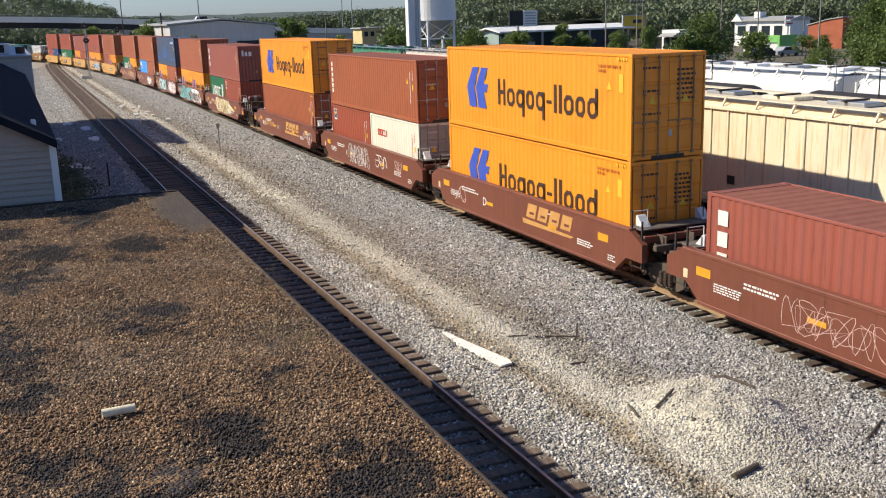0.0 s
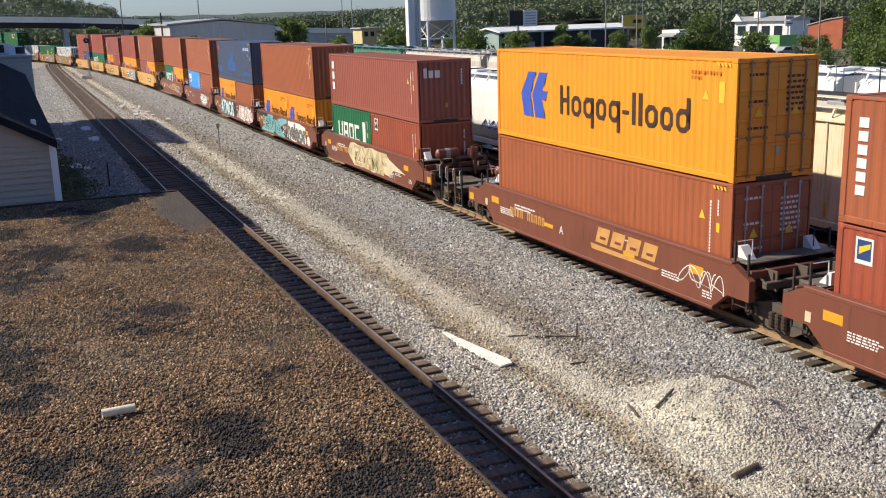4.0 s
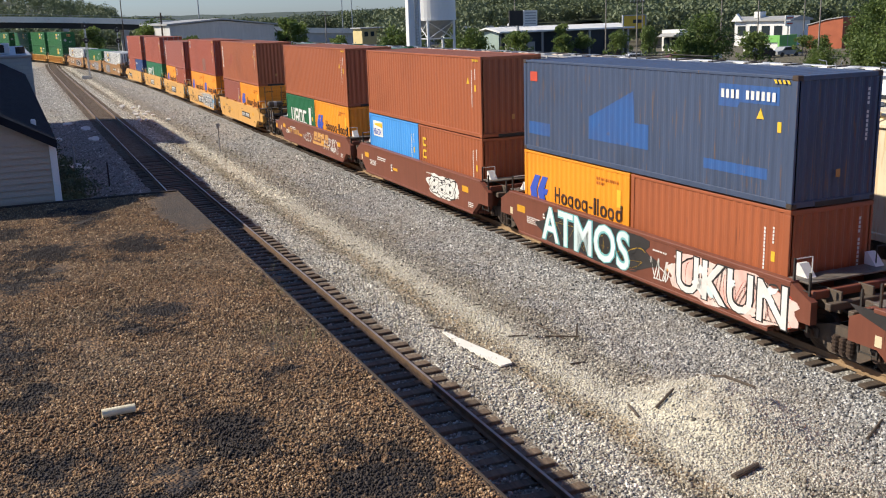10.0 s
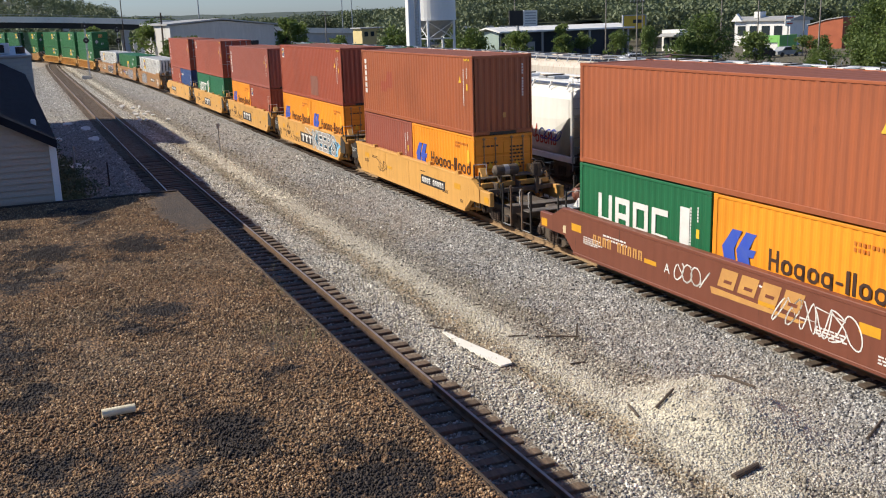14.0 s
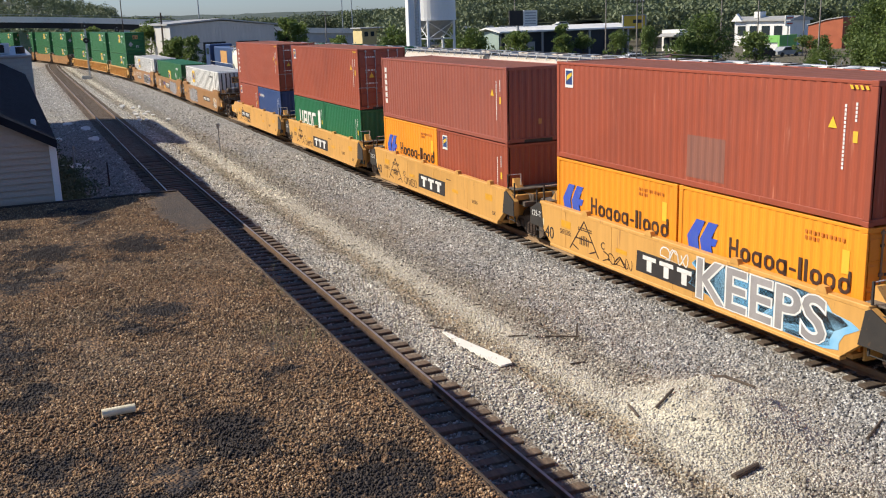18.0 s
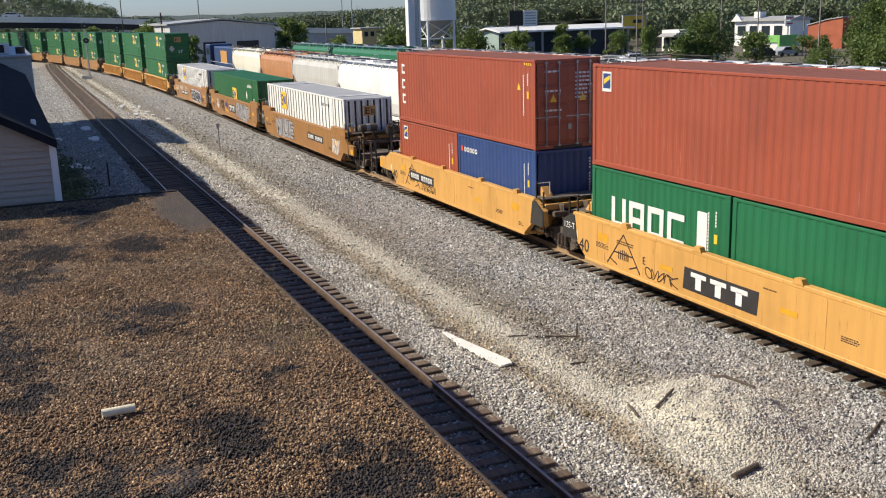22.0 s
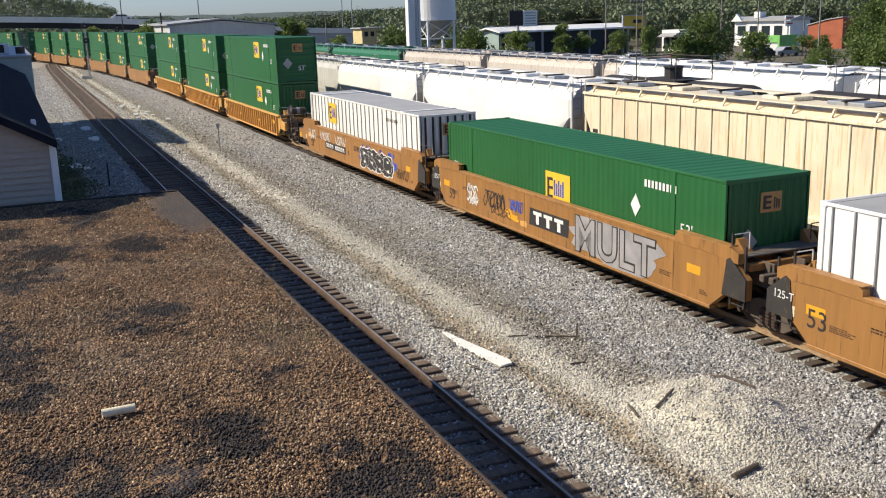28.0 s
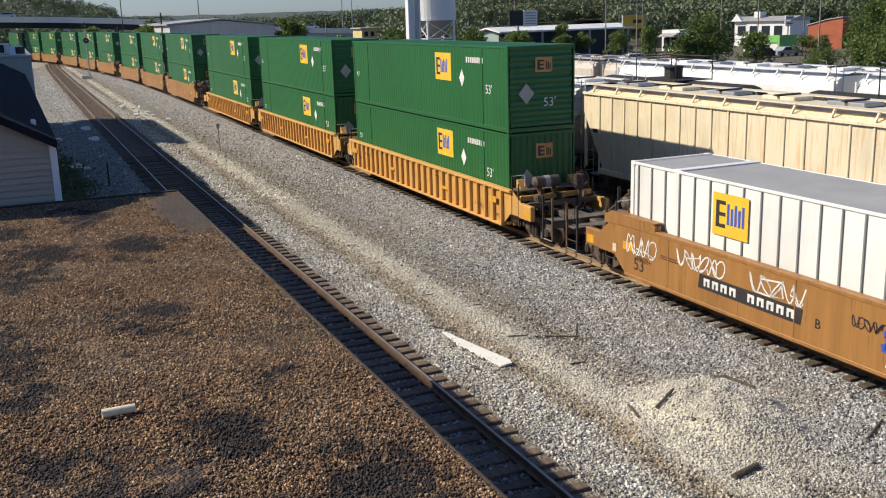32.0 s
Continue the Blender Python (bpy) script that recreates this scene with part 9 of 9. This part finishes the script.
# ---- loose stones as real geometry where the camera is nearest ----
def stone_material(name, cols, stain=None, tarred=False, strips=False):
    m = bpy.data.materials.new(name)
    m.use_nodes = True
    N, K = m.node_tree.nodes, m.node_tree.links
    bs = N["Principled BSDF"]
    bs.inputs["Roughness"].default_value = 0.88
    geo = N.new("ShaderNodeNewGeometry")
    rp = N.new("ShaderNodeValToRGB")
    rp.color_ramp.interpolation = "LINEAR"
    rp.color_ramp.elements[0].color, rp.color_ramp.elements[1].color = (*cols[0], 1), (*cols[-1], 1)
    for i, c in enumerate(cols[1:-1]):
        e = rp.color_ramp.elements.new((i + 1) / (len(cols) - 1))
        e.color = (*c, 1)
    K.new(geo.outputs["Random Per Island"], rp.inputs[0])
    out = rp.outputs[0]
    if stain:
        nz = N.new("ShaderNodeTexNoise")
        nz.inputs["Scale"].default_value, nz.inputs["Detail"].default_value, nz.inputs["Roughness"].default_value = stain[0], 6.0, 0.65
        K.new(geo.outputs["Position"], nz.inputs["Vector"])
        mr = N.new("ShaderNodeMapRange")
        mr.inputs[1].default_value, mr.inputs[2].default_value, mr.inputs[4].default_value = 0.50, 0.64, stain[2]
        K.new(nz.outputs["Fac"], mr.inputs[0])
        mx = N.new("ShaderNodeMix")
        mx.data_type = "RGBA"
        mx.inputs[7].default_value = (*stain[1], 1)
        K.new(mr.outputs[0], mx.inputs[0])
        K.new(out, mx.inputs[6])
        out = mx.outputs[2]
    if tarred:
        out = burnt(N, K, geo, out)
    if strips:
        out = strip_tones(N, K, geo, out)
    K.new(out, bs.inputs["Base Color"])
    return m


OCTA = np.array([(1, 0, 0), (-1, 0, 0), (0, 1, 0), (0, -1, 0), (0, 0, 1), (0, 0, -1)], float)
OCTF = np.array([(0, 2, 4), (2, 1, 4), (1, 3, 4), (3, 0, 4), (2, 0, 5), (1, 2, 5), (3, 1, 5), (0, 3, 5)])


def stones(name, pts, size, mat, label, flat=0.75):
    n = len(pts)
    s = size * np.exp(rs.normal(0, 0.28, (n, 1, 1)))
    v = OCTA[None] * rs.uniform(0.6, 1.15, (n, 6, 1)) * s
    v[:, :, 2] *= flat
    q = rs.normal(size=(n, 4))
    q /= np.linalg.norm(q, axis=1, keepdims=True)
    w, x, y, z = q.T
    R = np.stack([1 - 2 * (y * y + z * z), 2 * (x * y - z * w), 2 * (x * z + y * w), 2 * (x * y + z * w), 1 - 2 * (x * x + z * z), 2 * (y * z - x * w), 2 * (x * z - y * w), 2 * (y * z + x * w), 1 - 2 * (x * x + y * y)], 1).reshape(n, 3, 3)
    v = np.einsum("nij,nkj->nki", R, v) + np.asarray(pts)[:, None, :]
    f = (OCTF[None] + 6 * np.arange(n)[:, None, None]).reshape(-1, 3)
    ob = new(name, fast_mesh(name, v.reshape(-1, 3), f))
    ob.material_slots[0].link = "OBJECT"
    ob.material_slots[0].material = mat
    return tagged(ob, label, "stones", kind="stuff")


ST_GREY = stone_material("grey_ballast_stones", [(0.045, 0.043, 0.042), (0.18, 0.174, 0.165), (0.34, 0.325, 0.30), (0.48, 0.46, 0.42), (0.22, 0.21, 0.195), (0.78, 0.755, 0.70)], (0.55, (0.25, 0.20, 0.14), 0.35), strips=True)
ST_PALE = stone_material("pale_limestone_chips", [(0.20, 0.187, 0.158), (0.45, 0.423, 0.365), (0.60, 0.572, 0.505), (0.35, 0.325, 0.275), (0.78, 0.75, 0.68)])
ST_ROOF = stone_material("brown_roof_pebbles", [(0.050, 0.033, 0.022), (0.155, 0.092, 0.050), (0.26, 0.165, 0.092), (0.095, 0.060, 0.037), (0.19, 0.122, 0.068), (0.44, 0.335, 0.22)], None, True)


GZ = np.array(gz).reshape(len(gx), len(gy))


def ground_many(xs, ys):
    """The ground's height at many places at once."""
    i = np.clip(np.searchsorted(gx, xs) - 1, 0, len(gx) - 2)
    j = np.clip(np.searchsorted(gy, ys) - 1, 0, len(gy) - 2)
    a, b = (xs - gx[i]) / (gx[i + 1] - gx[i]), (ys - gy[j]) / (gy[j + 1] - gy[j])
    return (GZ[i, j] * (1 - a) + GZ[i + 1, j] * a) * (1 - b) + (GZ[i, j + 1] * (1 - a) + GZ[i + 1, j + 1] * a) * b


def ripple(xs, ys, s=1.0):
    """A cheap uneven pattern between about -1 and 1."""
    return (np.sin(xs * 1.9 * s + 1.3 * np.sin(ys * 2.3 * s)) + np.sin(ys * 3.1 * s + 1.7 * np.sin(xs * 1.1 * s + 2)) + np.sin((xs + ys) * 5.3 * s)) / 3


def dusty(x, y):
    """How much pale dust lies there, 0 to 1."""
    m = np.exp(-(((y + 10.5) / 0.5) ** 2)) + 1.15 * np.exp(-(((x - 13.6) / 2.6) ** 2 + ((y + 11.9) / 1.65) ** 2) ** 2)
    return np.clip(m + 0.16 * ripple(x, y), 0, 1)


def field(n, x0, x1, y0, y1, pale):
    """Random places, denser towards the camera, off the ties."""
    x, y = x0 + (x1 - x0) * rs.uniform(0, 1, n) ** 1.7, rs.uniform(y0, y1, n)
    d = dusty(x, y)
    near = np.interp(x, SIDING_X, SIDING_Y)
    ok = (rs.uniform(0, 1, n) < (d if pale else 1 - 0.95 * d)) & (abs(y - near) > 1.38) & (abs(y + 16.43) > 1.38)
    x, y = x[ok], y[ok]
    return np.stack([x, y, ground_many(x, y) + 0.004], 1)


stones("ballast_stones", field(70000, 8.5, 48, -15.1, -7.2, False), 0.036, ST_GREY, "loose angular grey ballast stones beside the tracks")
stones("limestone_chips", field(95000, 8.5, 48, -13.8, -8.2, True), 0.024, ST_PALE, "pale limestone chips heaped along the strip")
nf = 46000
fx, fy = 42 + 170 * rs.uniform(0, 1, nf) ** 1.9, rs.uniform(-15.0, -1.6, nf)
ok = (abs(fy - np.interp(fx, SIDING_X, SIDING_Y)) > 1.4) & (fy < np.where(fx < 78, -1.6, -0.5)) & (abs(fy - np.interp(fx, _x, _y)) > 1.4) & (fy > np.interp(fx, _x, _y))
pale = rs.uniform(0, 1, nf) < 0.9 * np.exp(-(((fy + 10.5) / 0.5) ** 2))
for sel, name, lab, cols in ((ok & ~pale, "far_ballast_stones", "mixed grey and tan ballast stones", [(0.07, 0.065, 0.056), (0.27, 0.25, 0.22), (0.44, 0.41, 0.36), (0.20, 0.18, 0.15), (0.72, 0.69, 0.61)]), (ok & pale, "far_limestone_chips", "pale chips along the far strip", [(0.34, 0.32, 0.28), (0.58, 0.55, 0.49), (0.76, 0.73, 0.66)])):
    stones(name, np.stack([fx[sel], fy[sel], ground_many(fx[sel], fy[sel])], 1), 0.058, stone_material(name, cols, strips=True), lab)
crib = [(x, y, -0.215 + rs.uniform(-0.02, 0.02)) for x, y in zip(rs.uniform(8, 40, 12000), rs.uniform(-7.2, -5.2, 12000)) if abs(((x - 6.0) / 0.505) % 1 - 0.5) < 0.27]
stones("crib_stones", crib, 0.034, stone_material("oily_crib_stones", [(0.10, 0.09, 0.08), (0.28, 0.262, 0.24), (0.46, 0.435, 0.40), (0.20, 0.18, 0.16), (0.62, 0.595, 0.55)]), "dark ballast stones between the ties")
nr = 125000
rxs, rys = 5.0 + 15.0 * rs.uniform(0, 1, nr) ** 1.6, rs.uniform(-2.8, 3.0, nr)
bare = (np.hypot((rxs - 18.0) / 2.2, (rys + 2.62) / 0.5) + 0.3 * ripple(rxs, rys, 2.0) < 1) | (ripple(rxs, rys, 0.9) + 0.5 * ripple(rxs, rys, 2.7) < -0.95) | (rys > 0.2 * rxs - 0.6)
rxs, rys = rxs[~bare], rys[~bare]
roof_pts = np.stack([rxs, rys, np.full(len(rxs), ROOF_Z + 0.008)], 1)
stones("roof_pebbles", roof_pts, 0.0138, ST_ROOF, "loose brown pebbles covering the flat roof", 0.8)


def motions():
    seconds = [i for i in range(33)]
    for ob, mid, offset, half in MOVERS:
        walk(ob, [(t, pose_on_line(mid - travel(t), half) @ offset) for t in seconds])
    for ob, x, y0, speed in ROAD:
        walk(ob, [(t, pose(x, y0 + speed * t, over_z(y0 + speed * t) + 0.46)) for t in seconds])
    for ob, x in SPINNERS:
        walk(ob, [(i / 10, Matrix.Translation((x, 0, 0.46)) @ Matrix.Rotation(-travel(i / 10) / 0.46, 4, "Y")) for i in range(321)])


motions()
